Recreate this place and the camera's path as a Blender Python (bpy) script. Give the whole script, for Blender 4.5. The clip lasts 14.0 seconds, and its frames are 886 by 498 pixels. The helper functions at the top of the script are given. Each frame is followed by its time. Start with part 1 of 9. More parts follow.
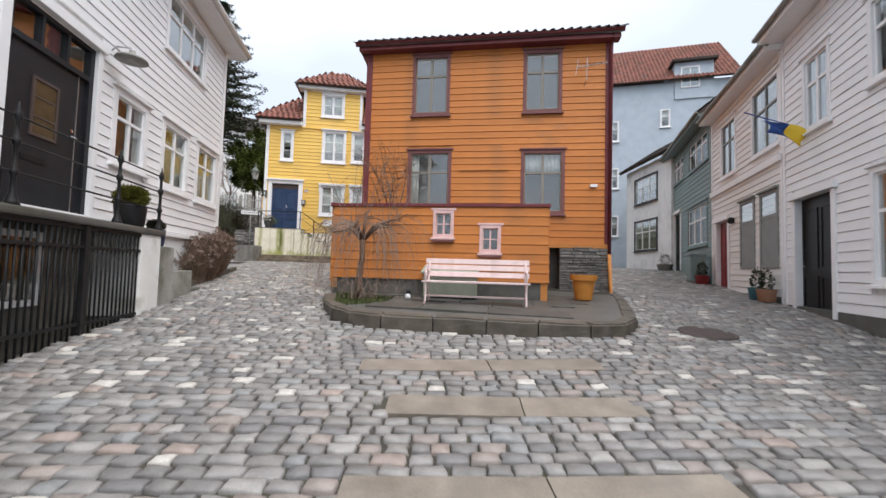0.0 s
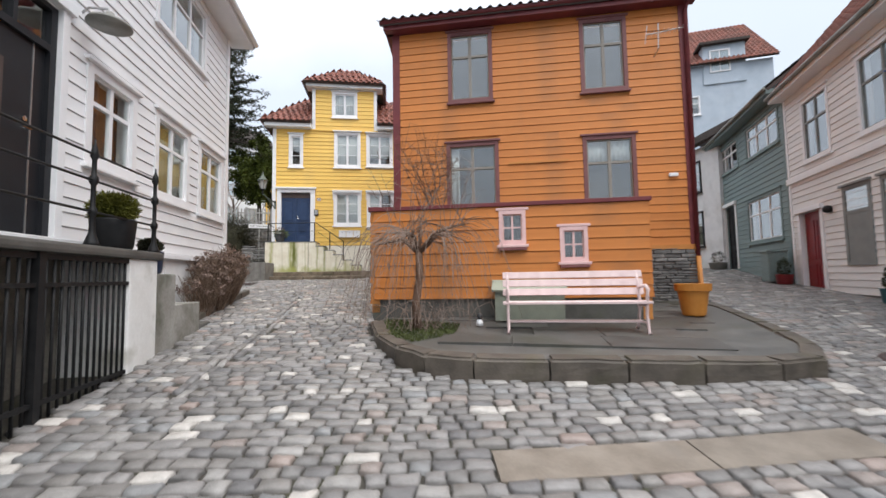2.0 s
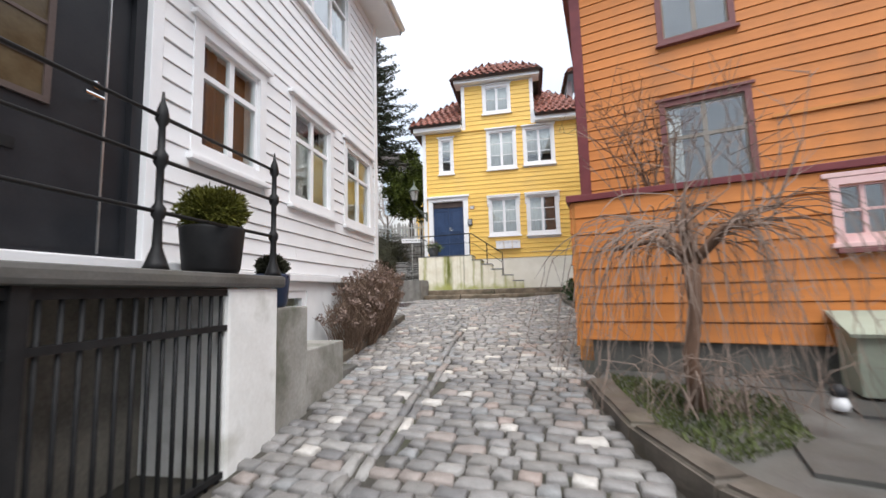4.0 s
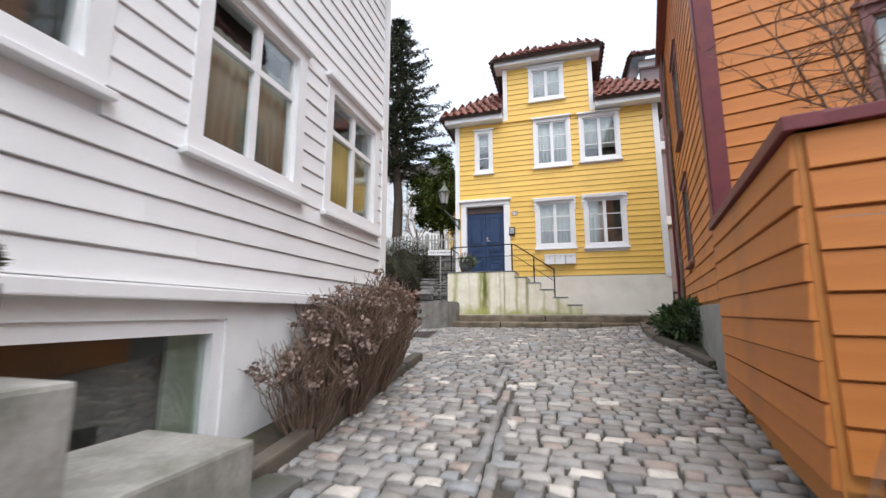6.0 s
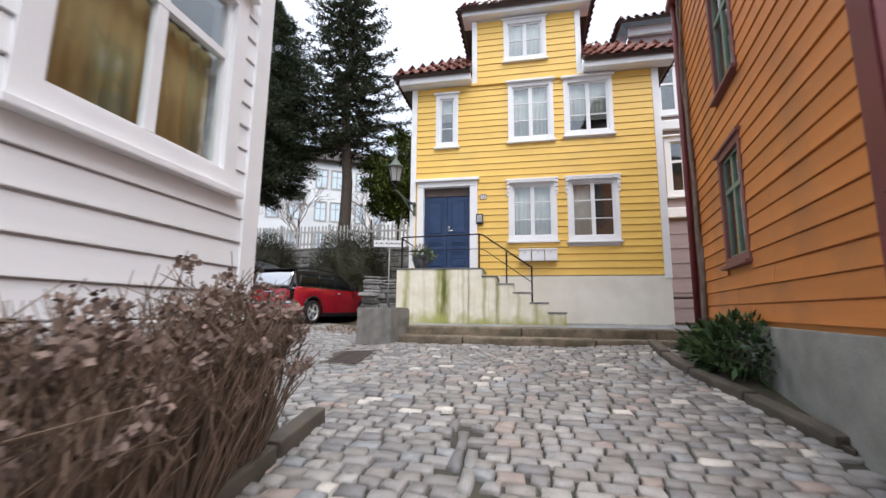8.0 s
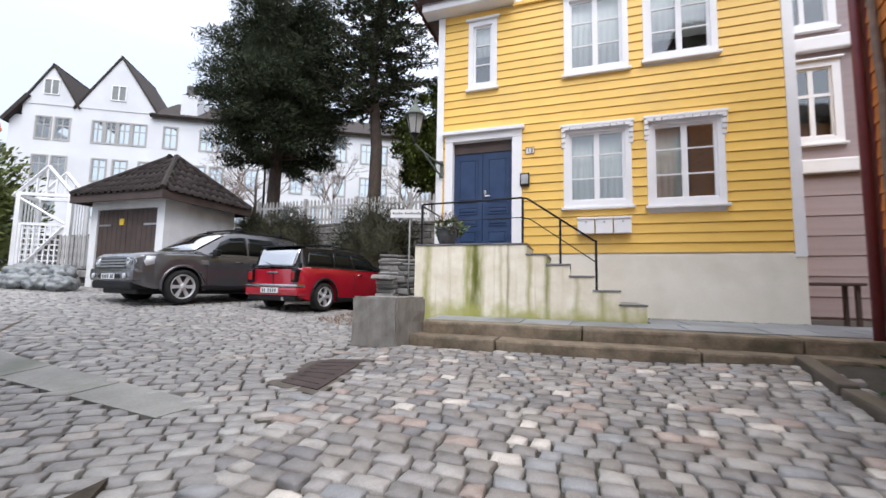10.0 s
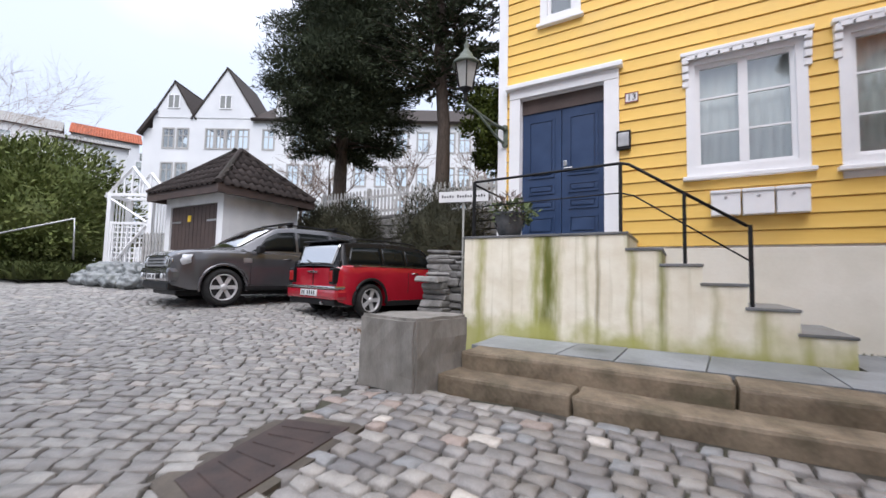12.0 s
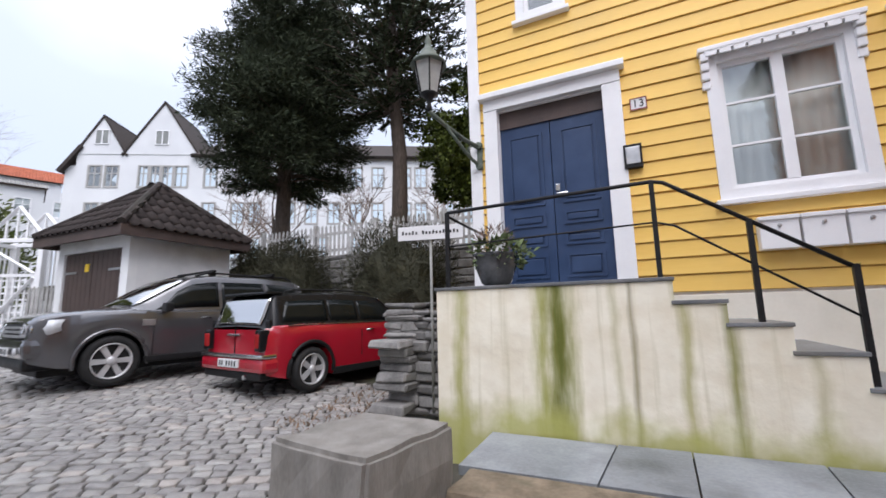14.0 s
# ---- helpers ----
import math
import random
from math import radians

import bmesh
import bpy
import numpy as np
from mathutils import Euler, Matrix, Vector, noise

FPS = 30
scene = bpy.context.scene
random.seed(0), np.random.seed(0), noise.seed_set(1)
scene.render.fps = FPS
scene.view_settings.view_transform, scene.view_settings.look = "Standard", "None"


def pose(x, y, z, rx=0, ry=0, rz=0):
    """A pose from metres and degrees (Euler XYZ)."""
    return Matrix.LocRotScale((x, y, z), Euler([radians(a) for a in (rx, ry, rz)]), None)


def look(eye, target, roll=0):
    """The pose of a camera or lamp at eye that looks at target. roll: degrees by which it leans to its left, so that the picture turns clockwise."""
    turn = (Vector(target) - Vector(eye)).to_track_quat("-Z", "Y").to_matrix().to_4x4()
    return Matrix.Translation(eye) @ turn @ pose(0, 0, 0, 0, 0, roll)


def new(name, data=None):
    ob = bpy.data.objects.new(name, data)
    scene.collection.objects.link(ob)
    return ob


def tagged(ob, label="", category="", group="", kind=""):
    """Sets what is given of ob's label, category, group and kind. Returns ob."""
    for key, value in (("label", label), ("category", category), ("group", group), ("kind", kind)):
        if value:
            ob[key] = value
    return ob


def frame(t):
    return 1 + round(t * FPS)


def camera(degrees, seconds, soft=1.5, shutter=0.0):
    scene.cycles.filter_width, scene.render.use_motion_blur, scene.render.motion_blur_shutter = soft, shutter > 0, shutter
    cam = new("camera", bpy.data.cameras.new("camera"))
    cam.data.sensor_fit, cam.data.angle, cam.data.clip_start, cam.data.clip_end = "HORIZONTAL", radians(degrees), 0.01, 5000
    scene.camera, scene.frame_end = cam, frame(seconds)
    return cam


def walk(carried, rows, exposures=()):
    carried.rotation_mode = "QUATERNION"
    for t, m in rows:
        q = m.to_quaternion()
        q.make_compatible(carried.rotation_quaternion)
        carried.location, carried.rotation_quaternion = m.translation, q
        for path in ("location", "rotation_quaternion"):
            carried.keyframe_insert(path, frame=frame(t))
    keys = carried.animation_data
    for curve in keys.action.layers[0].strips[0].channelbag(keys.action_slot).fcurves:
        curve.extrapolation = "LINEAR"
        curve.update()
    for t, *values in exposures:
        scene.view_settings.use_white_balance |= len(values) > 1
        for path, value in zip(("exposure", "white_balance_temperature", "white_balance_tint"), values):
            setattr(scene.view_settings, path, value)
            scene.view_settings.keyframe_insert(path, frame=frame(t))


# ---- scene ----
cam = camera(94.5, 14.0, shutter=0.5)
EXPOSURES = [(0, 0.52, 6500, 11), (2, 0.52, 6480, 11), (4, 0.72, 6400, 11), (7, 0.6, 6300, 12), (10, 0.7, 6230, 14), (14, 0.54, 6180, 16)]
PATH = [
    (0, (-0.048, 0.069, 1.652), (0.751, 4.998, 1.911), 1.61),
    (0.5, (-0.173, 0.454, 1.690), (0.591, 5.386, 1.997), 1.43),
    (1, (-0.461, 0.898, 1.731), (0.310, 5.829, 2.030), 0.49),
    (1.5, (-0.724, 1.422, 1.780), (0.094, 6.344, 2.106), -0.33),
    (2, (-0.950, 2.079, 1.835), (-0.161, 7.005, 2.170), -0.97),
    (2.5, (-1.146, 2.754, 1.888), (-0.469, 7.696, 2.227), -1.25),
    (3, (-1.323, 3.412, 1.939), (-1.087, 8.386, 2.388), -1.28),
    (3.5, (-1.543, 3.996, 1.983), (-1.930, 8.962, 2.423), -1.57),
    (4, (-1.687, 4.649, 2.023), (-2.610, 9.535, 2.549), -1.63),
    (6.5, (-2.381, 7.986, 2.188), (-3.690, 12.745, 2.987), 0.10),
    (7, (-2.490, 8.615, 2.246), (-3.555, 13.432, 3.056), 0.25),
    (7.5, (-2.560, 9.250, 2.320), (-3.417, 14.115, 3.092), 0.58),
    (10, (-2.617, 12.012, 2.554), (-4.127, 16.756, 3.020), 1.11),
    (10.5, (-2.619, 12.540, 2.610), (-4.405, 17.197, 2.963), 1.06),
    (11, (-2.630, 13.039, 2.669), (-4.718, 17.567, 3.027), 1.29),
    (11.5, (-2.709, 13.506, 2.721), (-5.086, 17.894, 3.023), 1.34),
    (12, (-2.819, 13.950, 2.778), (-5.344, 18.253, 3.107), 1.30),
    (12.5, (-3.027, 14.341, 2.845), (-5.673, 18.566, 3.229), 1.03),
    (13, (-3.298, 14.703, 2.915), (-5.847, 18.974, 3.425), 0.46),
    (13.5, (-3.483, 15.029, 2.989), (-5.811, 19.406, 3.638), -0.46),
    (14, (-3.582, 15.163, 3.070), (-5.632, 19.661, 3.822), -1.31),
]
walk(cam, [(t, look(eye, target, roll)) for t, eye, target, roll in PATH], EXPOSURES)

# ---- world, sun, exposure ----
world = bpy.data.worlds.new("overcast_sky")
scene.world = world
world.use_nodes = True
wt = world.node_tree
wt.nodes.clear()
w_out = wt.nodes.new("ShaderNodeOutputWorld")
w_bg = wt.nodes.new("ShaderNodeBackground")
w_sky = wt.nodes.new("ShaderNodeTexSky")
w_sky.sky_type = "NISHITA"
w_sky.sun_disc = False
w_sky.sun_elevation = radians(57.1)
w_sky.sun_rotation = radians(149.9)
w_sky.dust_density = 4.0
w_mix = wt.nodes.new("ShaderNodeMix")
w_mix.data_type = "RGBA"
w_mix.inputs[0].default_value = 0.9
w_co = wt.nodes.new("ShaderNodeTexCoord")
w_cl = wt.nodes.new("ShaderNodeTexNoise")
w_cl.inputs["Scale"].default_value = 2.2
w_cl.inputs["Detail"].default_value = 6
w_sep = wt.nodes.new("ShaderNodeSeparateXYZ")
wt.links.new(w_co.outputs["Generated"], w_cl.inputs["Vector"])
wt.links.new(w_co.outputs["Generated"], w_sep.inputs[0])
w_add = wt.nodes.new("ShaderNodeMath")
w_add.operation = "MULTIPLY_ADD"
w_add.inputs[1].default_value = 0.35
w_sub = wt.nodes.new("ShaderNodeMath")
w_sub.operation = "SUBTRACT"
w_sub.inputs[1].default_value = 0.17
wt.links.new(w_sep.outputs["Z"], w_sub.inputs[0])
wt.links.new(w_cl.outputs["Fac"], w_add.inputs[0])
wt.links.new(w_sub.outputs[0], w_add.inputs[2])
w_rmp = wt.nodes.new("ShaderNodeValToRGB")
# an overcast sky: about twice as bright overhead as at the horizon
w_rmp.color_ramp.elements[0].position, w_rmp.color_ramp.elements[1].position = 0.0, 1.0
w_rmp.color_ramp.elements[0].color = (3.6, 4.05, 4.65, 1)
w_rmp.color_ramp.elements[1].color = (10.2, 10.5, 10.9, 1)
w_el = w_rmp.color_ramp.elements.new(0.45)
w_el.color = (4.25, 4.7, 5.35, 1)
wt.links.new(w_add.outputs[0], w_rmp.inputs["Fac"])
wt.links.new(w_sky.outputs["Color"], w_mix.inputs["A"])
wt.links.new(w_rmp.outputs["Color"], w_mix.inputs["B"])
wt.links.new(w_mix.outputs["Result"], w_bg.inputs["Color"])
w_bg.inputs["Strength"].default_value = 0.15
wt.links.new(w_bg.outputs["Background"], w_out.inputs["Surface"])
sun_data = bpy.data.lights.new("sun", "SUN")
sun_data.energy, sun_data.angle, sun_data.color = 1.75, radians(50), (1.0, 0.985, 0.965)
sun = new("sun", sun_data)
sun.matrix_basis = look((5.5, -9.5, 17), (0.0, 0.0, 0))

# ---- materials ----
def node_mat(name):
    m = bpy.data.materials.new(name)
    m.use_nodes = True
    nt = m.node_tree
    return m, nt, nt.nodes["Principled BSDF"]


def lk(nt, a, b):
    nt.links.new(a, b)


def surface(name, c1, c2, scale=8.0, rough=0.6, bump=0.15, fine=60.0, rnd=0.0, island=0.0, metal=0.0, stretch=(1, 1, 1), dirt=None, dirt_amount=0.0, dirt_scale=1.2, spec=0.4):
    """Two-scale noise colour with bump; rnd varies it by object, island by loose piece."""
    m, nt, b = node_mat(name)
    N = nt.nodes.new
    tc = N("ShaderNodeTexCoord")
    mp = N("ShaderNodeMapping")
    mp.inputs["Scale"].default_value = stretch
    lk(nt, tc.outputs["Object"], mp.inputs["Vector"])
    n1, n2 = N("ShaderNodeTexNoise"), N("ShaderNodeTexNoise")
    n1.inputs["Scale"].default_value, n1.inputs["Detail"].default_value = scale, 6
    n2.inputs["Scale"].default_value, n2.inputs["Detail"].default_value = fine, 4
    lk(nt, mp.outputs["Vector"], n1.inputs["Vector"])
    lk(nt, mp.outputs["Vector"], n2.inputs["Vector"])
    add = N("ShaderNodeMath")
    add.operation = "MULTIPLY_ADD"
    add.inputs[1].default_value = 0.35
    lk(nt, n2.outputs["Fac"], add.inputs[0])
    lk(nt, n1.outputs["Fac"], add.inputs[2])
    rp = N("ShaderNodeValToRGB")
    rp.color_ramp.elements[0].position, rp.color_ramp.elements[1].position = 0.45, 0.95
    rp.color_ramp.elements[0].color, rp.color_ramp.elements[1].color = (*c1, 1), (*c2, 1)
    lk(nt, add.outputs[0], rp.inputs["Fac"])
    col = rp.outputs["Color"]
    if dirt:
        n3 = N("ShaderNodeTexNoise")
        n3.inputs["Scale"].default_value, n3.inputs["Detail"].default_value = dirt_scale, 8
        lk(nt, tc.outputs["Object"], n3.inputs["Vector"])
        r3 = N("ShaderNodeMapRange")
        r3.inputs[1].default_value, r3.inputs[2].default_value = 0.52, 0.72
        r3.inputs[3].default_value, r3.inputs[4].default_value = 0.0, dirt_amount
        lk(nt, n3.outputs["Fac"], r3.inputs[0])
        mx = N("ShaderNodeMix")
        mx.data_type = "RGBA"
        mx.inputs["B"].default_value = (*dirt, 1)
        lk(nt, r3.outputs[0], mx.inputs[0])
        lk(nt, col, mx.inputs["A"])
        col = mx.outputs["Result"]
    if rnd or island:
        src = N("ShaderNodeObjectInfo").outputs["Random"] if rnd else N("ShaderNodeNewGeometry").outputs["Random Per Island"]
        amt = rnd or island
        mr = N("ShaderNodeMapRange")
        mr.inputs[3].default_value, mr.inputs[4].default_value = 1 - amt, 1 + amt
        lk(nt, src, mr.inputs[0])
        hs = N("ShaderNodeHueSaturation")
        lk(nt, mr.outputs[0], hs.inputs["Value"])
        lk(nt, col, hs.inputs["Color"])
        col = hs.outputs["Color"]
    lk(nt, col, b.inputs["Base Color"])
    b.inputs["Roughness"].default_value = rough
    b.inputs["Metallic"].default_value = metal
    b.inputs["Specular IOR Level"].default_value = spec
    rr = N("ShaderNodeMapRange")
    rr.inputs[3].default_value, rr.inputs[4].default_value = max(0.05, rough - 0.12), min(1, rough + 0.12)
    lk(nt, n1.outputs["Fac"], rr.inputs[0])
    lk(nt, rr.outputs[0], b.inputs["Roughness"])
    if bump:
        bp = N("ShaderNodeBump")
        bp.inputs["Strength"].default_value, bp.inputs["Distance"].default_value = bump, 0.01
        lk(nt, add.outputs[0], bp.inputs["Height"])
        lk(nt, bp.outputs["Normal"], b.inputs["Normal"])
    return m


def stone_mat(name, by_island, wet=0.0, tones=None):
    """Granite setts: each stone its own tone out of a ramp."""
    m, nt, b = node_mat(name)
    N = nt.nodes.new
    src = N("ShaderNodeNewGeometry").outputs["Random Per Island"] if by_island else N("ShaderNodeObjectInfo").outputs["Random"]
    rp = N("ShaderNodeValToRGB")
    rp.color_ramp.interpolation = "CONSTANT"
    tones = tones or [(0.0, (0.173, 0.166, 0.159)), (0.22, (0.236, 0.225, 0.216)), (0.42, (0.203, 0.191, 0.178)), (0.58, (0.287, 0.275, 0.260)), (0.70, (0.155, 0.150, 0.148)), (0.8, (0.256, 0.220, 0.199)), (0.87, (0.224, 0.225, 0.223)), (0.93, (0.485, 0.458, 0.421)), (0.97, (0.291, 0.236, 0.209))]
    els = rp.color_ramp.elements
    els[0].position, els[0].color = tones[0][0], (*tones[0][1], 1)
    els[1].position, els[1].color = tones[1][0], (*tones[1][1], 1)
    for p, c in tones[2:]:
        e = els.new(p)
        e.color = (*c, 1)
    lk(nt, src, rp.inputs["Fac"])
    tc = N("ShaderNodeTexCoord")
    n1, n2 = N("ShaderNodeTexNoise"), N("ShaderNodeTexNoise")
    n1.inputs["Scale"].default_value, n1.inputs["Detail"].default_value = 9, 6
    n2.inputs["Scale"].default_value, n2.inputs["Detail"].default_value = 140, 3
    geo = N("ShaderNodeNewGeometry")
    lk(nt, geo.outputs["Position"], n1.inputs["Vector"])
    lk(nt, geo.outputs["Position"], n2.inputs["Vector"])
    mu = N("ShaderNodeMath")
    mu.operation = "ADD"
    lk(nt, n1.outputs["Fac"], mu.inputs[0])
    lk(nt, n2.outputs["Fac"], mu.inputs[1])
    mr = N("ShaderNodeMapRange")
    mr.inputs[1].default_value, mr.inputs[2].default_value = 0.6, 1.4
    mr.inputs[3].default_value, mr.inputs[4].default_value = 0.62, 1.3
    lk(nt, mu.outputs[0], mr.inputs[0])
    hs = N("ShaderNodeHueSaturation")
    lk(nt, mr.outputs[0], hs.inputs["Value"])
    lk(nt, rp.outputs["Color"], hs.inputs["Color"])
    lk(nt, hs.outputs["Color"], b.inputs["Base Color"])
    n3 = N("ShaderNodeTexNoise")
    n3.inputs["Scale"].default_value, n3.inputs["Detail"].default_value = 0.8, 4
    lk(nt, geo.outputs["Position"], n3.inputs["Vector"])
    r2 = N("ShaderNodeMapRange")
    r2.inputs[1].default_value, r2.inputs[2].default_value = 0.35, 0.65
    r2.inputs[3].default_value, r2.inputs[4].default_value = 0.38, 0.62
    lk(nt, n3.outputs["Fac"], r2.inputs[0])
    lk(nt, r2.outputs[0], b.inputs["Roughness"])
    bp = N("ShaderNodeBump")
    bp.inputs["Strength"].default_value, bp.inputs["Distance"].default_value = 0.5, 0.008
    lk(nt, mu.outputs[0], bp.inputs["Height"])
    lk(nt, bp.outputs["Normal"], b.inputs["Normal"])
    return m


def glass_mat(name, gloss=0.12, tint=(0.93, 0.96, 0.95), most=0.62):
    m = bpy.data.materials.new(name)
    m.use_nodes = True
    nt = m.node_tree
    nt.nodes.clear()
    N = nt.nodes.new
    o, mx, tr, gl = N("ShaderNodeOutputMaterial"), N("ShaderNodeMixShader"), N("ShaderNodeBsdfTransparent"), N("ShaderNodeBsdfGlossy")
    tr.inputs["Color"].default_value = (*tint, 1)
    gl.inputs["Roughness"].default_value = 0.02
    n = N("ShaderNodeTexNoise")
    n.inputs["Scale"].default_value = 3.0
    bp = N("ShaderNodeBump")
    bp.inputs["Strength"].default_value, bp.inputs["Distance"].default_value = 0.06, 0.02
    lk(nt, n.outputs["Fac"], bp.inputs["Height"])
    lk(nt, bp.outputs["Normal"], gl.inputs["Normal"])
    fr = N("ShaderNodeLayerWeight")
    fr.inputs["Blend"].default_value = 0.35
    mr = N("ShaderNodeMapRange")
    mr.inputs[3].default_value, mr.inputs[4].default_value = gloss, most
    lk(nt, fr.outputs["Facing"], mr.inputs[0])
    lk(nt, mr.outputs[0], mx.inputs[0])
    lk(nt, tr.outputs[0], mx.inputs[1])
    lk(nt, gl.outputs[0], mx.inputs[2])
    lk(nt, mx.outputs[0], o.inputs["Surface"])
    return m


PLANK = (0.35, 6, 6)
M = {}
M["orange"] = surface("orange_paint", (0.50, 0.168, 0.034), (0.62, 0.228, 0.055), 2.2, 0.55, 0.12, 40, rnd=0.07, stretch=PLANK, dirt=(0.3, 0.13, 0.05), dirt_amount=0.5)
M["orange_trim"] = surface("orange_trim_paint", (0.50, 0.20, 0.05), (0.6, 0.25, 0.06), 3, 0.55, 0.1, 40)
M["maroon"] = surface("maroon_paint", (0.13, 0.025, 0.03), (0.19, 0.04, 0.042), 5, 0.5, 0.1, 50)
M["maroon_brown"] = surface("brown_red_frame_paint", (0.16, 0.06, 0.06), (0.22, 0.09, 0.085), 5, 0.55, 0.1, 50)
M["grey_sash"] = surface("grey_sash_paint", (0.22, 0.2, 0.17), (0.3, 0.27, 0.23), 6, 0.5, 0.08, 50)
M["green_sash"] = surface("green_sash_paint", (0.13, 0.2, 0.16), (0.19, 0.27, 0.21), 6, 0.5, 0.08, 50)
M["yellow"] = surface("yellow_paint", (0.80, 0.50, 0.105), (0.88, 0.585, 0.15), 2.0, 0.5, 0.08, 40, rnd=0.05, stretch=PLANK, dirt=(0.6, 0.4, 0.14), dirt_amount=0.35)
M["white_board"] = surface("white_board_paint", (0.8, 0.8, 0.81), (0.87, 0.87, 0.87), 2.0, 0.5, 0.1, 40, rnd=0.03, stretch=PLANK, dirt=(0.66, 0.67, 0.67), dirt_amount=0.35)
M["white"] = surface("white_trim_paint", (0.8, 0.8, 0.81), (0.87, 0.87, 0.87), 4, 0.45, 0.08, 60)
M["beige_board"] = surface("greyish_white_board_paint", (0.74, 0.73, 0.71), (0.82, 0.81, 0.79), 2.0, 0.55, 0.1, 40, rnd=0.05, stretch=PLANK)
M["green_board"] = surface("green_grey_board_paint", (0.16, 0.22, 0.215), (0.22, 0.285, 0.275), 2.0, 0.55, 0.1, 40, rnd=0.07, stretch=PLANK)
M["mauve_board"] = surface("mauve_board_paint", (0.30, 0.235, 0.235), (0.37, 0.3, 0.3), 2.0, 0.55, 0.1, 40, rnd=0.05, stretch=PLANK)
M["plaster_white"] = surface("white_plaster", (0.74, 0.74, 0.74), (0.84, 0.84, 0.83), 3, 0.8, 0.3, 50, dirt=(0.45, 0.45, 0.43), dirt_amount=0.5)
M["blue_plaster"] = surface("blue_grey_plaster", (0.42, 0.49, 0.56), (0.52, 0.58, 0.64), 2, 0.8, 0.2, 50, dirt=(0.35, 0.39, 0.43), dirt_amount=0.4)
M["concrete"] = surface("grey_concrete", (0.2, 0.2, 0.185), (0.36, 0.355, 0.33), 2.5, 0.8, 0.4, 45, dirt=(0.1, 0.11, 0.08), dirt_amount=0.7)
# damp concrete; on the area wall its darkness stands in for shade
M["dark_concrete"] = surface("damp_and_shaded_concrete", (0.07, 0.068, 0.062), (0.15, 0.145, 0.13), 3, 0.75, 0.4, 45, dirt=(0.05, 0.06, 0.03), dirt_amount=0.7)
M["slate"] = surface("slate_flag", (0.1, 0.108, 0.112), (0.25, 0.255, 0.26), 3, 0.4, 0.7, 34, rnd=0.25, dirt=(0.15, 0.13, 0.09), dirt_amount=0.75, dirt_scale=2.2)
M["flag_slate"] = surface("blue_grey_slate", (0.15, 0.165, 0.18), (0.33, 0.35, 0.37), 2.2, 0.4, 0.6, 40, rnd=0.15, dirt=(0.07, 0.075, 0.07), dirt_amount=0.85, dirt_scale=1.7)
M["flag_dark"] = surface("dark_flagstone", (0.06, 0.058, 0.054), (0.125, 0.12, 0.11), 3, 0.5, 0.4, 50, rnd=0.2, dirt=(0.06, 0.06, 0.04), dirt_amount=0.6)
M["kerb"] = surface("kerb_stone", (0.055, 0.046, 0.037), (0.14, 0.118, 0.095), 4, 0.6, 0.5, 45, rnd=0.12, dirt=(0.09, 0.08, 0.05), dirt_amount=0.7, dirt_scale=2.5)
M["step_stone"] = surface("step_stone", (0.1, 0.078, 0.052), (0.3, 0.24, 0.17), 5, 0.6, 0.9, 34, rnd=0.12, dirt=(0.075, 0.07, 0.04), dirt_amount=0.85, dirt_scale=2.8)
M["block"] = surface("granite_block", (0.17, 0.158, 0.14), (0.31, 0.295, 0.27), 5, 0.7, 0.7, 60, stretch=(1.6, 1.6, 0.5), dirt=(0.1, 0.095, 0.075), dirt_amount=0.6, dirt_scale=2.5)
M["slab_path"] = surface("crossing_slab", (0.15, 0.125, 0.1), (0.27, 0.235, 0.195), 4, 0.55, 0.4, 60, rnd=0.08, dirt=(0.16, 0.14, 0.12), dirt_amount=0.6, dirt_scale=3)
M["sett_obj"] = stone_mat("granite_sett", False)
M["sett"] = stone_mat("granite_setts", True)
M["sett_park"] = stone_mat("parking_setts", True, tones=[(0.0, (0.25, 0.24, 0.23)), (0.3, (0.29, 0.28, 0.265)), (0.55, (0.265, 0.255, 0.24)), (0.75, (0.34, 0.33, 0.31)), (0.9, (0.37, 0.34, 0.31))])
M["sett_lane"] = stone_mat("lane_setts", True, tones=[(0.0, (0.208, 0.196, 0.185)), (0.2, (0.280, 0.265, 0.252)), (0.42, (0.244, 0.225, 0.204)), (0.6, (0.343, 0.325, 0.301)), (0.74, (0.187, 0.180, 0.178)), (0.83, (0.322, 0.262, 0.228)), (0.89, (0.260, 0.265, 0.267)), (0.95, (0.540, 0.500, 0.446))])
M["joint"] = surface("sett_joint_soil", (0.035, 0.032, 0.026), (0.08, 0.072, 0.058), 6, 0.85, 0.5, 80, dirt=(0.05, 0.06, 0.02), dirt_amount=0.6)
M["rubble"] = surface("rubble_stone", (0.11, 0.105, 0.1), (0.26, 0.25, 0.235), 6, 0.7, 0.6, 40, rnd=0.3)
M["rubble_isl"] = surface("rubble_stones", (0.11, 0.105, 0.1), (0.26, 0.25, 0.235), 6, 0.7, 0.6, 40, island=0.3)
M["tile_red"] = surface("red_clay_tile", (0.165, 0.055, 0.038), (0.29, 0.1, 0.066), 8, 0.6, 0.3, 60, rnd=0.25, dirt=(0.09, 0.06, 0.045), dirt_amount=0.6)
M["tile_red_isl"] = surface("red_clay_tiles", (0.165, 0.055, 0.038), (0.29, 0.1, 0.066), 8, 0.6, 0.3, 60, island=0.25, dirt=(0.09, 0.06, 0.045), dirt_amount=0.6)
M["tile_orange_isl"] = surface("bright_clay_tiles", (0.36, 0.1, 0.05), (0.5, 0.15, 0.075), 3, 0.7, 0.2, 30, island=0.15)
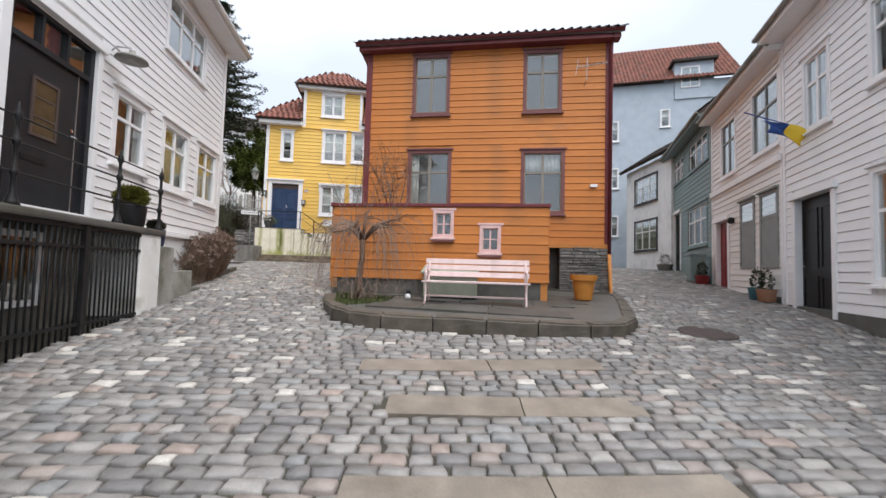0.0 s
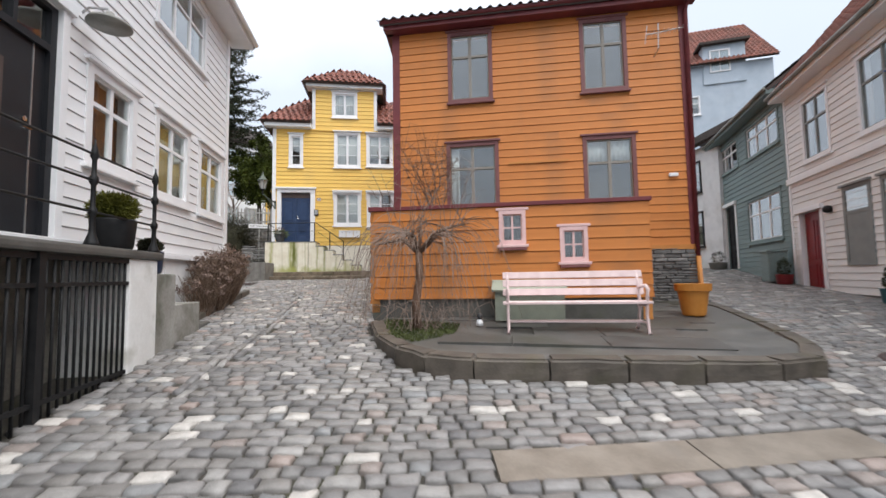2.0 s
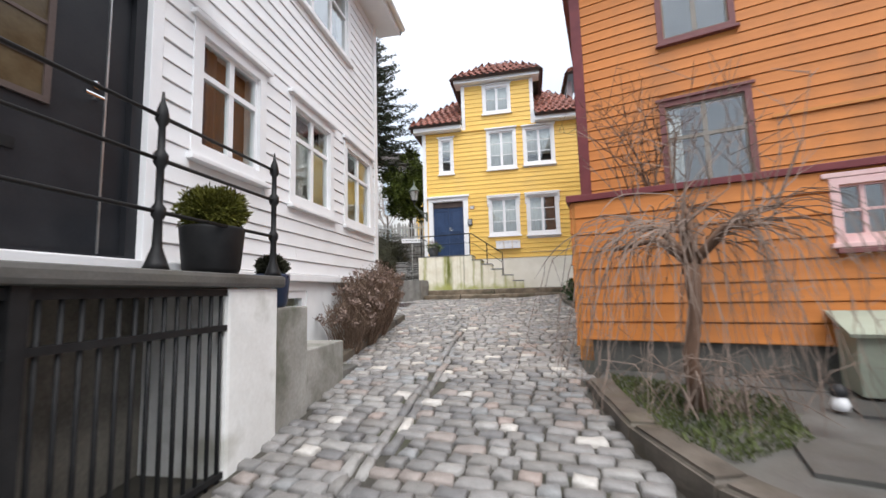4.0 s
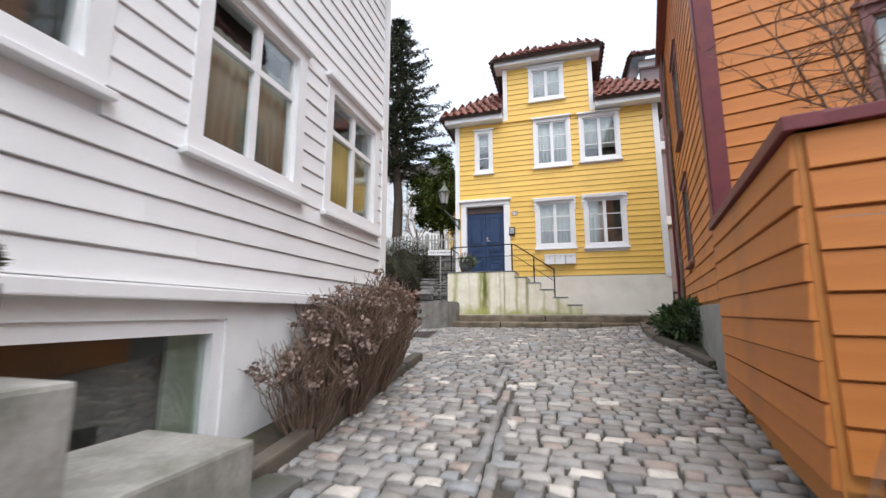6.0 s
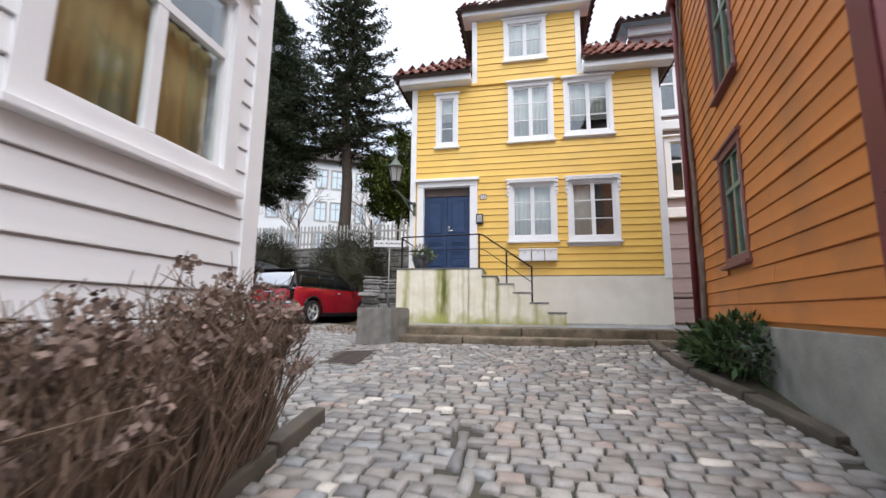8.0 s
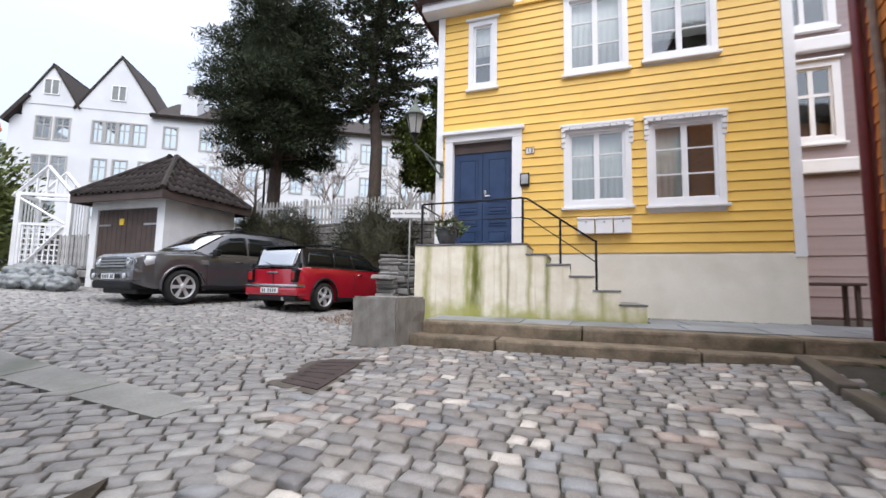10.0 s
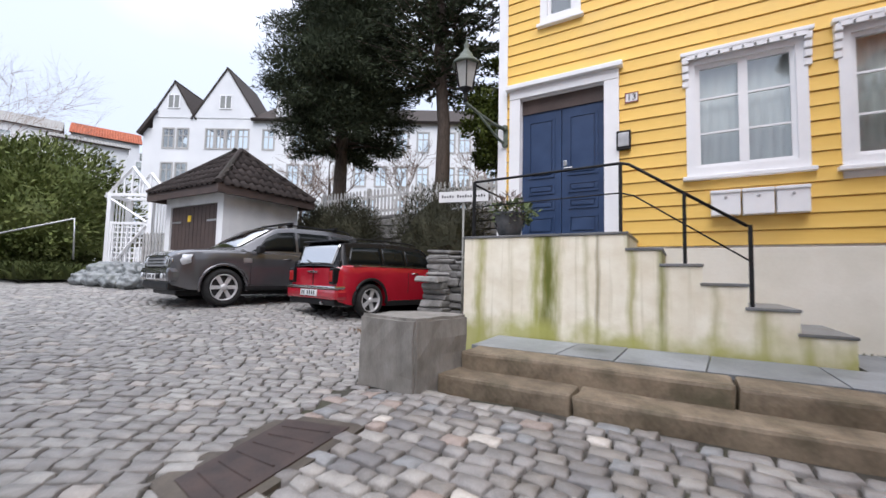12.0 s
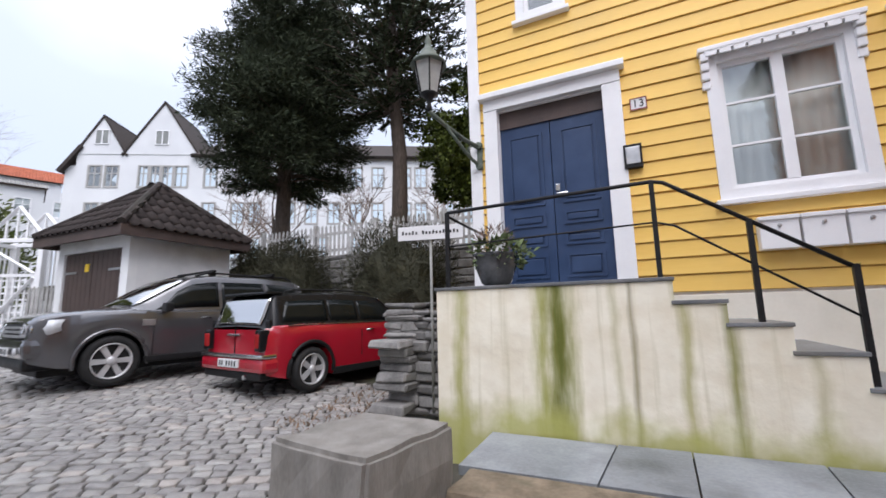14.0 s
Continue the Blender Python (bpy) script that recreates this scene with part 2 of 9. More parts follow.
M["tile_dark"] = surface("dark_roof_tile", (0.026, 0.022, 0.021), (0.06, 0.048, 0.044), 8, 0.8, 0.3, 60, rnd=0.25, dirt=(0.04, 0.045, 0.03), dirt_amount=0.6, spec=0.15)
M["tile_dark_isl"] = surface("dark_roof_tiles", (0.036, 0.03, 0.028), (0.085, 0.07, 0.062), 8, 0.8, 0.3, 60, island=0.2, spec=0.15)
M["brown_dark"] = surface("dark_brown_board", (0.055, 0.038, 0.033), (0.1, 0.07, 0.06), 3, 0.6, 0.2, 40)
M["charcoal"] = surface("charcoal_door_paint", (0.015, 0.016, 0.019), (0.024, 0.025, 0.028), 4, 0.42, 0.06, 60, spec=0.22)
M["black_door"] = surface("black_door_paint", (0.006, 0.006, 0.007), (0.014, 0.013, 0.013), 4, 0.4, 0.06, 60, spec=0.2)
M["navy"] = surface("navy_door_paint", (0.022, 0.045, 0.105), (0.038, 0.07, 0.15), 4, 0.4, 0.06, 60)
M["red_door"] = surface("red_door_paint", (0.19, 0.02, 0.025), (0.27, 0.035, 0.035), 4, 0.45, 0.06, 60)
M["grey_shutter"] = surface("grey_shutter_paint", (0.2, 0.21, 0.2), (0.27, 0.28, 0.265), 4, 0.55, 0.1, 60)
M["iron"] = surface("black_iron_paint", (0.01, 0.01, 0.011), (0.022, 0.022, 0.022), 12, 0.5, 0.2, 80, spec=0.22)
M["rust"] = surface("rusty_steel_plate", (0.035, 0.026, 0.024), (0.08, 0.055, 0.048), 7, 0.6, 0.4, 80)
M["steel"] = surface("galvanised_steel", (0.4, 0.4, 0.4), (0.55, 0.55, 0.55), 10, 0.4, 0.05, 60, metal=0.9)
M["alu"] = surface("alloy_wheel", (0.52, 0.52, 0.53), (0.64, 0.64, 0.64), 10, 0.4, 0.02, 60, metal=0.35)
M["rubber"] = surface("tyre_rubber", (0.012, 0.012, 0.012), (0.028, 0.028, 0.028), 12, 0.8, 0.2, 80)
M["plastic_black"] = surface("black_plastic", (0.01, 0.01, 0.011), (0.018, 0.018, 0.018), 12, 0.5, 0.1, 80, spec=0.2)
M["terracotta"] = surface("orange_painted_pot", (0.5, 0.19, 0.03), (0.62, 0.26, 0.05), 6, 0.55, 0.15, 60)
M["pink"] = surface("pale_pink_paint", (0.66, 0.5, 0.49), (0.78, 0.63, 0.6), 6, 0.5, 0.12, 60, dirt=(0.5, 0.36, 0.34), dirt_amount=0.5, dirt_scale=5)
M["pink_bright"] = surface("pink_window_paint", (0.68, 0.44, 0.43), (0.78, 0.56, 0.53), 6, 0.5, 0.1, 60)
M["grey_green_box"] = surface("grey_green_painted_board", (0.26, 0.29, 0.23), (0.36, 0.39, 0.31), 4, 0.6, 0.2, 50)
M["curtain"] = surface("white_curtain", (0.62, 0.62, 0.6), (0.74, 0.74, 0.72), 3, 0.9, 0.1, 50, stretch=(12, 12, 0.5))
M["ochre_blind"] = surface("ochre_blind", (0.34, 0.27, 0.12), (0.42, 0.34, 0.17), 3, 0.9, 0.1, 50)
M["olive_blind"] = surface("grey_olive_blind", (0.3, 0.31, 0.26), (0.38, 0.39, 0.33), 3, 0.9, 0.1, 50)
M["brown_glass"] = surface("brown_frosted_glass", (0.06, 0.042, 0.022), (0.1, 0.075, 0.04), 6, 0.2, 0.1, 50)
# dark tone that paints in the dimness of the rooms behind windows
M["interior"] = surface("room_shade_tone", (0.07, 0.066, 0.06), (0.12, 0.11, 0.1), 2, 0.9, 0.1, 30)
M["bark"] = surface("tree_bark", (0.055, 0.04, 0.03), (0.13, 0.1, 0.08), 9, 0.85, 0.8, 50, stretch=(3, 3, 0.6))
M["bark_warm"] = surface("warm_brown_bark", (0.1, 0.055, 0.035), (0.2, 0.12, 0.08), 9, 0.85, 0.8, 50, stretch=(3, 3, 0.6))
M["twig"] = surface("brown_twig", (0.12, 0.083, 0.06), (0.24, 0.17, 0.125), 9, 0.8, 0.2, 60, island=0.25, spec=0.12)
M["twig_grey"] = surface("grey_twig", (0.17, 0.125, 0.1), (0.3, 0.23, 0.19), 9, 0.8, 0.2, 60, island=0.25, spec=0.12)
M["dry_flower"] = surface("dried_flower_head", (0.14, 0.1, 0.082), (0.29, 0.21, 0.175), 9, 0.9, 0.2, 60, island=0.4, spec=0.12)
M["needle"] = surface("conifer_needles", (0.024, 0.032, 0.018), (0.06, 0.072, 0.04), 3, 0.7, 0.1, 40, island=0.45, spec=0.12)
M["needle_light"] = surface("light_conifer_needles", (0.06, 0.065, 0.012), (0.13, 0.125, 0.022), 3, 0.7, 0.1, 40, island=0.4, spec=0.12)
M["leaf"] = surface("evergreen_leaf", (0.028, 0.055, 0.02), (0.07, 0.11, 0.045), 3, 0.45, 0.1, 40, island=0.45, spec=0.12)
M["ivy"] = surface("dull_hedge_leaf", (0.028, 0.029, 0.018), (0.066, 0.064, 0.04), 3, 0.6, 0.1, 40, island=0.45, spec=0.12)
M["grass"] = surface("grass_blade", (0.045, 0.06, 0.02), (0.1, 0.115, 0.04), 3, 0.7, 0.1, 40, island=0.4, spec=0.12)
M["soil"] = surface("garden_soil", (0.035, 0.028, 0.02), (0.08, 0.065, 0.045), 8, 0.9, 0.7, 60, dirt=(0.06, 0.08, 0.025), dirt_amount=0.7, dirt_scale=3)
M["glass"] = glass_mat("window_glass")
M["glass_low"] = glass_mat("plain_window_glass", 0.05, (0.93, 0.96, 0.95), 0.4)
M["glass_sky"] = glass_mat("reflecting_window_glass", 0.13)
M["glass_car"] = surface("tinted_car_glass", (0.007, 0.009, 0.009), (0.011, 0.013, 0.013), 3, 0.13, 0.0, 60, spec=0.25)
M["glass_screen"] = glass_mat("windscreen_glass", 0.72, (0.3, 0.32, 0.33), 0.9)
M["red_car"] = surface("red_car_paint", (0.36, 0.006, 0.018), (0.4, 0.009, 0.025), 3, 0.22, 0.0, 60, spec=0.6)
M["black_gloss"] = surface("black_car_paint", (0.008, 0.008, 0.009), (0.012, 0.012, 0.013), 3, 0.25, 0.0, 60, spec=0.3)
M["grey_car"] = surface("dark_grey_car_paint", (0.105, 0.104, 0.11), (0.125, 0.124, 0.13), 3, 0.22, 0.0, 60, metal=0.5, spec=0.6)
for k in ("red_car", "grey_car"):
    M[k].node_tree.nodes["Principled BSDF"].inputs["Coat Weight"].default_value = 1.0
    M[k].node_tree.nodes["Principled BSDF"].inputs["Coat Roughness"].default_value = 0.06
M["verdigris"] = surface("weathered_green_metal", (0.075, 0.095, 0.075), (0.15, 0.175, 0.14), 14, 0.55, 0.3, 60)
M["lantern_glass"] = surface("milky_lantern_glass", (0.33, 0.33, 0.31), (0.45, 0.45, 0.42), 6, 0.25, 0.05, 40)
# lighter tone for the stretch of area wall that light reaches
M["area_wall"] = surface("lit_basement_wall", (0.1, 0.09, 0.075), (0.26, 0.235, 0.195), 2.5, 0.8, 0.4, 40)
M["stained"] = surface("stained_grey_plaster", (0.2, 0.19, 0.165), (0.42, 0.41, 0.38), 1.6, 0.8, 0.5, 30, dirt=(0.07, 0.075, 0.045), dirt_amount=0.9, dirt_scale=2.0)
M["pillar_white"] = surface("worn_white_plaster", (0.68, 0.67, 0.64), (0.86, 0.86, 0.84), 2, 0.7, 0.4, 30, dirt=(0.28, 0.27, 0.2), dirt_amount=0.7, dirt_scale=2.2)
M["garden_leaf"] = surface("olive_tree_leaf", (0.035, 0.05, 0.01), (0.09, 0.11, 0.022), 3, 0.5, 0.1, 40, island=0.45, spec=0.12)
M["dry_leaf"] = surface("dry_leaf_litter", (0.13, 0.075, 0.04), (0.3, 0.19, 0.11), 3, 0.8, 0.1, 40, island=0.5, spec=0.1)
M["fence_paint"] = surface("weathered_fence_paint", (0.3, 0.29, 0.28), (0.52, 0.51, 0.49), 5, 0.6, 0.2, 40, rnd=0.15, dirt=(0.25, 0.26, 0.2), dirt_amount=0.6, dirt_scale=4)
M["rhodo_leaf"] = surface("rhododendron_leaf", (0.06, 0.085, 0.022), (0.17, 0.19, 0.065), 2, 0.5, 0.1, 40, island=0.45, spec=0.12)
M["glazed"] = surface("grey_glazed_pot", (0.05, 0.052, 0.055), (0.12, 0.125, 0.13), 9, 0.15, 0.05, 40, spec=0.6)
M["ivy_pale"] = surface("pale_ivy_leaf", (0.07, 0.1, 0.04), (0.19, 0.23, 0.11), 3, 0.5, 0.1, 40, island=0.4, spec=0.12)
M["plate_white"] = surface("white_plate", (0.7, 0.7, 0.7), (0.78, 0.78, 0.78), 5, 0.4, 0.0, 60)
M["flag_blue"] = surface("blue_flag_cloth", (0.02, 0.06, 0.22), (0.04, 0.1, 0.32), 4, 0.8, 0.2, 60)
M["flag_yellow"] = surface("yellow_flag_cloth", (0.75, 0.5, 0.03), (0.85, 0.6, 0.06), 4, 0.8, 0.2, 60)
M["chrome"] = surface("chrome", (0.6, 0.6, 0.6), (0.7, 0.7, 0.7), 10, 0.15, 0.0, 60, metal=1.0)
M["bag"] = surface("white_sack_plastic", (0.09, 0.1, 0.1), (0.36, 0.38, 0.385), 4, 0.3, 0.6, 16, dirt=(0.12, 0.14, 0.12), dirt_amount=0.8, dirt_scale=4)
M["teal_pot"] = surface("teal_glazed_pot", (0.03, 0.1, 0.12), (0.06, 0.16, 0.18), 6, 0.35, 0.1, 60)
M["blue_pot"] = surface("dark_blue_glazed_pot", (0.012, 0.022, 0.05), (0.025, 0.042, 0.085), 6, 0.3, 0.1, 60)
M["clay_pot"] = surface("clay_pot", (0.3, 0.15, 0.09), (0.4, 0.21, 0.13), 6, 0.7, 0.2, 60)
M["lamp_red"] = surface("red_lens", (0.3, 0.01, 0.01), (0.36, 0.015, 0.015), 6, 0.2, 0.0, 60)
M["lamp_clear"] = surface("clear_headlamp_lens", (0.55, 0.57, 0.6), (0.68, 0.7, 0.72), 20, 0.12, 0.1, 60, spec=0.8)
M["ink"] = surface("dark_ink", (0.02, 0.02, 0.022), (0.03, 0.03, 0.03), 5, 0.6, 0.0, 60)


def stair_wall_mat():
    """Cream render with green algae in vertical streaks and along the foot."""
    m, nt, b = node_mat("cream_render_with_algae")
    N = nt.nodes.new
    geo = N("ShaderNodeNewGeometry")
    sep = N("ShaderNodeSeparateXYZ")
    lk(nt, geo.outputs["Position"], sep.inputs[0])

    def noise_at(scale, stretch, detail=5):
        mp = N("ShaderNodeMapping")
        mp.inputs["Scale"].default_value = stretch
        lk(nt, geo.outputs["Position"], mp.inputs["Vector"])
        n = N("ShaderNodeTexNoise")
        n.inputs["Scale"].default_value, n.inputs["Detail"].default_value = scale, detail
        lk(nt, mp.outputs["Vector"], n.inputs["Vector"])
        return n.outputs["Fac"]

    def rng(v, a, c, lo, hi):
        r = N("ShaderNodeMapRange")
        r.inputs[1].default_value, r.inputs[2].default_value, r.inputs[3].default_value, r.inputs[4].default_value = a, c, lo, hi
        lk(nt, v, r.inputs[0])
        return r.outputs[0]

    def mix(fac, a, bcol):
        x = N("ShaderNodeMix")
        x.data_type = "RGBA"
        lk(nt, fac, x.inputs[0])
        lk(nt, a, x.inputs["A"])
        x.inputs["B"].default_value = (*bcol, 1)
        return x.outputs["Result"]

    base = N("ShaderNodeValToRGB")
    base.color_ramp.elements[0].color, base.color_ramp.elements[1].color = (0.77, 0.705, 0.55, 1), (0.88, 0.835, 0.69, 1)
    base.color_ramp.elements[0].position, base.color_ramp.elements[1].position = 0.3, 0.65
    grain = noise_at(5, (1, 1, 1))
    lk(nt, grain, base.inputs["Fac"])
    col = mix(rng(noise_at(6.5, (1.8, 0.3, 0.1), 6), 0.56, 0.68, 0.0, 0.4), base.outputs["Color"], (0.52, 0.48, 0.3))
    wob = N("ShaderNodeMath")
    wob.operation = "MULTIPLY_ADD"
    wob.inputs[1].default_value, wob.inputs[2].default_value = 0.16, -0.08
    lk(nt, noise_at(2.4, (1, 1, 1)), wob.inputs[0])
    rough_edge = noise_at(10, (1.6, 1, 0.3), 7)
    # runs of algae below the treads and the landing's spout: place, half-width, strength
    for k, (x0, half, most, tint) in enumerate(((-4.97, 0.07, 0.8, (0.33, 0.32, 0.06)), (-4.28, 0.07, 0.75, (0.34, 0.34, 0.07)), (-4.14, 0.13, 0.95, (0.25, 0.26, 0.03)), (-4.13, 0.065, 0.9, (0.1, 0.115, 0.012)), (-3.6, 0.022, 0.7, (0.2, 0.17, 0.06)), (-3.72, 0.03, 0.45, (0.36, 0.34, 0.12)), (-3.26, 0.05, 0.7, (0.34, 0.32, 0.08)), (-3.0, 0.045, 0.85, (0.22, 0.22, 0.04)), (-2.56, 0.045, 0.5, (0.36, 0.33, 0.12)), (-2.2, 0.05, 0.55, (0.32, 0.31, 0.08)), (-1.9, 0.05, 0.6, (0.32, 0.31, 0.08)))):
        sm = N("ShaderNodeMath")
        sm.operation = "MULTIPLY_ADD"
        sm.inputs[1].default_value = (1.0, -0.5, 0.6, 0.7, -0.3, 0.9, -0.7, 0.35, -1.0, 0.5, -0.6)[k]
        lk(nt, wob.outputs[0], sm.inputs[0])
        lk(nt, sep.outputs["X"], sm.inputs[2])
        off = N("ShaderNodeMath")
        off.operation = "SUBTRACT"
        off.inputs[1].default_value = x0
        lk(nt, sm.outputs[0], off.inputs[0])
        ab = N("ShaderNodeMath")
        ab.operation = "ABSOLUTE"
        lk(nt, off.outputs[0], ab.inputs[0])
        edge = N("ShaderNodeMath")
        edge.operation = "MULTIPLY_ADD"
        edge.inputs[1].default_value = half * 1.9
        lk(nt, rough_edge, edge.inputs[0])
        lk(nt, ab.outputs[0], edge.inputs[2])
        col = mix(rng(edge.outputs[0], half * 0.9, half * 2.4, most, 0.0), col, tint)
    foot = N("ShaderNodeMath")
    foot.operation = "MULTIPLY_ADD"
    foot.inputs[1].default_value = 0.7
    lk(nt, noise_at(3, (1.2, 1, 1)), foot.inputs[0])
    neg = N("ShaderNodeMath")
    neg.operation = "MULTIPLY"
    neg.inputs[1].default_value = -1.0
    lk(nt, sep.outputs["Z"], neg.inputs[0])
    lk(nt, neg.outputs[0], foot.inputs[2])
    col = mix(rng(foot.outputs[0], -2.02, -1.75, 0.0, 0.85), col, (0.4, 0.4, 0.11))
    lk(nt, col, b.inputs["Base Color"])
    b.inputs["Roughness"].default_value = 0.8
    bp = N("ShaderNodeBump")
    bp.inputs["Strength"].default_value, bp.inputs["Distance"].default_value = 0.5, 0.015
    hgt = N("ShaderNodeMath")
    hgt.operation = "MULTIPLY_ADD"
    hgt.inputs[1].default_value = 1.6
    lk(nt, noise_at(2.4, (1, 1, 1), 8), hgt.inputs[0])
    lk(nt, grain, hgt.inputs[2])
    lk(nt, hgt.outputs[0], bp.inputs["Height"])
    lk(nt, bp.outputs["Normal"], b.inputs["Normal"])
    return m


M["far_plaster"] = surface("weathered_off_white_render", (0.66, 0.67, 0.68), (0.76, 0.77, 0.77), 0.4, 0.85, 0.2, 20, dirt=(0.56, 0.57, 0.58), dirt_amount=0.5, dirt_scale=0.3)
M["far_frame"] = surface("grey_beige_frame_paint", (0.36, 0.35, 0.33), (0.44, 0.43, 0.41), 4, 0.6, 0.1, 40)
M["stair_wall"] = stair_wall_mat()
M["cream"] = surface("cream_foundation_paint", (0.77, 0.73, 0.62), (0.86, 0.82, 0.72), 2, 0.75, 0.3, 40, dirt=(0.55, 0.52, 0.4), dirt_amount=0.35)


# ---- building blocks ----
def ground(x, y):
    a = 0.065 + 0.107 * min(y, 15) + 0.03 * max(0.0, min(y - 15, 12))
    if x > 1:
        a += 0.025 * min(x - 1, 8) * max(0.0, min(1.0, (13 - y) / 6))
    if x < -5:
        a += 0.05 * min(-5 - x, 14) * max(0.0, min(1.0, (y - 11) / 4))
    # the lane swells towards the long steps
    a += (0.085 * max(0.0, min(1.0, (x + 5.6) / 0.8)) + 0.1 * max(0.0, min(1.0, (x + 1.9) / 1.5))) * max(0.0, min(1.0, (y - 15) / 2))
    return a


def thing(name, at=(0, 0, 0), label="", category="", group="", kind="", rz=0.0):
    ob = new(name)
    ob.empty_display_size = 0.1
    ob.matrix_basis = pose(at[0], at[1], at[2], 0, 0, rz)
    return tagged(ob, label, category, group, kind)


def mesh_of(bm, material, smooth=False):
    me = bpy.data.meshes.new("mesh")
    bm.normal_update()
    bm.to_mesh(me)
    bm.free()
    me.materials.append(material)
    if smooth:
        me.polygons.foreach_set("use_smooth", [True] * len(me.polygons))
    return me


def part(name, bm, material, parent, label="", m=None, smooth=False):
    me = bm if isinstance(bm, bpy.types.Mesh) else mesh_of(bm, material, smooth)
    ob = new(name, me)
    ob.parent = parent
    if m is not None:
        ob.matrix_basis = m
    return tagged(ob, label)


def whole(name, bm, material, label, category, group="", kind="", m=None, smooth=False):
    ob = new(name, mesh_of(bm, material, smooth))
    if m is not None:
        ob.matrix_basis = m
    return tagged(ob, label, category, group, kind)


BOX_F = ((0, 3, 2, 1), (4, 5, 6, 7), (0, 1, 5, 4), (1, 2, 6, 5), (2, 3, 7, 6), (3, 0, 4, 7))


def box(bm, x0, x1, y0, y1, z0, z1, bevel=0.0):
    vs = [bm.verts.new(p) for p in ((x0, y0, z0), (x1, y0, z0), (x1, y1, z0), (x0, y1, z0), (x0, y0, z1), (x1, y0, z1), (x1, y1, z1), (x0, y1, z1))]
    fs = [bm.faces.new([vs[i] for i in f]) for f in BOX_F]
    if bevel:
        es = list({e for f in fs for e in f.edges})
        bmesh.ops.bevel(bm, geom=es, offset=bevel, segments=2, profile=0.6, affect="EDGES")
    return bm


def boxed(*a, **k):
    return box(bmesh.new(), *a, **k)


def tube(bm, pts, radii, sides=8, cap=True):
    """A tube through points, with a radius at each."""
    rings = []
    n = len(pts)
    for i, p in enumerate(pts):
        p = Vector(p)
        d = (Vector(pts[min(i + 1, n - 1)]) - Vector(pts[max(i - 1, 0)])).normalized()
        s = d.cross(Vector((0, 0, 1)) if abs(d.z) < 0.9 else Vector((1, 0, 0))).normalized()
        u = s.cross(d)
        r = radii[i] if hasattr(radii, "__len__") else radii
        rings.append([bm.verts.new(p + (s * math.cos(2 * math.pi * k / sides) + u * math.sin(2 * math.pi * k / sides)) * r) for k in range(sides)])
    for a, b in zip(rings, rings[1:]):
        for k in range(sides):
            bm.faces.new((a[k], a[(k + 1) % sides], b[(k + 1) % sides], b[k]))
    if cap and sides > 2:
        bm.faces.new(rings[0][::-1])
        bm.faces.new(rings[-1])
    return bm


def lathe(bm, profile, sides=20, at=(0, 0, 0)):
    """Turns (radius, z) pairs round the z axis."""
    rings = []
    for r, z in profile:
        rings.append([bm.verts.new((at[0] + r * math.cos(2 * math.pi * k / sides), at[1] + r * math.sin(2 * math.pi * k / sides), at[2] + z)) for k in range(sides)])
    for a, b in zip(rings, rings[1:]):
        for k in range(sides):
            bm.faces.new((a[k], a[(k + 1) % sides], b[(k + 1) % sides], b[k]))
    bm.faces.new(rings[0][::-1])
    bm.faces.new(rings[-1])
    return bm


def prism(bm, outline, z0, z1):
    """An upright prism over an outline of (x, y), counter-clockwise."""
    lo = [bm.verts.new((x, y, z0)) for x, y in outline]
    hi = [bm.verts.new((x, y, z1)) for x, y in outline]
    n = len(outline)
    bm.faces.new(lo[::-1])
    bm.faces.new(hi)
    for i in range(n):
        bm.faces.new((lo[i], lo[(i + 1) % n], hi[(i + 1) % n], hi[i]))
    return bm


def slab_poly(bm, pts, t):
    """A flat slab of thickness t below a polygon of 3D points."""
    nrm = (Vector(pts[1]) - Vector(pts[0])).cross(Vector(pts[2]) - Vector(pts[0])).normalized()
    if nrm.z < 0:
        pts, nrm = pts[::-1], -nrm
    hi = [bm.verts.new(p) for p in pts]
    lo = [bm.verts.new(Vector(p) - nrm * t) for p in pts]
    n = len(pts)
    bm.faces.new(hi)
    bm.faces.new(lo[::-1])
    for i in range(n):
        bm.faces.new((lo[i], lo[(i + 1) % n], hi[(i + 1) % n], hi[i]))
    return bm


PIECES = []  # small pieces of walls, roofs and pavements, built last


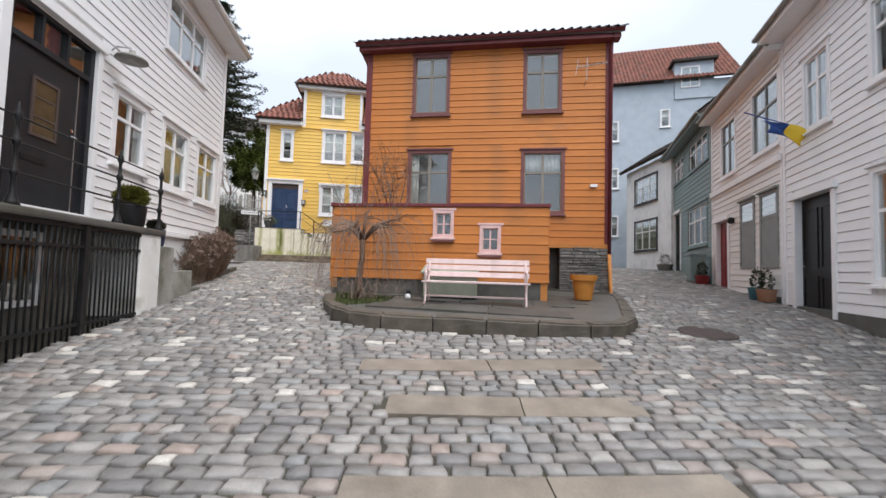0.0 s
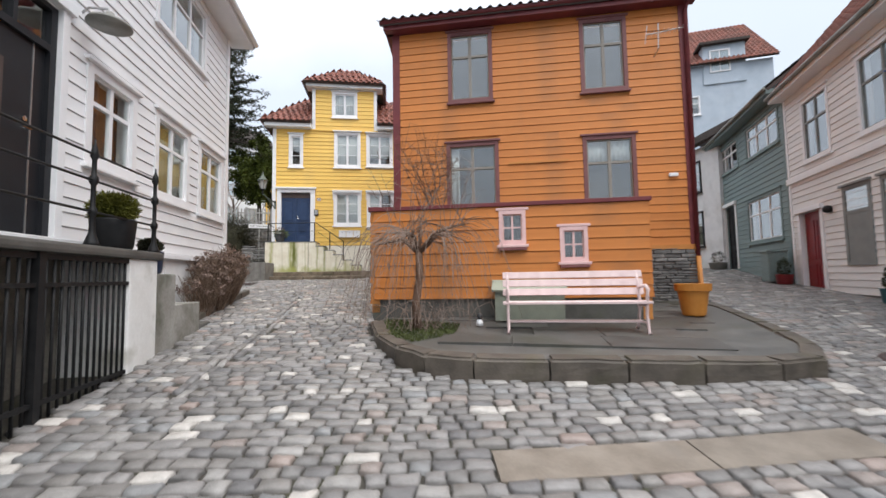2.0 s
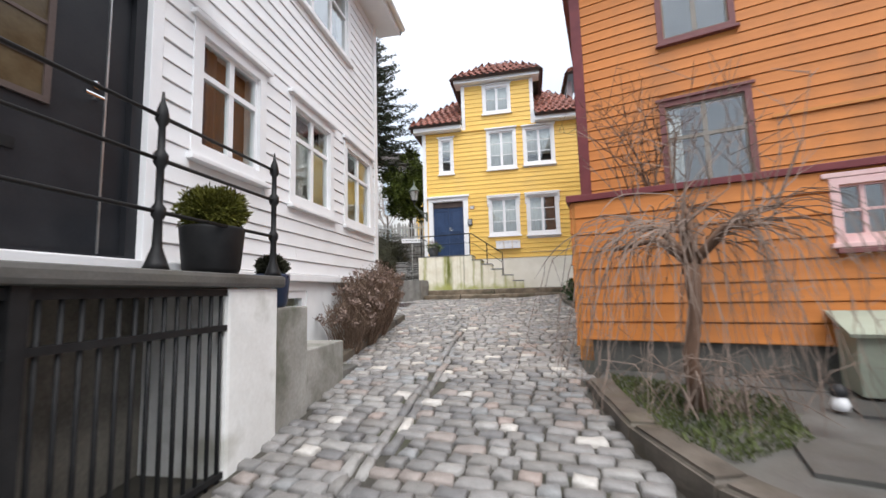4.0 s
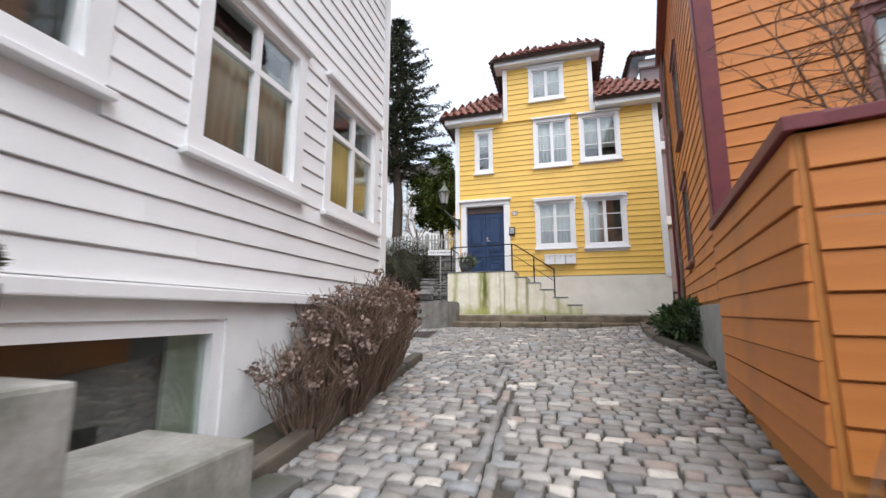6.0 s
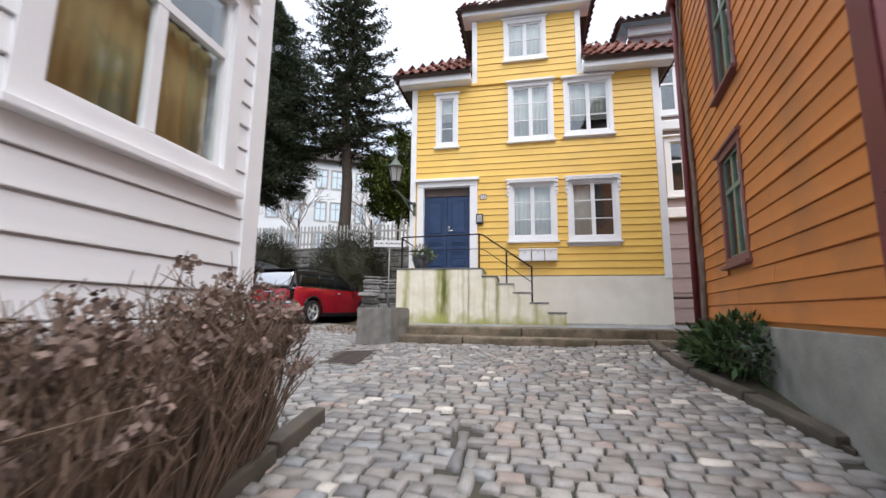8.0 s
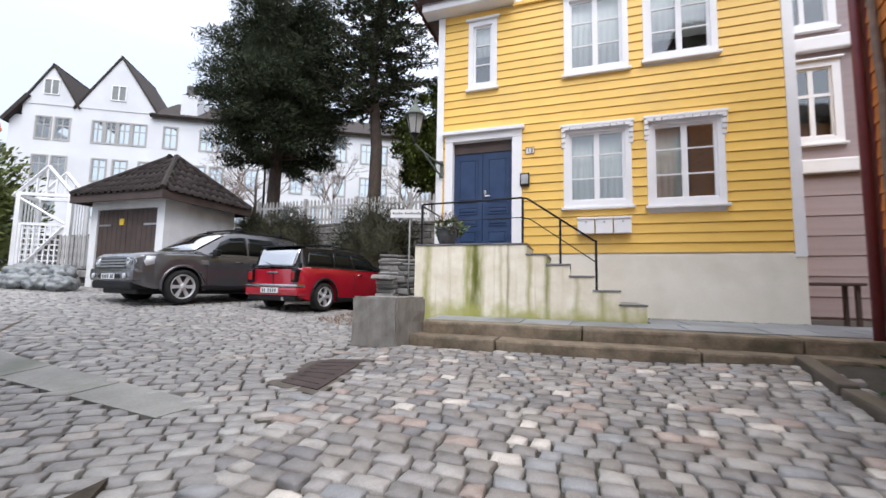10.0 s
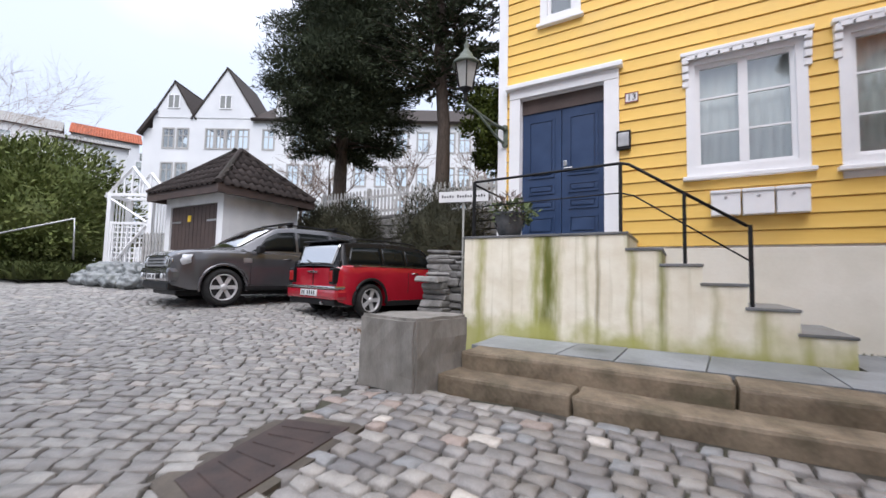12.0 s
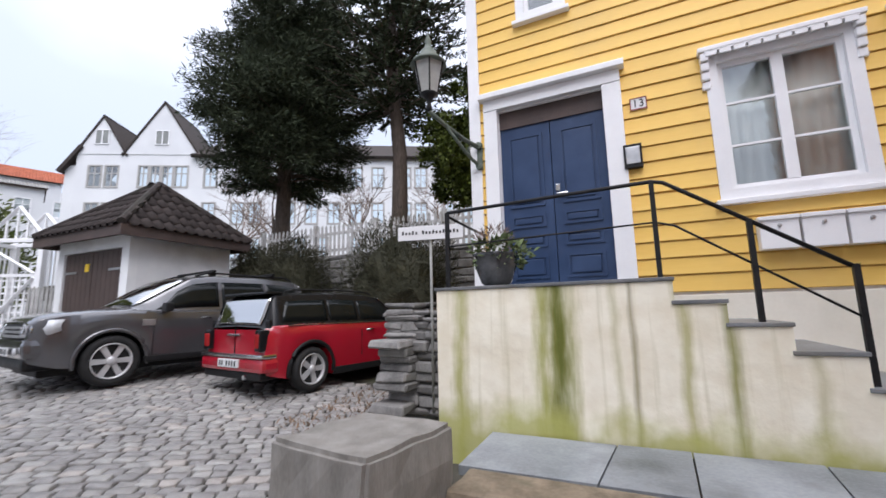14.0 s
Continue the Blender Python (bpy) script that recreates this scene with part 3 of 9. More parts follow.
class Wall:
    """A wall's own frame: x along it (to the right as seen from outside), -y outwards, z up."""

    def __init__(self, house, origin, angle):
        self.house = house
        self.m = house.matrix_basis.inverted() @ pose(origin[0], origin[1], 0, 0, 0, angle)
        self.holes = []

    def put(self, name, bm, material, label="", parent=None, smooth=False, at=None):
        m = self.m if parent is None else Matrix.Identity(4)
        if at is not None:
            m = m @ at
        return part(name, bm, material, parent or self.house, label, m, smooth)

    def body(self, length, z0, z1, holes, material, thick=0.18, name="wall", label=""):
        """The wall proper, in one piece, with its openings cut through."""
        bm = bmesh.new()
        closing = name in ("side_wall", "rear_wall", "gable_wall")
        e, y0 = (0.004, 0.003) if closing else (0.0, 0.0)
        clamp = lambda v, a, b: min(max(v, a), b)  # noqa: E731
        xs = sorted({e, length - e, *[clamp(h[k], e, length - e) for h in holes for k in (0, 1)]})
        zs = sorted({z0, z1, *[clamp(h[k], z0, z1) for h in holes for k in (2, 3)]})
        ys = (y0, thick)
        vert = {}

        def vt(i, j, k):
            if (i, j, k) not in vert:
                vert[i, j, k] = bm.verts.new((xs[i], ys[j], zs[k]))
            return vert[i, j, k]

        def solid(i, k):
            if not (0 <= i < len(xs) - 1 and 0 <= k < len(zs) - 1):
                return False
            cx, cz = (xs[i] + xs[i + 1]) / 2, (zs[k] + zs[k + 1]) / 2
            return not any(h[0] < cx < h[1] and h[2] < cz < h[3] for h in holes)
        for i in range(len(xs) - 1):
            for k in range(len(zs) - 1):
                if not solid(i, k):
                    continue
                bm.faces.new((vt(i, 0, k), vt(i + 1, 0, k), vt(i + 1, 0, k + 1), vt(i, 0, k + 1)))
                bm.faces.new((vt(i + 1, 1, k), vt(i, 1, k), vt(i, 1, k + 1), vt(i + 1, 1, k + 1)))
                for di, dk, q in ((-1, 0, ((i, 1, k), (i, 0, k), (i, 0, k + 1), (i, 1, k + 1))), (1, 0, ((i + 1, 0, k), (i + 1, 1, k), (i + 1, 1, k + 1), (i + 1, 0, k + 1))), (0, -1, ((i, 1, k), (i + 1, 1, k), (i + 1, 0, k), (i, 0, k))), (0, 1, ((i, 0, k + 1), (i + 1, 0, k + 1), (i + 1, 1, k + 1), (i, 1, k + 1)))):
                    if not solid(i + di, k + dk):
                        bm.faces.new([vt(*t) for t in q])
        self.ob = self.put(name, bm, material, label)
        self.holes = holes
        return self.ob

    def siding(self, length, z0, z1, pitch, material, x0=0.0, keep_out=()):
        PIECES.append((self, x0, length, z0, z1, pitch, material, list(keep_out)))


BOARD_CACHE = {}


def board_mesh(length, pitch, material):
    key = (round(length, 2), round(pitch, 3), material.name)
    if key not in BOARD_CACHE:
        bm = bmesh.new()
        L = key[0]
        prof = ((0.0, 0.0), (-0.031, 0.0), (-0.034, 0.005), (-0.02, pitch - 0.011), (-0.003, pitch - 0.009), (-0.003, pitch + 0.012), (0.0, pitch + 0.012))
        a = [bm.verts.new((0, y, z)) for y, z in prof]
        b = [bm.verts.new((L, y, z)) for y, z in prof]
        for i in range(len(prof)):
            j = (i + 1) % len(prof)
            bm.faces.new((a[i], b[i], b[j], a[j]))
        bm.faces.new(a)
        bm.faces.new(b[::-1])
        bmesh.ops.recalc_face_normals(bm, faces=bm.faces[:])
        BOARD_CACHE[key] = mesh_of(bm, material)
    return BOARD_CACHE[key]


def lay_siding(w, x0, x1, z0, z1, pitch, material, keep_out):
    rows = max(1, round((z1 - z0) / pitch))
    pitch = (z1 - z0) / rows
    rng = random.Random(int(1000 * (x1 + z0)))
    for r in range(rows):
        a, b = z0 + r * pitch, z0 + (r + 1) * pitch
        x = x0
        spans = []
        for h in sorted(k for k in keep_out if k[2] < b - 0.02 and k[3] > a + 0.02):
            if h[0] > x + 0.02:
                spans.append((x, h[0]))
            x = max(x, h[1])
        if x1 > x + 0.02:
            spans.append((x, x1))
        for s, e in spans:
            cuts = [s, e]
            if e - s > 4.2:
                cuts.insert(1, round(s + (e - s) * rng.uniform(0.3, 0.7), 2))
            for p, q in zip(cuts, cuts[1:]):
                ob = part("board", board_mesh(q - p - 0.002, pitch, material), material, w.ob)
                ob.matrix_basis = pose(p, -0.002 + rng.uniform(-0.002, 0.0), a + rng.uniform(-0.003, 0.003), 0, rng.uniform(-0.05, 0.05), 0)


def frame_bm(x0, x1, z0, z1, wx, wz, y0, y1):
    """A ring round an opening, in one piece."""
    bm = bmesh.new()
    outer = ((x0, z0), (x1, z0), (x1, z1), (x0, z1))
    inner = ((x0 + wx, z0 + wz), (x1 - wx, z0 + wz), (x1 - wx, z1 - wz), (x0 + wx, z1 - wz))
    v = [[bm.verts.new((x, y, z)) for x, z in ring] for y in (y0, y1) for ring in (outer, inner)]
    fo, fi, bo, bi = v
    for i in range(4):
        j = (i + 1) % 4
        bm.faces.new((fo[i], fo[j], fi[j], fi[i]))
        bm.faces.new((bo[j], bo[i], bi[i], bi[j]))
        bm.faces.new((bo[i], bo[j], fo[j], fo[i]))
        bm.faces.new((fi[i], fi[j], bi[j], bi[i]))
    return bm


def window(w, x0, x1, z0, z1, trim, sash, cas=0.11, cols=2, rows=2, glass=None, sill=True, hood=0.0, curtain=None, cross=None, label="", bracket=False, bar=0.045, muntin=0.022):
    """A window over its outer casing size: casing, sash bars, panes, sill, curtain or dark backing sheet. rows: panes
    above one another in each casement; cross: height of a transom bar, as a share.
    """
    glass = glass or M["glass"]
    win = w.put("window", frame_bm(x0, x1, z0, z1, cas, cas, -0.045, 0.02), trim, label)
    a, b, c, d = x0 + cas, x1 - cas, z0 + cas, z1 - cas
    bm = frame_bm(a, b, c, d, bar, bar, 0.0, 0.05)
    step = (b - a) / cols
    for k in range(1, cols):
        box(bm, a + k * step - bar, a + k * step + bar, -0.005, 0.045, c + bar, d - bar)
    zs = [c, d]
    if cross:
        zt = c + cross * (d - c)
        box(bm, a + bar, b - bar, -0.008, 0.042, zt - bar * 0.8, zt + bar * 0.8)
    panes = []
    for k in range(cols):
        p, q = a + k * step, a + (k + 1) * step
        if cross:
            panes += [(p, q, c, zt), (p, q, zt, d)]
        else:
            for r in range(rows):
                u, v = c + (d - c) * r / rows, c + (d - c) * (r + 1) / rows
                panes.append((p, q, u, v))
                if r:
                    box(bm, p + bar, q - bar, 0.004, 0.036, u - muntin / 2, u + muntin / 2)
    w.put("sash", bm, sash, parent=win)
    for p, q, u, v in panes:
        g = w.put("pane", boxed(p + 0.01, q - 0.01, 0.018, 0.024, u + 0.005, v - 0.005), glass, parent=win)
        g.visible_shadow = False
    if sill:
        bm = boxed(x0 - 0.04, x1 + 0.04, -0.10, 0.0, z0 - 0.05, z0 - 0.003, bevel=0.008)
        w.put("sill", bm, trim, parent=win)
    if hood:
        bm = boxed(x0 - 0.05, x1 + 0.05, -0.03 - hood, -0.0, z1 + 0.003, z1 + 0.05, bevel=0.008)
        w.put("hood", bm, trim, parent=win)
    if bracket:
        for bx in (x0 - 0.035, x1 - 0.035):
            bm = bmesh.new()
            for i in range(4):
                box(bm, bx, bx + 0.07, -0.03 - hood * (0.9 - 0.2 * i), -0.002, z1 - 0.09 * (i + 1), z1 - 0.09 * i - 0.01, bevel=0.012)
            w.put("bracket", bm, trim, parent=win)
        bm = boxed(x0, x1, -0.028 - hood, -0.012 - hood, z1 - 0.012, z1 + 0.002)
        n = max(3, int((x1 - x0) / 0.11))
        for i in range(n):
            p = x0 + (x1 - x0) * (i + 0.5) / n
            box(bm, p - 0.045, p + 0.045, -0.028 - hood, -0.012 - hood, z1 - 0.05, z1 + 0.0)
        w.put("scalloped_valance", bm, trim, parent=win)
    if curtain:
        mat_c, spans = curtain
        for p, q, u, v in spans:
            bm = bmesh.new()
            xa, xb = a + p * (b - a), a + q * (b - a)
            za, zb = c + u * (d - c), c + v * (d - c)
            n = max(4, int((xb - xa) / 0.03))
            lo = [bm.verts.new((xa + (xb - xa) * i / n, 0.10 + 0.015 * math.sin(i * 1.9) + 0.008 * math.sin(i * 0.7), za)) for i in range(n + 1)]
            hi = [bm.verts.new((xa + (xb - xa) * i / n, 0.10 + 0.012 * math.sin(i * 1.9), zb)) for i in range(n + 1)]
            for i in range(n):
                bm.faces.new((lo[i], lo[i + 1], hi[i + 1], hi[i]))
            ob = w.put("curtain", bm, mat_c, parent=win, smooth=True)
            md = ob.modifiers.new("thick", "SOLIDIFY")
            md.thickness = 0.004
    return win


def corner_board(w, x0, x1, z0, z1, material, proud=0.045):
    return w.put("corner_board", boxed(x0, x1, -proud, 0.0, z0, z1, bevel=0.004), material)


def shell(house, outline, z0, z1, material, name="inner_shell"):
    """Closes a house behind its front walls: floor, back walls and ceiling, as a box open to the front walls."""
    bm = bmesh.new()
    n = len(outline)
    for z in (z0, z1):
        bm.faces.new([bm.verts.new((x, y, z)) for x, y in outline])
    for i in range(n):
        (xa, ya), (xb, yb) = outline[i], outline[(i + 1) % n]
        bm.faces.new([bm.verts.new(p) for p in ((xa, ya, z0), (xb, yb, z0), (xb, yb, z1), (xa, ya, z1))])
    ob = part(name, bm, material, house)
    ob.matrix_basis = house.matrix_basis.inverted()
    return ob


def tile_mesh(material, wid=0.24, length=0.36):
    """One pantile: an S-wave across, lapped down the slope; x across, y up the slope."""
    key = ("tile", material.name, wid, length)
    if key not in BOARD_CACHE:
        bm = bmesh.new()
        xs = [0, 0.2, 0.4, 0.55, 0.7, 0.85, 1.0]
        hs = [0.02, -0.005, -0.012, 0.01, 0.045, 0.052, 0.028]
        rows = []
        for y, dz in ((0.0, 0.022), (length + 0.04, 0.0)):
            rows.append([bm.verts.new((x * (wid + 0.02), y, h + dz)) for x, h in zip(xs, hs)])
        low = [bm.verts.new((x * (wid + 0.02), 0.0, h + 0.004)) for x, h in zip(xs, hs)]
        for i in range(len(xs) - 1):
            bm.faces.new((rows[0][i], rows[0][i + 1], rows[1][i + 1], rows[1][i]))
            bm.faces.new((low[i], low[i + 1], rows[0][i + 1], rows[0][i]))
        BOARD_CACHE[key] = mesh_of(bm, material, True)
    return BOARD_CACHE[key]


ROOFS = []


def roof_plane(house, quad, material, joined, parent_label="", as_parts=True, name="roof", under=None, thick=0.1):
    """A roof slope: quad is (eave left, eave right, ridge right, ridge left) as seen from outside, world places. Tiles are laid later."""
    hm = house.matrix_basis.inverted()
    bm = slab_poly(bmesh.new(), [Vector(p) for p in quad], thick)
    ob = part(name, bm, under or M["brown_dark"], house, parent_label, hm)
    ROOFS.append((ob, [Vector(p) for p in quad], material, joined, as_parts))
    return ob


def lay_tiles(ob, quad, material, joined, as_parts, wid=0.24, length=0.34):
    a, b, c, d = quad
    ex = (b - a).normalized()
    up = (d - a) - ex * (d - a).dot(ex)
    if up.length < 0.01:
        up = (c - a) - ex * (c - a).dot(ex)
    H = up.length
    ey = up.normalized()
    ez = ex.cross(ey)
    L0, R0 = 0.0, (b - a).length
    L1, R1 = (d - a).dot(ex), (c - a).dot(ex)
    base = tile_mesh(material, wid, length)
    verts, faces = [], []
    n = int(H / length) + 1
    for r in range(n):
        y = r * length - 0.04
        f = min(1, max(0, (y + length * 0.5) / H))
        lo, hi = L0 + (L1 - L0) * f, R0 + (R1 - R0) * f
        k = int((hi - lo) / wid + 0.5)
        if k < 1:
            continue
        s = lo + ((hi - lo) - k * wid) / 2
        if y + length > H + 0.1:
            break
        for i in range(k):
            o = a + ex * (s + i * wid) + ey * y + ez * 0.012
            m = Matrix((ex, ey, ez)).transposed().to_4x4()
            m.translation = o
            if as_parts:
                t = part("roof_tile", base, material, ob)
                t.matrix_basis = m @ pose(0, 0, 0, random.uniform(-0.8, 0.8), random.uniform(-0.8, 0.8), random.uniform(-0.8, 0.8))
            else:
                off = len(verts)
                verts += [tuple(m @ v.co) for v in base.vertices]
                faces += [[off + j for j in p.vertices] for p in base.polygons]
    if not as_parts and verts:
        me = bpy.data.meshes.new("tiles")
        me.from_pydata(verts, [], faces)
        me.polygons.foreach_set("use_smooth", [True] * len(me.polygons))
        me.materials.append(joined)
        t = new("roof_tiles", me)
        t.parent = ob
        tagged(t, kind="stuff")


# ---- ground ----
def make_ground():
    xs = [-900, -300, -120, -60, -40] + [-30 + 1.0 * i for i in range(61)] + [40, 60, 120, 300, 900]
    ys = [-900, -300, -120, -60, -30, -15] + [-8 + 1.0 * i for i in range(43)] + [45, 60, 120, 300, 900]
    bm = bmesh.new()
    grid = [[bm.verts.new((x, y, ground(x, max(-10, min(y, 30))) - 0.035)) for x in xs] for y in ys]
    for r0, r1 in zip(grid, grid[1:]):
        for i in range(len(xs) - 1):
            bm.faces.new((r0[i], r0[i + 1], r1[i + 1], r1[i]))
    return whole("ground", bm, M["joint"], "dark damp soil in the joints under the stone setts", "ground", kind="structure", smooth=True)


ground_ob = make_ground()

# ---- orange house ----
OA = -17.74
OO = (-0.49, 12.42)
orange = thing("orange_house", (OO[0], OO[1], 0), "orange clapboard house with maroon trim and a low lean-to", "house")
ca, sa = math.cos(radians(OA)), math.sin(radians(OA))


def o_at(s, dpt):
    """A place on the orange house's plan: s along its front, dpt behind it."""
    return (OO[0] + s * ca - dpt * sa, OO[1] + s * sa + dpt * ca)


of = Wall(orange, OO, OA)
O_WIN = [(1.40, 2.52, 6.17, 8.0), (4.62, 5.70, 6.17, 7.98), (1.33, 2.62, 3.3, 5.14), (4.60, 5.80, 3.28, 5.1)]
o_holes = [(a + 0.1, b - 0.1, c + 0.1, d - 0.1) for a, b, c, d in O_WIN]
of.body(7.0, 2.42, 8.25, o_holes, M["orange_trim"])
of.siding(6.9, 2.46, 8.1, 0.188, M["orange"], 0.1, O_WIN)
for i, (a, b, c, d) in enumerate(O_WIN):
    cur = [None, None, (M["curtain"], [(0.0, 0.2, 0, 1)]), (M["curtain"], [(0, 1, 0.66, 1)])][i]
    window(of, a, b, c, d, M["maroon_brown"], M["grey_sash"], cas=0.09, cols=2, cross=0.66, glass=M["glass_sky"], hood=0.05, curtain=cur, bar=0.035)
corner_board(of, -0.03, 0.15, 3.0, 8.12, M["maroon"])
corner_board(of, 6.86, 7.03, 2.42, 8.12, M["maroon"])
of.put("eave_board", boxed(-0.2, 7.2, -0.30, 0.0, 8.1, 8.22), M["maroon"])
of.put("gutter", tube(bmesh.new(), [(-0.28, -0.36, 8.27), (7.28, -0.36, 8.3)], 0.06, 10), M["maroon"], smooth=True)
of.put("downpipe", tube(bmesh.new(), [(7.02, -0.30, 8.2), (7.0, -0.1, 7.9), (6.98, -0.09, 2.2)], 0.045, 8), M["maroon"], smooth=True)
of.put("downpipe_foot", tube(bmesh.new(), [(6.98, -0.09, 2.2), (7.02, -0.1, 1.05), (7.1, -0.22, 0.98)], 0.05, 8), M["orange_trim"], "orange painted downpipe foot", smooth=True)
of.put("ledge", boxed(2.84, 4.27, -0.06, 0.0, 4.53, 4.58), M["orange_trim"])
of.put("sill_beam", boxed(4.85, 7.0, -0.05, 0.0, 2.36, 2.47), M["orange_trim"])
# left side wall
SIDE_A = -101.0
SD = 5.2
back = (OO[0] + SD * math.cos(radians(79)), OO[1] + SD * math.sin(radians(79)))
os_ = Wall(orange, back, SIDE_A)
S_WIN = [(1.8, 2.75, 2.98, 4.45), (1.95, 2.9, 5.2, 6.8)]
os_.body(SD - 0.02, 2.25, 8.2, [(a + 0.1, b - 0.1, c + 0.1, d - 0.1) for a, b, c, d in S_WIN], M["orange_trim"])
os_.siding(SD - 0.16, 2.3, 8.1, 0.188, M["orange"], 0.12, S_WIN)
for a, b, c, d in S_WIN:
    window(os_, a, b, c, d, M["maroon_brown"], M["green_sash"], cas=0.09, cols=2, cross=0.66, glass=M["glass"], hood=0.05, bar=0.035)
corner_board(os_, SD - 0.2, SD + 0.01, 2.28, 8.12, M["maroon"])
corner_board(os_, 0.0, 0.16, 2.28, 8.12, M["maroon"])
os_.put("foundation", boxed(0.0, SD, -0.06, 0.2, 0.9, 2.25, bevel=0.01), M["concrete"], "grey concrete foundation")
os_.put("downpipe", tube(bmesh.new(), [(0.1, -0.1, 8.1), (0.1, -0.1, 1.9)], 0.05, 8), M["maroon"], smooth=True)
os_.put("eave_board", boxed(-0.1, SD + 0.1, -0.2, 0.0, 8.1, 8.22), M["maroon"])
# right side and back close the house
for org, ang, ln in ((o_at(7.0, 0.0), OA + 90, 5.15), (o_at(7.0, 5.15), OA + 180, 6.4)):
    ow = Wall(orange, org, ang)
    ow.body(ln, 0.9, 8.2, [], M["orange_trim"], name="rear_wall")
    ow.siding(ln, 2.3, 8.1, 0.3, M["orange"], 0.0, ())
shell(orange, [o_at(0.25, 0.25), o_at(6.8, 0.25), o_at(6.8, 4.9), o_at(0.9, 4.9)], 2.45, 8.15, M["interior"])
# undercroft beside the lean-to: rubble pier, and a dark sheet painting a shaded opening
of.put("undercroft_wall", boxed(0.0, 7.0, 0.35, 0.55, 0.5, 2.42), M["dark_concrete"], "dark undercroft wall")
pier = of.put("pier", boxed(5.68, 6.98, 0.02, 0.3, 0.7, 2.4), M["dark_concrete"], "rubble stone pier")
of.put("board_door", boxed(5.02, 5.45, 0.05, 0.1, 0.95, 2.2), M["brown_dark"], "narrow sheet, dark brown in place of a shaded opening")
# roof
pl_ = [o_at(-0.28, -0.4), o_at(7.28, -0.4), o_at(7.28, 2.6), o_at(-0.28, 2.6)]
roof_plane(orange, [(*pl_[0], 8.27), (*pl_[1], 8.3), (*pl_[2], 9.9), (*pl_[3], 9.9)], M["tile_dark"], M["tile_dark_isl"], "dark clay tile roof", as_parts=False)
pb_ = [o_at(7.28, 5.5), o_at(0.2, 5.5)]
roof_plane(orange, [(*pb_[0], 8.3), (*pb_[1], 8.3), (*pl_[3], 9.9), (*pl_[2], 9.9)], M["tile_dark"], M["tile_dark_isl"], as_parts=False)
# lean-to
EO = (-1.01, 9.72)
ef = Wall(orange, EO, OA)
ef.body(4.77, 1.43, 3.05, [(2.36, 2.68, 2.44, 2.9), (3.39, 3.71, 2.12, 2.58)], M["orange_trim"], thick=0.14, name="lean_to_wall")
EX_WIN = [(2.29, 2.75, 2.37, 2.97), (3.32, 3.78, 2.05, 2.65)]
ef.siding(4.77, 1.44, 3.05, 0.196, M["orange"], 0.0, EX_WIN)
for a, b, c, d in EX_WIN:
    # a dark sheet behind each pane stands in for the unlit room
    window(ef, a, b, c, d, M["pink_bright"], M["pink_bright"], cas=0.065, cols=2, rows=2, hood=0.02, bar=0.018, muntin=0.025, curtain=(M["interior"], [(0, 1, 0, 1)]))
    ef.put("window_box", boxed(a - 0.01, b + 0.01, -0.11, -0.03, c - 0.1, c - 0.055, bevel=0.006), M["maroon_brown"])
ef.put("coping", boxed(-0.05, 4.82, -0.06, 0.2, 3.05, 3.12, bevel=0.006), M["maroon"])
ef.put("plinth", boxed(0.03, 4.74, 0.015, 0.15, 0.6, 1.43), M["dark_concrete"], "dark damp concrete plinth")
es_len = math.hypot(OO[0] - EO[0], OO[1] - EO[1])
es_ang = math.degrees(math.atan2(EO[1] - OO[1], EO[0] - OO[0]))
esw = Wall(orange, (OO[0] - 0.04, OO[1]), es_ang)
esw.body(es_len, 1.2, 3.05, [], M["orange_trim"], thick=0.14, name="lean_to_wall")
esw.siding(es_len, 1.36, 3.05, 0.196, M["orange"], 0.0, ())
esw.put("coping", boxed(-0.02, es_len + 0.06, -0.06, 0.18, 3.05, 3.13, bevel=0.006), M["maroon"])
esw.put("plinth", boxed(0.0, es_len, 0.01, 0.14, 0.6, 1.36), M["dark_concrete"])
er = Wall(orange, (EO[0] + 4.77 * ca, EO[1] + 4.77 * sa), OA + 90)
er.body(2.3, 1.0, 3.05, [], M["orange_trim"], thick=0.14, name="lean_to_wall")
er.siding(2.3, 1.44, 3.05, 0.196, M["orange"], 0.0, ())
hm = orange.matrix_basis.inverted()
part("lean_to_roof", slab_poly(bmesh.new(), [(*EO, 3.06), (EO[0] + 4.75 * ca, EO[1] + 4.75 * sa, 3.06), (*o_at(4.75, -0.02), 3.2), (*o_at(0.0, -0.02), 3.2)], 0.06), M["brown_dark"], orange, "dark felt roof", hm)
# small fittings
of.put("wall_lamp", boxed(6.47, 6.66, -0.1, -0.03, 4.03, 4.11, bevel=0.01), M["white"])

# ---- yellow house ----
YO = (-5.2, 19.67)
YA = -1.0
yellow = thing("yellow_house", (YO[0], YO[1], 0), "tall yellow clapboard house with white trim and red tile roof", "house")
yf = Wall(yellow, YO, YA)
Y_WIN = [(2.44, 3.57, 4.02, 5.48), (3.81, 4.96, 3.99, 5.49), (2.46, 3.56, 6.5, 8.04), (3.80, 4.93, 6.56, 8.02), (0.62, 1.2, 6.48, 7.9), (2.37, 3.43, 8.66, 9.8)]
Y_DOOR = (0.17, 1.69, 3.3, 5.62)
y_keep = Y_WIN + [Y_DOOR]
yh = [(a + 0.1, b - 0.1, c + 0.1, d - 0.1) for a, b, c, d in Y_WIN[:5]] + [(0.34, 1.50, 3.3, 5.41)]
yf.body(5.93, 3.15, 8.15, yh, M["white"])
yf.siding(5.82, 3.2, 8.1, 0.166, M["yellow"], 0.11, y_keep)
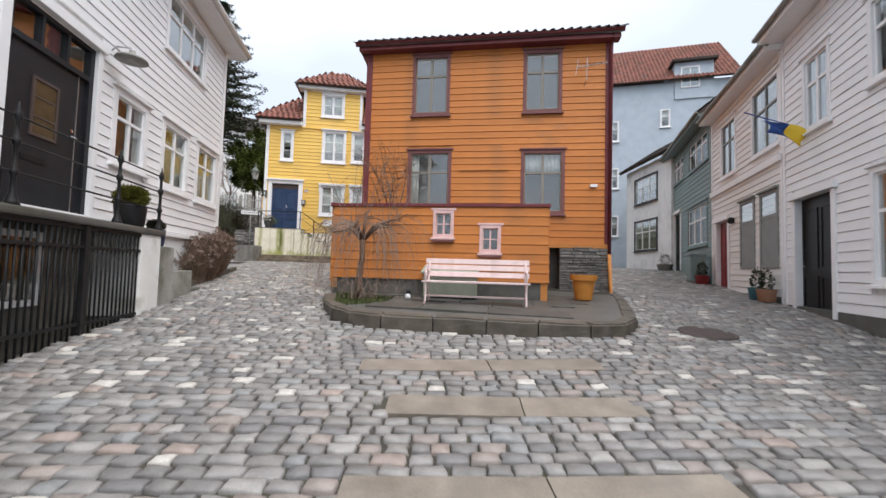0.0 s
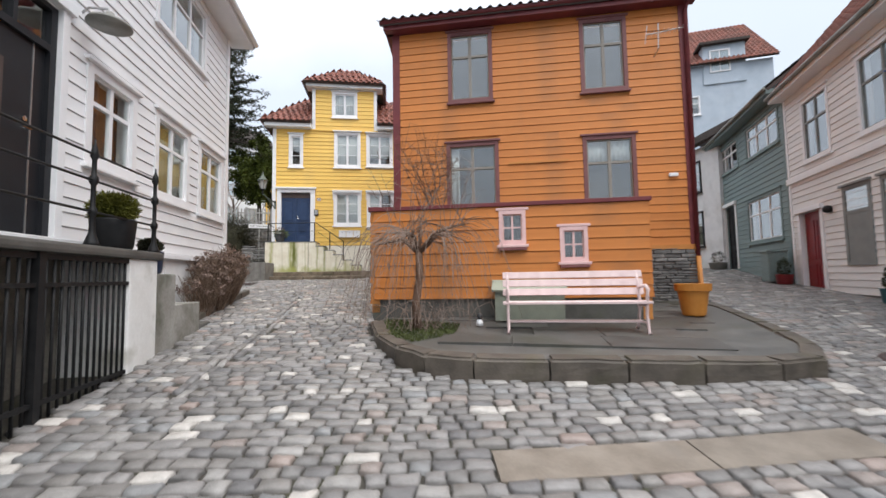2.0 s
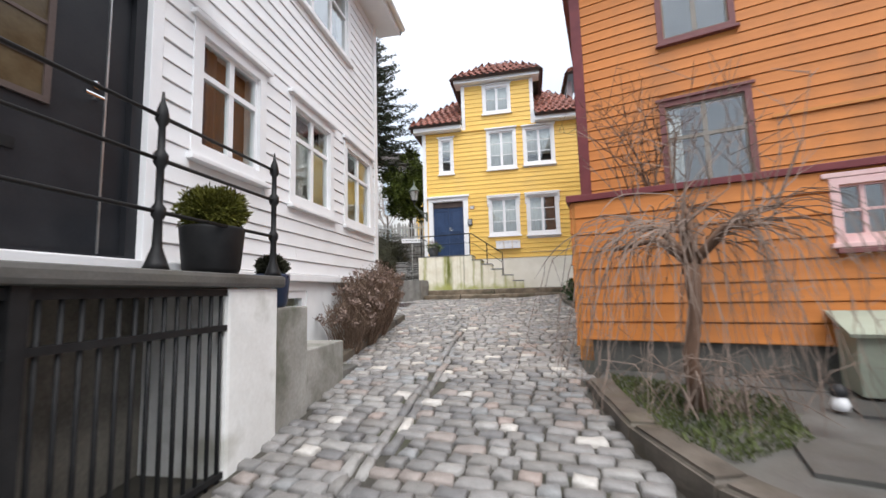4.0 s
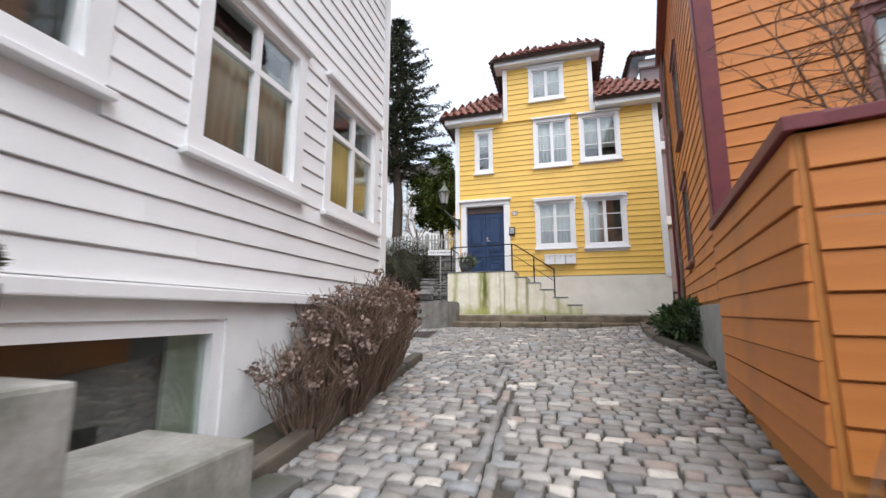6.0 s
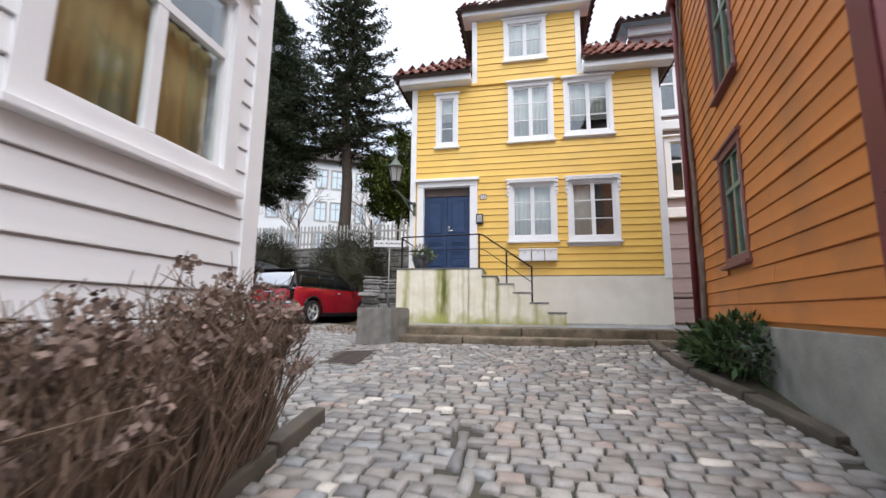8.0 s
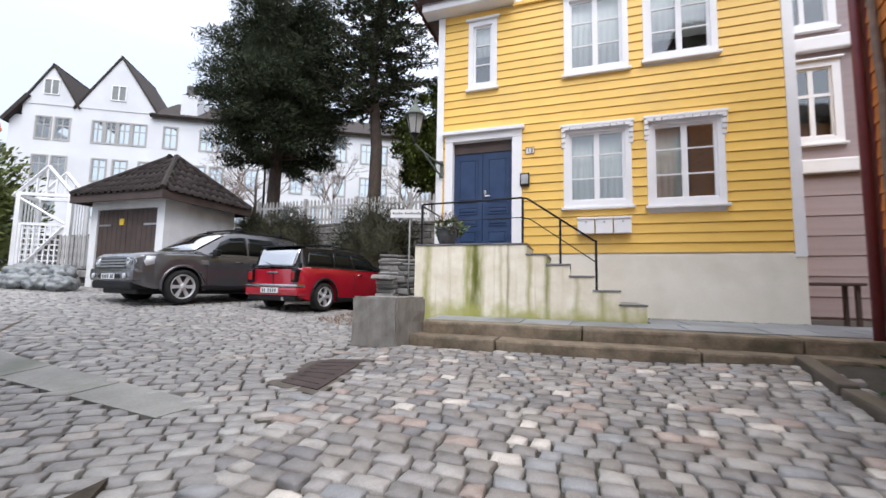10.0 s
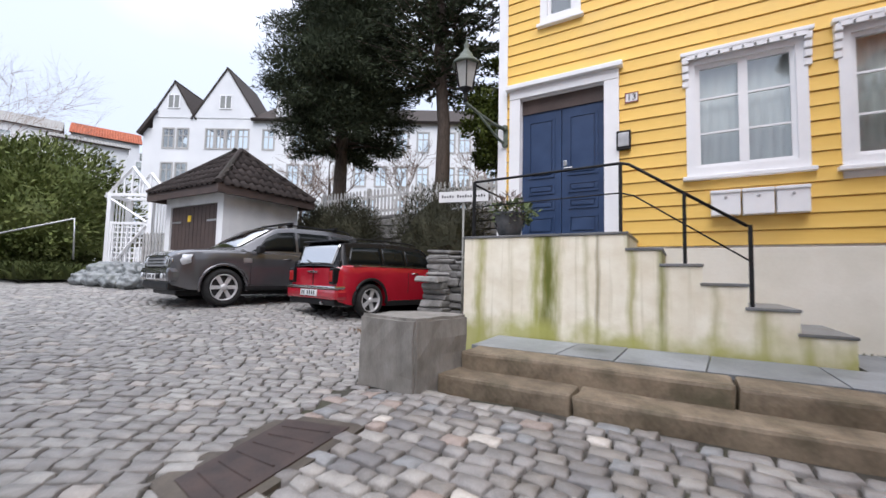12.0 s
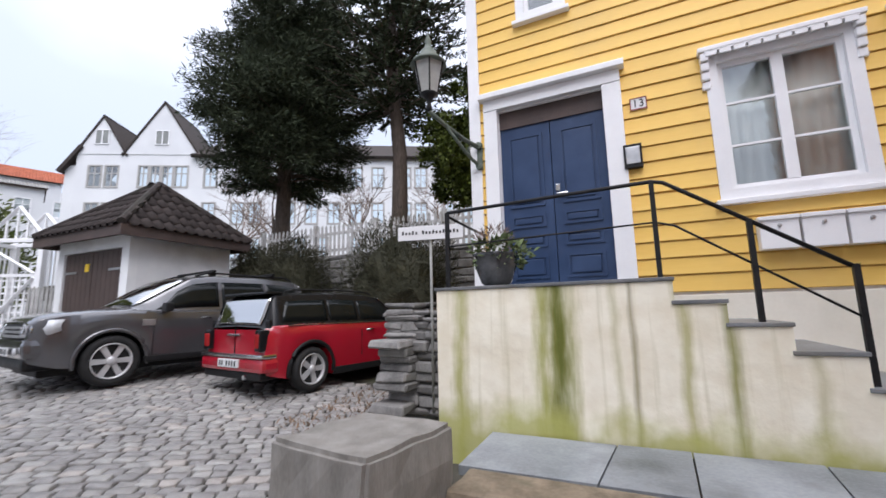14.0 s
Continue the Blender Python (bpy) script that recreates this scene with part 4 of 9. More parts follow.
for i, (a, b, c, d) in enumerate(Y_WIN[:5]):
    cols = 1 if i == 4 else 2
    cur = [(M["curtain"], [(0, 1, 0, 1)]), (M["curtain"], [(0, 0.5, 0.0, 1)]), (M["curtain"], [(0, 1, 0, 1)]), (M["curtain"], [(0, 1, 0.25, 1)]), (M["curtain"], [(0, 1, 0.5, 1)])][i]
    window(yf, a, b, c, d, M["white"], M["white"], cas=0.1, cols=cols, rows=3, hood=0.09 if i < 4 else 0.06, curtain=cur, bracket=i < 2, bar=0.045)
corner_board(yf, -0.02, 0.12, 3.3, 8.1, M["white"], 0.05)
corner_board(yf, 5.81, 5.96, 3.12, 8.1, M["white"], 0.05)
yf.put("foundation", boxed(0.0, 5.95, -0.035, 0.2, 1.5, 3.17, bevel=0.008), M["cream"], "cream painted foundation wall")
# the door and its casing
for x0, x1 in ((0.17, 0.335), (1.505, 1.69)):
    yf.put("door_casing", boxed(x0, x1, -0.07, 0.02, 3.3, 5.42, bevel=0.006), M["white"])
yf.put("door_head", boxed(0.17, 1.69, -0.075, 0.02, 5.424, 5.556, bevel=0.006), M["white"])
yf.put("door_hood", boxed(0.12, 1.74, -0.14, 0.0, 5.56, 5.63, bevel=0.01), M["white"])
yf.put("transom_board", boxed(0.335, 1.505, 0.03, 0.08, 5.2, 5.41), M["brown_dark"], "dark weathered board over the door")
for k, x0 in enumerate((0.34, 0.925)):
    leaf = yf.put("door", boxed(x0, x0 + 0.575, 0.05, 0.1, 3.3, 5.2), M["navy"], "navy blue panelled door leaf, closed")
    for z0, z1 in ((4.22, 5.08), (3.98, 4.13), (3.75, 3.9), (3.4, 3.66)):
        bm = frame_bm(x0 + 0.09, x0 + 0.485, z0, z1, 0.03, 0.03, 0.035, 0.05)
        box(bm, x0 + 0.14, x0 + 0.435, 0.03, 0.05, z0 + 0.045, z1 - 0.045, bevel=0.006)
        yf.put("panel", bm, M["navy"], parent=leaf)
yf.put("door_handle", tube(bmesh.new(), [(0.97, 0.05, 4.32), (0.97, 0.0, 4.32), (1.08, 0.0, 4.32)], 0.012, 8), M["chrome"], "chrome lever handle", parent=leaf)
yf.put("lock_plate", boxed(0.945, 0.995, 0.038, 0.05, 4.36, 4.44, bevel=0.006), M["chrome"], parent=leaf)
# dormer: its front stands on the facade
dx0, dx1 = 1.58, 4.24
yd = Wall(yellow, YO, YA)
yd.body(dx1, 8.15, 9.98, [(0, dx0, 8.15, 9.98), (2.47, 3.33, 8.76, 9.7)], M["white"], name="dormer_front")
yd.siding(dx1 - 0.1, 8.12, 9.85, 0.166, M["yellow"], dx0 + 0.1, [Y_WIN[5]])
window(yd, *Y_WIN[5], M["white"], M["white"], cas=0.1, cols=2, rows=2, hood=0.05, curtain=(M["curtain"], [(0, 1, 0, 1)]))
corner_board(yd, dx0 - 0.02, dx0 + 0.11, 8.1, 9.88, M["white"], 0.05)
corner_board(yd, dx1 - 0.11, dx1 + 0.02, 8.1, 9.88, M["white"], 0.05)
yd.put("drip_board", boxed(dx0 - 0.06, dx1 + 0.06, -0.08, 0.0, 8.06, 8.12), M["yellow"])
for xx in (dx0, dx1 - 0.12):
    yd.put("dormer_side", boxed(xx, xx + 0.12, 0.18, 2.2, 8.2, 9.95), M["yellow"])
yf.put("cornice", boxed(-0.3, dx0 - 0.03, -0.32, 0.0, 8.12, 8.32, bevel=0.02), M["white"])
yf.put("cornice", boxed(dx1 + 0.03, 6.25, -0.32, 0.0, 8.12, 8.32, bevel=0.02), M["white"])
yd.put("cornice", boxed(dx0 - 0.26, dx1 + 0.26, -0.26, 0.3, 9.9, 10.06, bevel=0.02), M["white"])


def y_at(s, dpt, z):
    c, q = math.cos(radians(YA)), math.sin(radians(YA))
    return (YO[0] + s * c - dpt * q, YO[1] + s * q + dpt * c, z)


roof_plane(yellow, [y_at(-0.42, -0.42, 8.34), y_at(dx0 - 0.03, -0.42, 8.34), y_at(dx0 - 0.03, 2.2, 10.35), y_at(1.0, 2.2, 10.35)], M["tile_red"], M["tile_red_isl"], "red clay pantile roof")
roof_plane(yellow, [y_at(dx1 + 0.03, -0.42, 8.34), y_at(6.36, -0.42, 8.34), y_at(4.9, 2.2, 10.35), y_at(dx1 + 0.03, 2.2, 10.35)], M["tile_red"], M["tile_red_isl"], "red clay pantile roof")
roof_plane(yellow, [y_at(dx0, 1.8, 10.1), y_at(dx1, 1.8, 10.1), y_at(dx1, 2.2, 10.35), y_at(dx0, 2.2, 10.35)], M["tile_red"], M["tile_red_isl"], as_parts=False)
roof_plane(yellow, [y_at(-0.42, 7.0, 8.34), y_at(-0.42, -0.42, 8.34), y_at(1.0, 2.2, 10.35), y_at(1.0, 4.5, 10.35)], M["tile_red"], M["tile_red_isl"], as_parts=False)
roof_plane(yellow, [y_at(6.36, -0.42, 8.34), y_at(6.36, 7.0, 8.34), y_at(4.9, 4.5, 10.35), y_at(4.9, 2.2, 10.35)], M["tile_red"], M["tile_red_isl"], as_parts=False)
roof_plane(yellow, [y_at(dx0 - 0.36, -0.38, 10.08), y_at(dx1 + 0.36, -0.38, 10.08), y_at(3.25, 1.5, 11.5), y_at(2.55, 1.5, 11.5)], M["tile_red"], M["tile_red_isl"])
roof_plane(yellow, [y_at(dx0 - 0.36, 3.4, 10.08), y_at(dx0 - 0.36, -0.38, 10.08), y_at(2.55, 1.5, 11.5), y_at(2.55, 3.4, 11.5)], M["tile_red"], M["tile_red_isl"], as_parts=False)
roof_plane(yellow, [y_at(dx1 + 0.36, -0.38, 10.08), y_at(dx1 + 0.36, 3.4, 10.08), y_at(3.25, 3.4, 11.5), y_at(3.25, 1.5, 11.5)], M["tile_red"], M["tile_red_isl"], as_parts=False)
for org, ang, ln in ((y_at(5.93, 0, 0), YA + 90, 6.6), (y_at(5.93, 6.6, 0), YA + 180, 5.93), (y_at(0, 6.6, 0), YA + 270, 6.6)):
    ow = Wall(yellow, org[:2], ang)
    ow.body(ln, 1.5, 8.3, [], M["yellow"], name="side_wall")
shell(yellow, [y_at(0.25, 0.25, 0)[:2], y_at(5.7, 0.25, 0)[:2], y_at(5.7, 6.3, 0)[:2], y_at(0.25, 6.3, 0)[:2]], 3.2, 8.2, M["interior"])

# ---- left white house ----
LX = -4.6
lhouse = thing("white_house", (LX, 4.0, 0), "white clapboard house with a charcoal door on a raised landing", "house")
lf = Wall(lhouse, (LX, 1.0), 90)
lo = 1.0
L_WIN = [(7.74 - lo, 8.84 - lo, 3.33, 4.66), (9.36 - lo, 10.62 - lo, 3.22, 4.7), (11.02 - lo, 12.36 - lo, 3.2, 4.7)]
L_UP = [(9.28 - lo, 11.3 - lo, 6.18, 7.55), (5.6 - lo, 7.2 - lo, 6.3, 7.6)]
L_DOOR = (5.58 - lo, 7.4 - lo, 2.3, 5.15)
LLEN = 12.62 - lo
lh = [(a + 0.1, b - 0.1, c + 0.1, d - 0.1) for a, b, c, d in L_WIN + L_UP] + [(5.72 - lo, 7.29 - lo, 2.3, 5.0), (8.3 - lo, 9.88 - lo, 0.9, 2.1)]
lf.body(LLEN, 0.3, 8.0, lh, M["plaster_white"])
lf.siding(LLEN - 0.13, 2.32, 7.75, 0.178, M["white_board"], 0.0, L_WIN + L_UP + [L_DOOR])
lf.put("water_table", boxed(0.0, LLEN, -0.075, 0.0, 2.22, 2.31, bevel=0.012), M["white"])
corner_board(lf, LLEN - 0.14, LLEN + 0.03, 2.31, 7.8, M["white"], 0.05)
for i, (a, b, c, d) in enumerate(L_WIN):
    cur = [(M["brown_dark"], [(0.0, 0.4, 0, 1)]), (M["olive_blind"], [(0.02, 0.98, 0, 0.8)]), (M["ochre_blind"], [(0.04, 0.96, 0.0, 0.66)])][i]
    window(lf, a, b, c, d, M["white"], M["white"], cas=0.12, cols=2, cross=0.66, hood=0.07, curtain=cur, glass=M["glass_low"], bar=0.035)
for a, b, c, d in L_UP:
    window(lf, a, b, c, d, M["white"], M["white"], cas=0.1, cols=3, cross=0.62, hood=0.05, glass=M["glass_sky"], bar=0.03)
lf.put("door_casing", boxed(5.58 - lo, 5.72 - lo, -0.06, 0.02, 2.3, 5.02, bevel=0.006), M["white"])
lf.put("door_casing", boxed(7.29 - lo, 7.4 - lo, -0.06, 0.02, 2.3, 5.02, bevel=0.006), M["white"])
lf.put("door_hood", boxed(5.52 - lo, 7.46 - lo, -0.1, 0.02, 5.02, 5.16, bevel=0.01), M["white"])
ldoor = lf.put("door", boxed(5.82 - lo, 7.02 - lo, 0.04, 0.1, 2.34, 4.45), M["charcoal"], "charcoal painted door with a small glazed light")
bm = frame_bm(5.72 - lo, 7.29 - lo, 2.3, 5.0, 0.09, 0.06, 0.0, 0.1)
box(bm, 5.81 - lo, 7.2 - lo, 0.0, 0.1, 4.45, 4.53)
for k in (1, 2):
    xk = 5.81 - lo + 1.39 * k / 3
    box(bm, xk - 0.025, xk + 0.025, 0.0, 0.1, 4.53, 4.94)
lf.put("door_frame", bm, M["charcoal"])
lf.put("side_panel", boxed(7.03 - lo, 7.2 - lo, 0.05, 0.09, 2.36, 4.45, bevel=0.006), M["charcoal"], "narrow charcoal panel beside the door")
lf.put("seam_strip", boxed(7.018 - lo, 7.03 - lo, 0.03, 0.06, 2.36, 4.45), M["steel"], "bright metal strip along the door edge")
lf.put("transom_pane", boxed(5.81 - lo, 7.2 - lo, 0.05, 0.056, 4.53, 4.94), M["glass"])
bm = frame_bm(6.2 - lo, 6.66 - lo, 3.3, 4.1, 0.04, 0.04, 0.02, 0.045)
for k in (1, 2):
    box(bm, 6.22 - lo, 6.64 - lo, 0.025, 0.042, 3.3 + 0.8 * k / 3 - 0.012, 3.3 + 0.8 * k / 3 + 0.012)
lf.put("light_frame", bm, M["brown_dark"], "brown wooden light in the door", parent=ldoor)
lf.put("light_pane", boxed(6.22 - lo, 6.64 - lo, 0.034, 0.038, 3.32, 4.08), M["brown_glass"], parent=ldoor)
lf.put("door_handle", tube(bmesh.new(), [(6.95 - lo, 0.04, 3.47), (6.95 - lo, -0.03, 3.47), (6.83 - lo, -0.03, 3.47)], 0.015, 8), M["chrome"], parent=ldoor)
lf.put("mail_slot", boxed(6.1 - lo, 6.5 - lo, 0.03, 0.045, 2.95, 3.02), M["plastic_black"], parent=ldoor)
lf.put("lock_rose", lathe(bmesh.new(), [(0.03, 0), (0.03, 0.012), (0.004, 0.016)], 14), M["chrome"], parent=ldoor, at=pose(6.95 - lo, 0.04, 3.58, 90, 0, 0))
# basement window at the foot of the wall
bm = frame_bm(8.3 - lo, 9.88 - lo, 0.9, 2.1, 0.1, 0.1, 0.02, 0.12)
bw = lf.put("basement_window", bm, M["white"], "low white basement window, dark inside")
lf.put("pane", boxed(8.4 - lo, 9.78 - lo, 0.08, 0.086, 1.0, 2.0), M["glass_low"], parent=bw)
lf.put("inner_frame", boxed(9.5 - lo, 9.56 - lo, 0.1, 0.14, 1.0, 2.0, bevel=0.006), M["grey_green_box"], "grey-green inner sash post", parent=bw)
lf.put("inner_board", boxed(9.56 - lo, 9.78 - lo, 0.12, 0.14, 1.0, 2.0), M["grey_green_box"], "grey-green board behind the glass", parent=bw)
# eave and roof
lf.put("eave_soffit", boxed(-0.2, LLEN + 0.35, -0.5, 0.02, 7.78, 7.9), M["white"])
lf.put("gutter", tube(bmesh.new(), [(-0.2, -0.55, 7.93), (LLEN + 0.4, -0.55, 7.93)], 0.065, 10), M["white"], smooth=True)
roof_plane(lhouse, [(LX + 0.52, 0.8, 7.93), (LX + 0.52, 13.1, 7.93), (LX - 3.6, 13.1, 10.8), (LX - 3.6, 0.8, 10.8)], M["tile_dark"], M["tile_dark_isl"], "dark tile roof", as_parts=False)
lb = Wall(lhouse, (LX, 12.62), 180)
lb.body(7.0, 0.9, 7.9, [], M["plaster_white"], name="gable_wall")
lb.siding(7.0, 2.32, 7.8, 0.178, M["white_board"], 0.02, ())
corner_board(lb, -0.03, 0.14, 2.31, 7.8, M["white"], 0.05)
lb.put("gable", slab_poly(bmesh.new(), [(0.0, 0.0, 7.9), (7.0, 0.0, 7.9), (3.5, 0.0, 10.5)], 0.15), M["white_board"])
lc = Wall(lhouse, (LX - 7.0, 12.6), 270)
lc.body(11.6, 0.3, 7.9, [], M["plaster_white"], name="rear_wall")
ld = Wall(lhouse, (LX - 7.0, 1.0), 0)
ld.body(7.0, 0.0, 7.9, [], M["white_board"], name="gable_wall")
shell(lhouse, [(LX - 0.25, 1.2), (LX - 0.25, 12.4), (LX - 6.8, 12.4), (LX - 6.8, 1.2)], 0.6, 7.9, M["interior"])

# ---- right row ----
RA = -117.05
RO = (13.56, 16.6)
rc, rs = math.cos(radians(RA)), math.sin(radians(RA))


def r_at(s, dpt=0.0):
    return (RO[0] + s * rc - dpt * rs, RO[1] + s * rs + dpt * rc)


def row_house(name, label, s0, s1, z0, z1, wins, board, pitch, trim, sash, doors=(), eave=0.35, dep=5.0, ridge=2.6, roof_as=M["tile_dark_isl"], wcols=2, glass=None):
    """One house of the row: front wall with openings, corner boards, eave, roof and closing walls. Openings run along the row."""
    ob = thing(name, (*r_at(s0), 0), label, "house")
    w = Wall(ob, r_at(s0), RA)
    ln = s1 - s0
    W = [(a - s0, b - s0, c, d) for a, b, c, d in wins]
    D = [(a - s0, b - s0, c, d) for a, b, c, d in doors]
    w.body(ln, z0, z1, [(a + 0.08, b - 0.08, c + 0.08, d - 0.08) for a, b, c, d in W] + [(a + 0.12, b - 0.12, c, d - 0.12) for a, b, c, d in D], board)
    w.siding(ln - 0.1, z0 + 0.25, z1 - 0.1, pitch, board, 0.1, W + D)
    for a, b, c, d in W:
        window(w, a, b, c, d, trim, sash, cas=0.1, cols=wcols, cross=0.64, hood=0.06, glass=glass or M["glass"], curtain=(M["curtain"], [(0, 0.12, 0, 1), (0.9, 1, 0, 1)]), bar=0.035)
    w.put("plinth", boxed(0, ln, -0.04, 0.1, z0 - 1.0, z0 + 0.25), M["dark_concrete"])
    corner_board(w, 0.0, 0.12, z0, z1, trim)
    corner_board(w, ln - 0.12, ln, z0, z1, trim)
    w.put("eave", boxed(-0.05, ln + 0.05, -eave, 0.02, z1 - 0.1, z1 + 0.04), trim)
    w.put("gutter", tube(bmesh.new(), [(-0.05, -eave - 0.05, z1 + 0.05), (ln + 0.05, -eave - 0.05, z1 + 0.05)], 0.06, 8), M["concrete"], smooth=True)
    q = [r_at(s1 + 0.05, -eave), r_at(s0 - 0.05, -eave), r_at(s0 - 0.05, dep * 0.55), r_at(s1 + 0.05, dep * 0.55)]
    roof_plane(ob, [(*q[1], z1 + 0.06), (*q[0], z1 + 0.06), (*q[3], z1 + ridge), (*q[2], z1 + ridge)], M["tile_dark"], roof_as, as_parts=False)
    for org, ang, l2 in ((r_at(s1), RA + 90, dep), (r_at(s1, dep), RA + 180, ln), (r_at(s0, dep), RA + 270, dep)):
        Wall(ob, org, ang).body(l2, z0 - 0.5, z1, [], board, name="side_wall")
    for g0 in (s0 + 0.02, s1 - 0.17):
        a3, b3, c3 = r_at(g0, 0.0), r_at(g0, dep * 0.55), r_at(g0, dep)
        part("gable", slab_poly(bmesh.new(), [(*a3, z1), (*b3, z1 + ridge - 0.05), (*c3, z1)], 0.12), board, ob, m=ob.matrix_basis.inverted())
    shell(ob, [r_at(s0 + 0.2, 0.25), r_at(s1 - 0.2, 0.25), r_at(s1 - 0.2, dep - 0.2), r_at(s0 + 0.2, dep - 0.2)], z0 + 0.2, z1 - 0.1, M["interior"])
    return ob, w, s0


def plain_door(w, a, b, c, d, mat_d, label, casing):
    bm = bmesh.new()
    box(bm, a, a + 0.13, -0.06, 0.02, c, d - 0.12)
    box(bm, b - 0.13, b, -0.06, 0.02, c, d - 0.12)
    box(bm, a - 0.05, b + 0.05, -0.12, 0.02, d - 0.12, d + 0.02, bevel=0.01)
    w.put("door_casing", bm, casing)
    leaf = w.put("door", boxed(a + 0.125, b - 0.125, 0.08, 0.13, c, d - 0.12), mat_d, label)
    for k in range(2):
        xm = a + 0.13 + (b - a - 0.26) * k / 2
        for z0, z1 in ((c + 0.15, c + 0.8), (c + 0.95, d - 0.35)):
            bm = frame_bm(xm + 0.06, xm + (b - a - 0.26) / 2 - 0.06, z0, z1, 0.03, 0.03, 0.065, 0.08)
            w.put("panel", bm, mat_d, parent=leaf)
    w.put("door_handle", tube(bmesh.new(), [(a + 0.25, 0.08, c + 1.0), (a + 0.25, 0.02, c + 1.0), (a + 0.36, 0.02, c + 1.0)], 0.013, 8), M["chrome"], parent=leaf)
    return leaf


near_white, nw, ns0 = row_house("white_row_house", "white clapboard row house with a black door", 9.62, 17.5, 0.85, 7.3, [(10.5, 11.5, 4.7, 6.3), (12.55, 13.6, 4.85, 6.3), (12.5, 13.6, 1.6, 3.5), (14.6, 15.8, 1.6, 3.5), (14.6, 15.8, 4.85, 6.3)], M["white_board"], 0.178, M["white"], M["white"], doors=[(10.02, 11.6, 0.95, 3.5)], eave=0.5)
plain_door(nw, 10.02 - ns0, 11.6 - ns0, 0.95, 3.5, M["black_door"], "black panelled door, closed", M["white"])
beige, bw_, bs0 = row_house("greyish_white_row_house", "greyish-white clapboard row house with grey shutters and a red door", 4.45, 9.6, 1.0, 7.15, [(5.4, 6.75, 4.85, 6.65), (7.85, 9.65 - 0.15, 4.87, 6.7)], M["beige_board"], 0.17, M["white"], M["grey_shutter"], doors=[(4.85, 6.15, 1.2, 3.6)], eave=0.4, ridge=3.7, roof_as=M["tile_red_isl"])
plain_door(bw_, 4.85 - bs0, 6.15 - bs0, 1.2, 3.6, M["red_door"], "dark red panelled door, closed", M["white"])
for a, b in ((7.05, 8.05), (8.38, 9.38)):
    sh = bw_.put("shutter", frame_bm(a - bs0, b - bs0, 1.93, 3.83, 0.09, 0.09, -0.06, -0.02), M["grey_shutter"], "closed grey shutters")
    bm = boxed(a - bs0 + 0.09, b - bs0 - 0.09, -0.045, -0.025, 2.02, 3.2)
    box(bm, a - bs0 + 0.05, b - bs0 - 0.05, -0.055, -0.03, 3.16, 3.24)
    bw_.put("shutter_panel", bm, M["grey_shutter"], parent=sh)
    bw_.put("pane", boxed(a - bs0 + 0.09, b - bs0 - 0.09, -0.04, -0.034, 3.24, 3.74), M["glass"], parent=sh)
    bw_.put("hood", boxed(a - bs0 - 0.04, b - bs0 + 0.04, -0.12, -0.02, 3.83, 3.89, bevel=0.01), M["grey_shutter"], parent=sh)
bw_.put("chimney", boxed(1.1, 1.75, 2.2, 2.85, 9.6, 12.0, bevel=0.02), M["concrete"], "grey rendered chimney")
bw_.put("belt_course", boxed(0.0, 5.15, -0.1, 0.0, 4.42, 4.6, bevel=0.02), M["white"])
bw_.put("door_wreath_lamp", lathe(bmesh.new(), [(0.02, 0), (0.09, 0.03), (0.11, 0.1), (0.09, 0.17), (0.02, 0.2)], 12, (6.5 - bs0, -0.1, 3.3)), M["iron"], smooth=True)
green, gw_, gs0 = row_house("green_row_house", "grey-green clapboard row house with wide windows", -2.0, 4.42, 1.4, 7.5, [(-1.7, 0.65, 6.0, 7.2), (1.4, 4.1, 5.95, 7.2), (1.2, 3.95, 2.85, 4.5)], M["green_board"], 0.178, M["green_board"], M["white"], doors=[(-1.3, 0.1, 1.95, 4.7)], eave=0.45, wcols=3)
plain_door(gw_, -1.3 - gs0, 0.1 - gs0, 1.95, 4.7, M["black_door"], "dark door, closed", M["beige_board"])

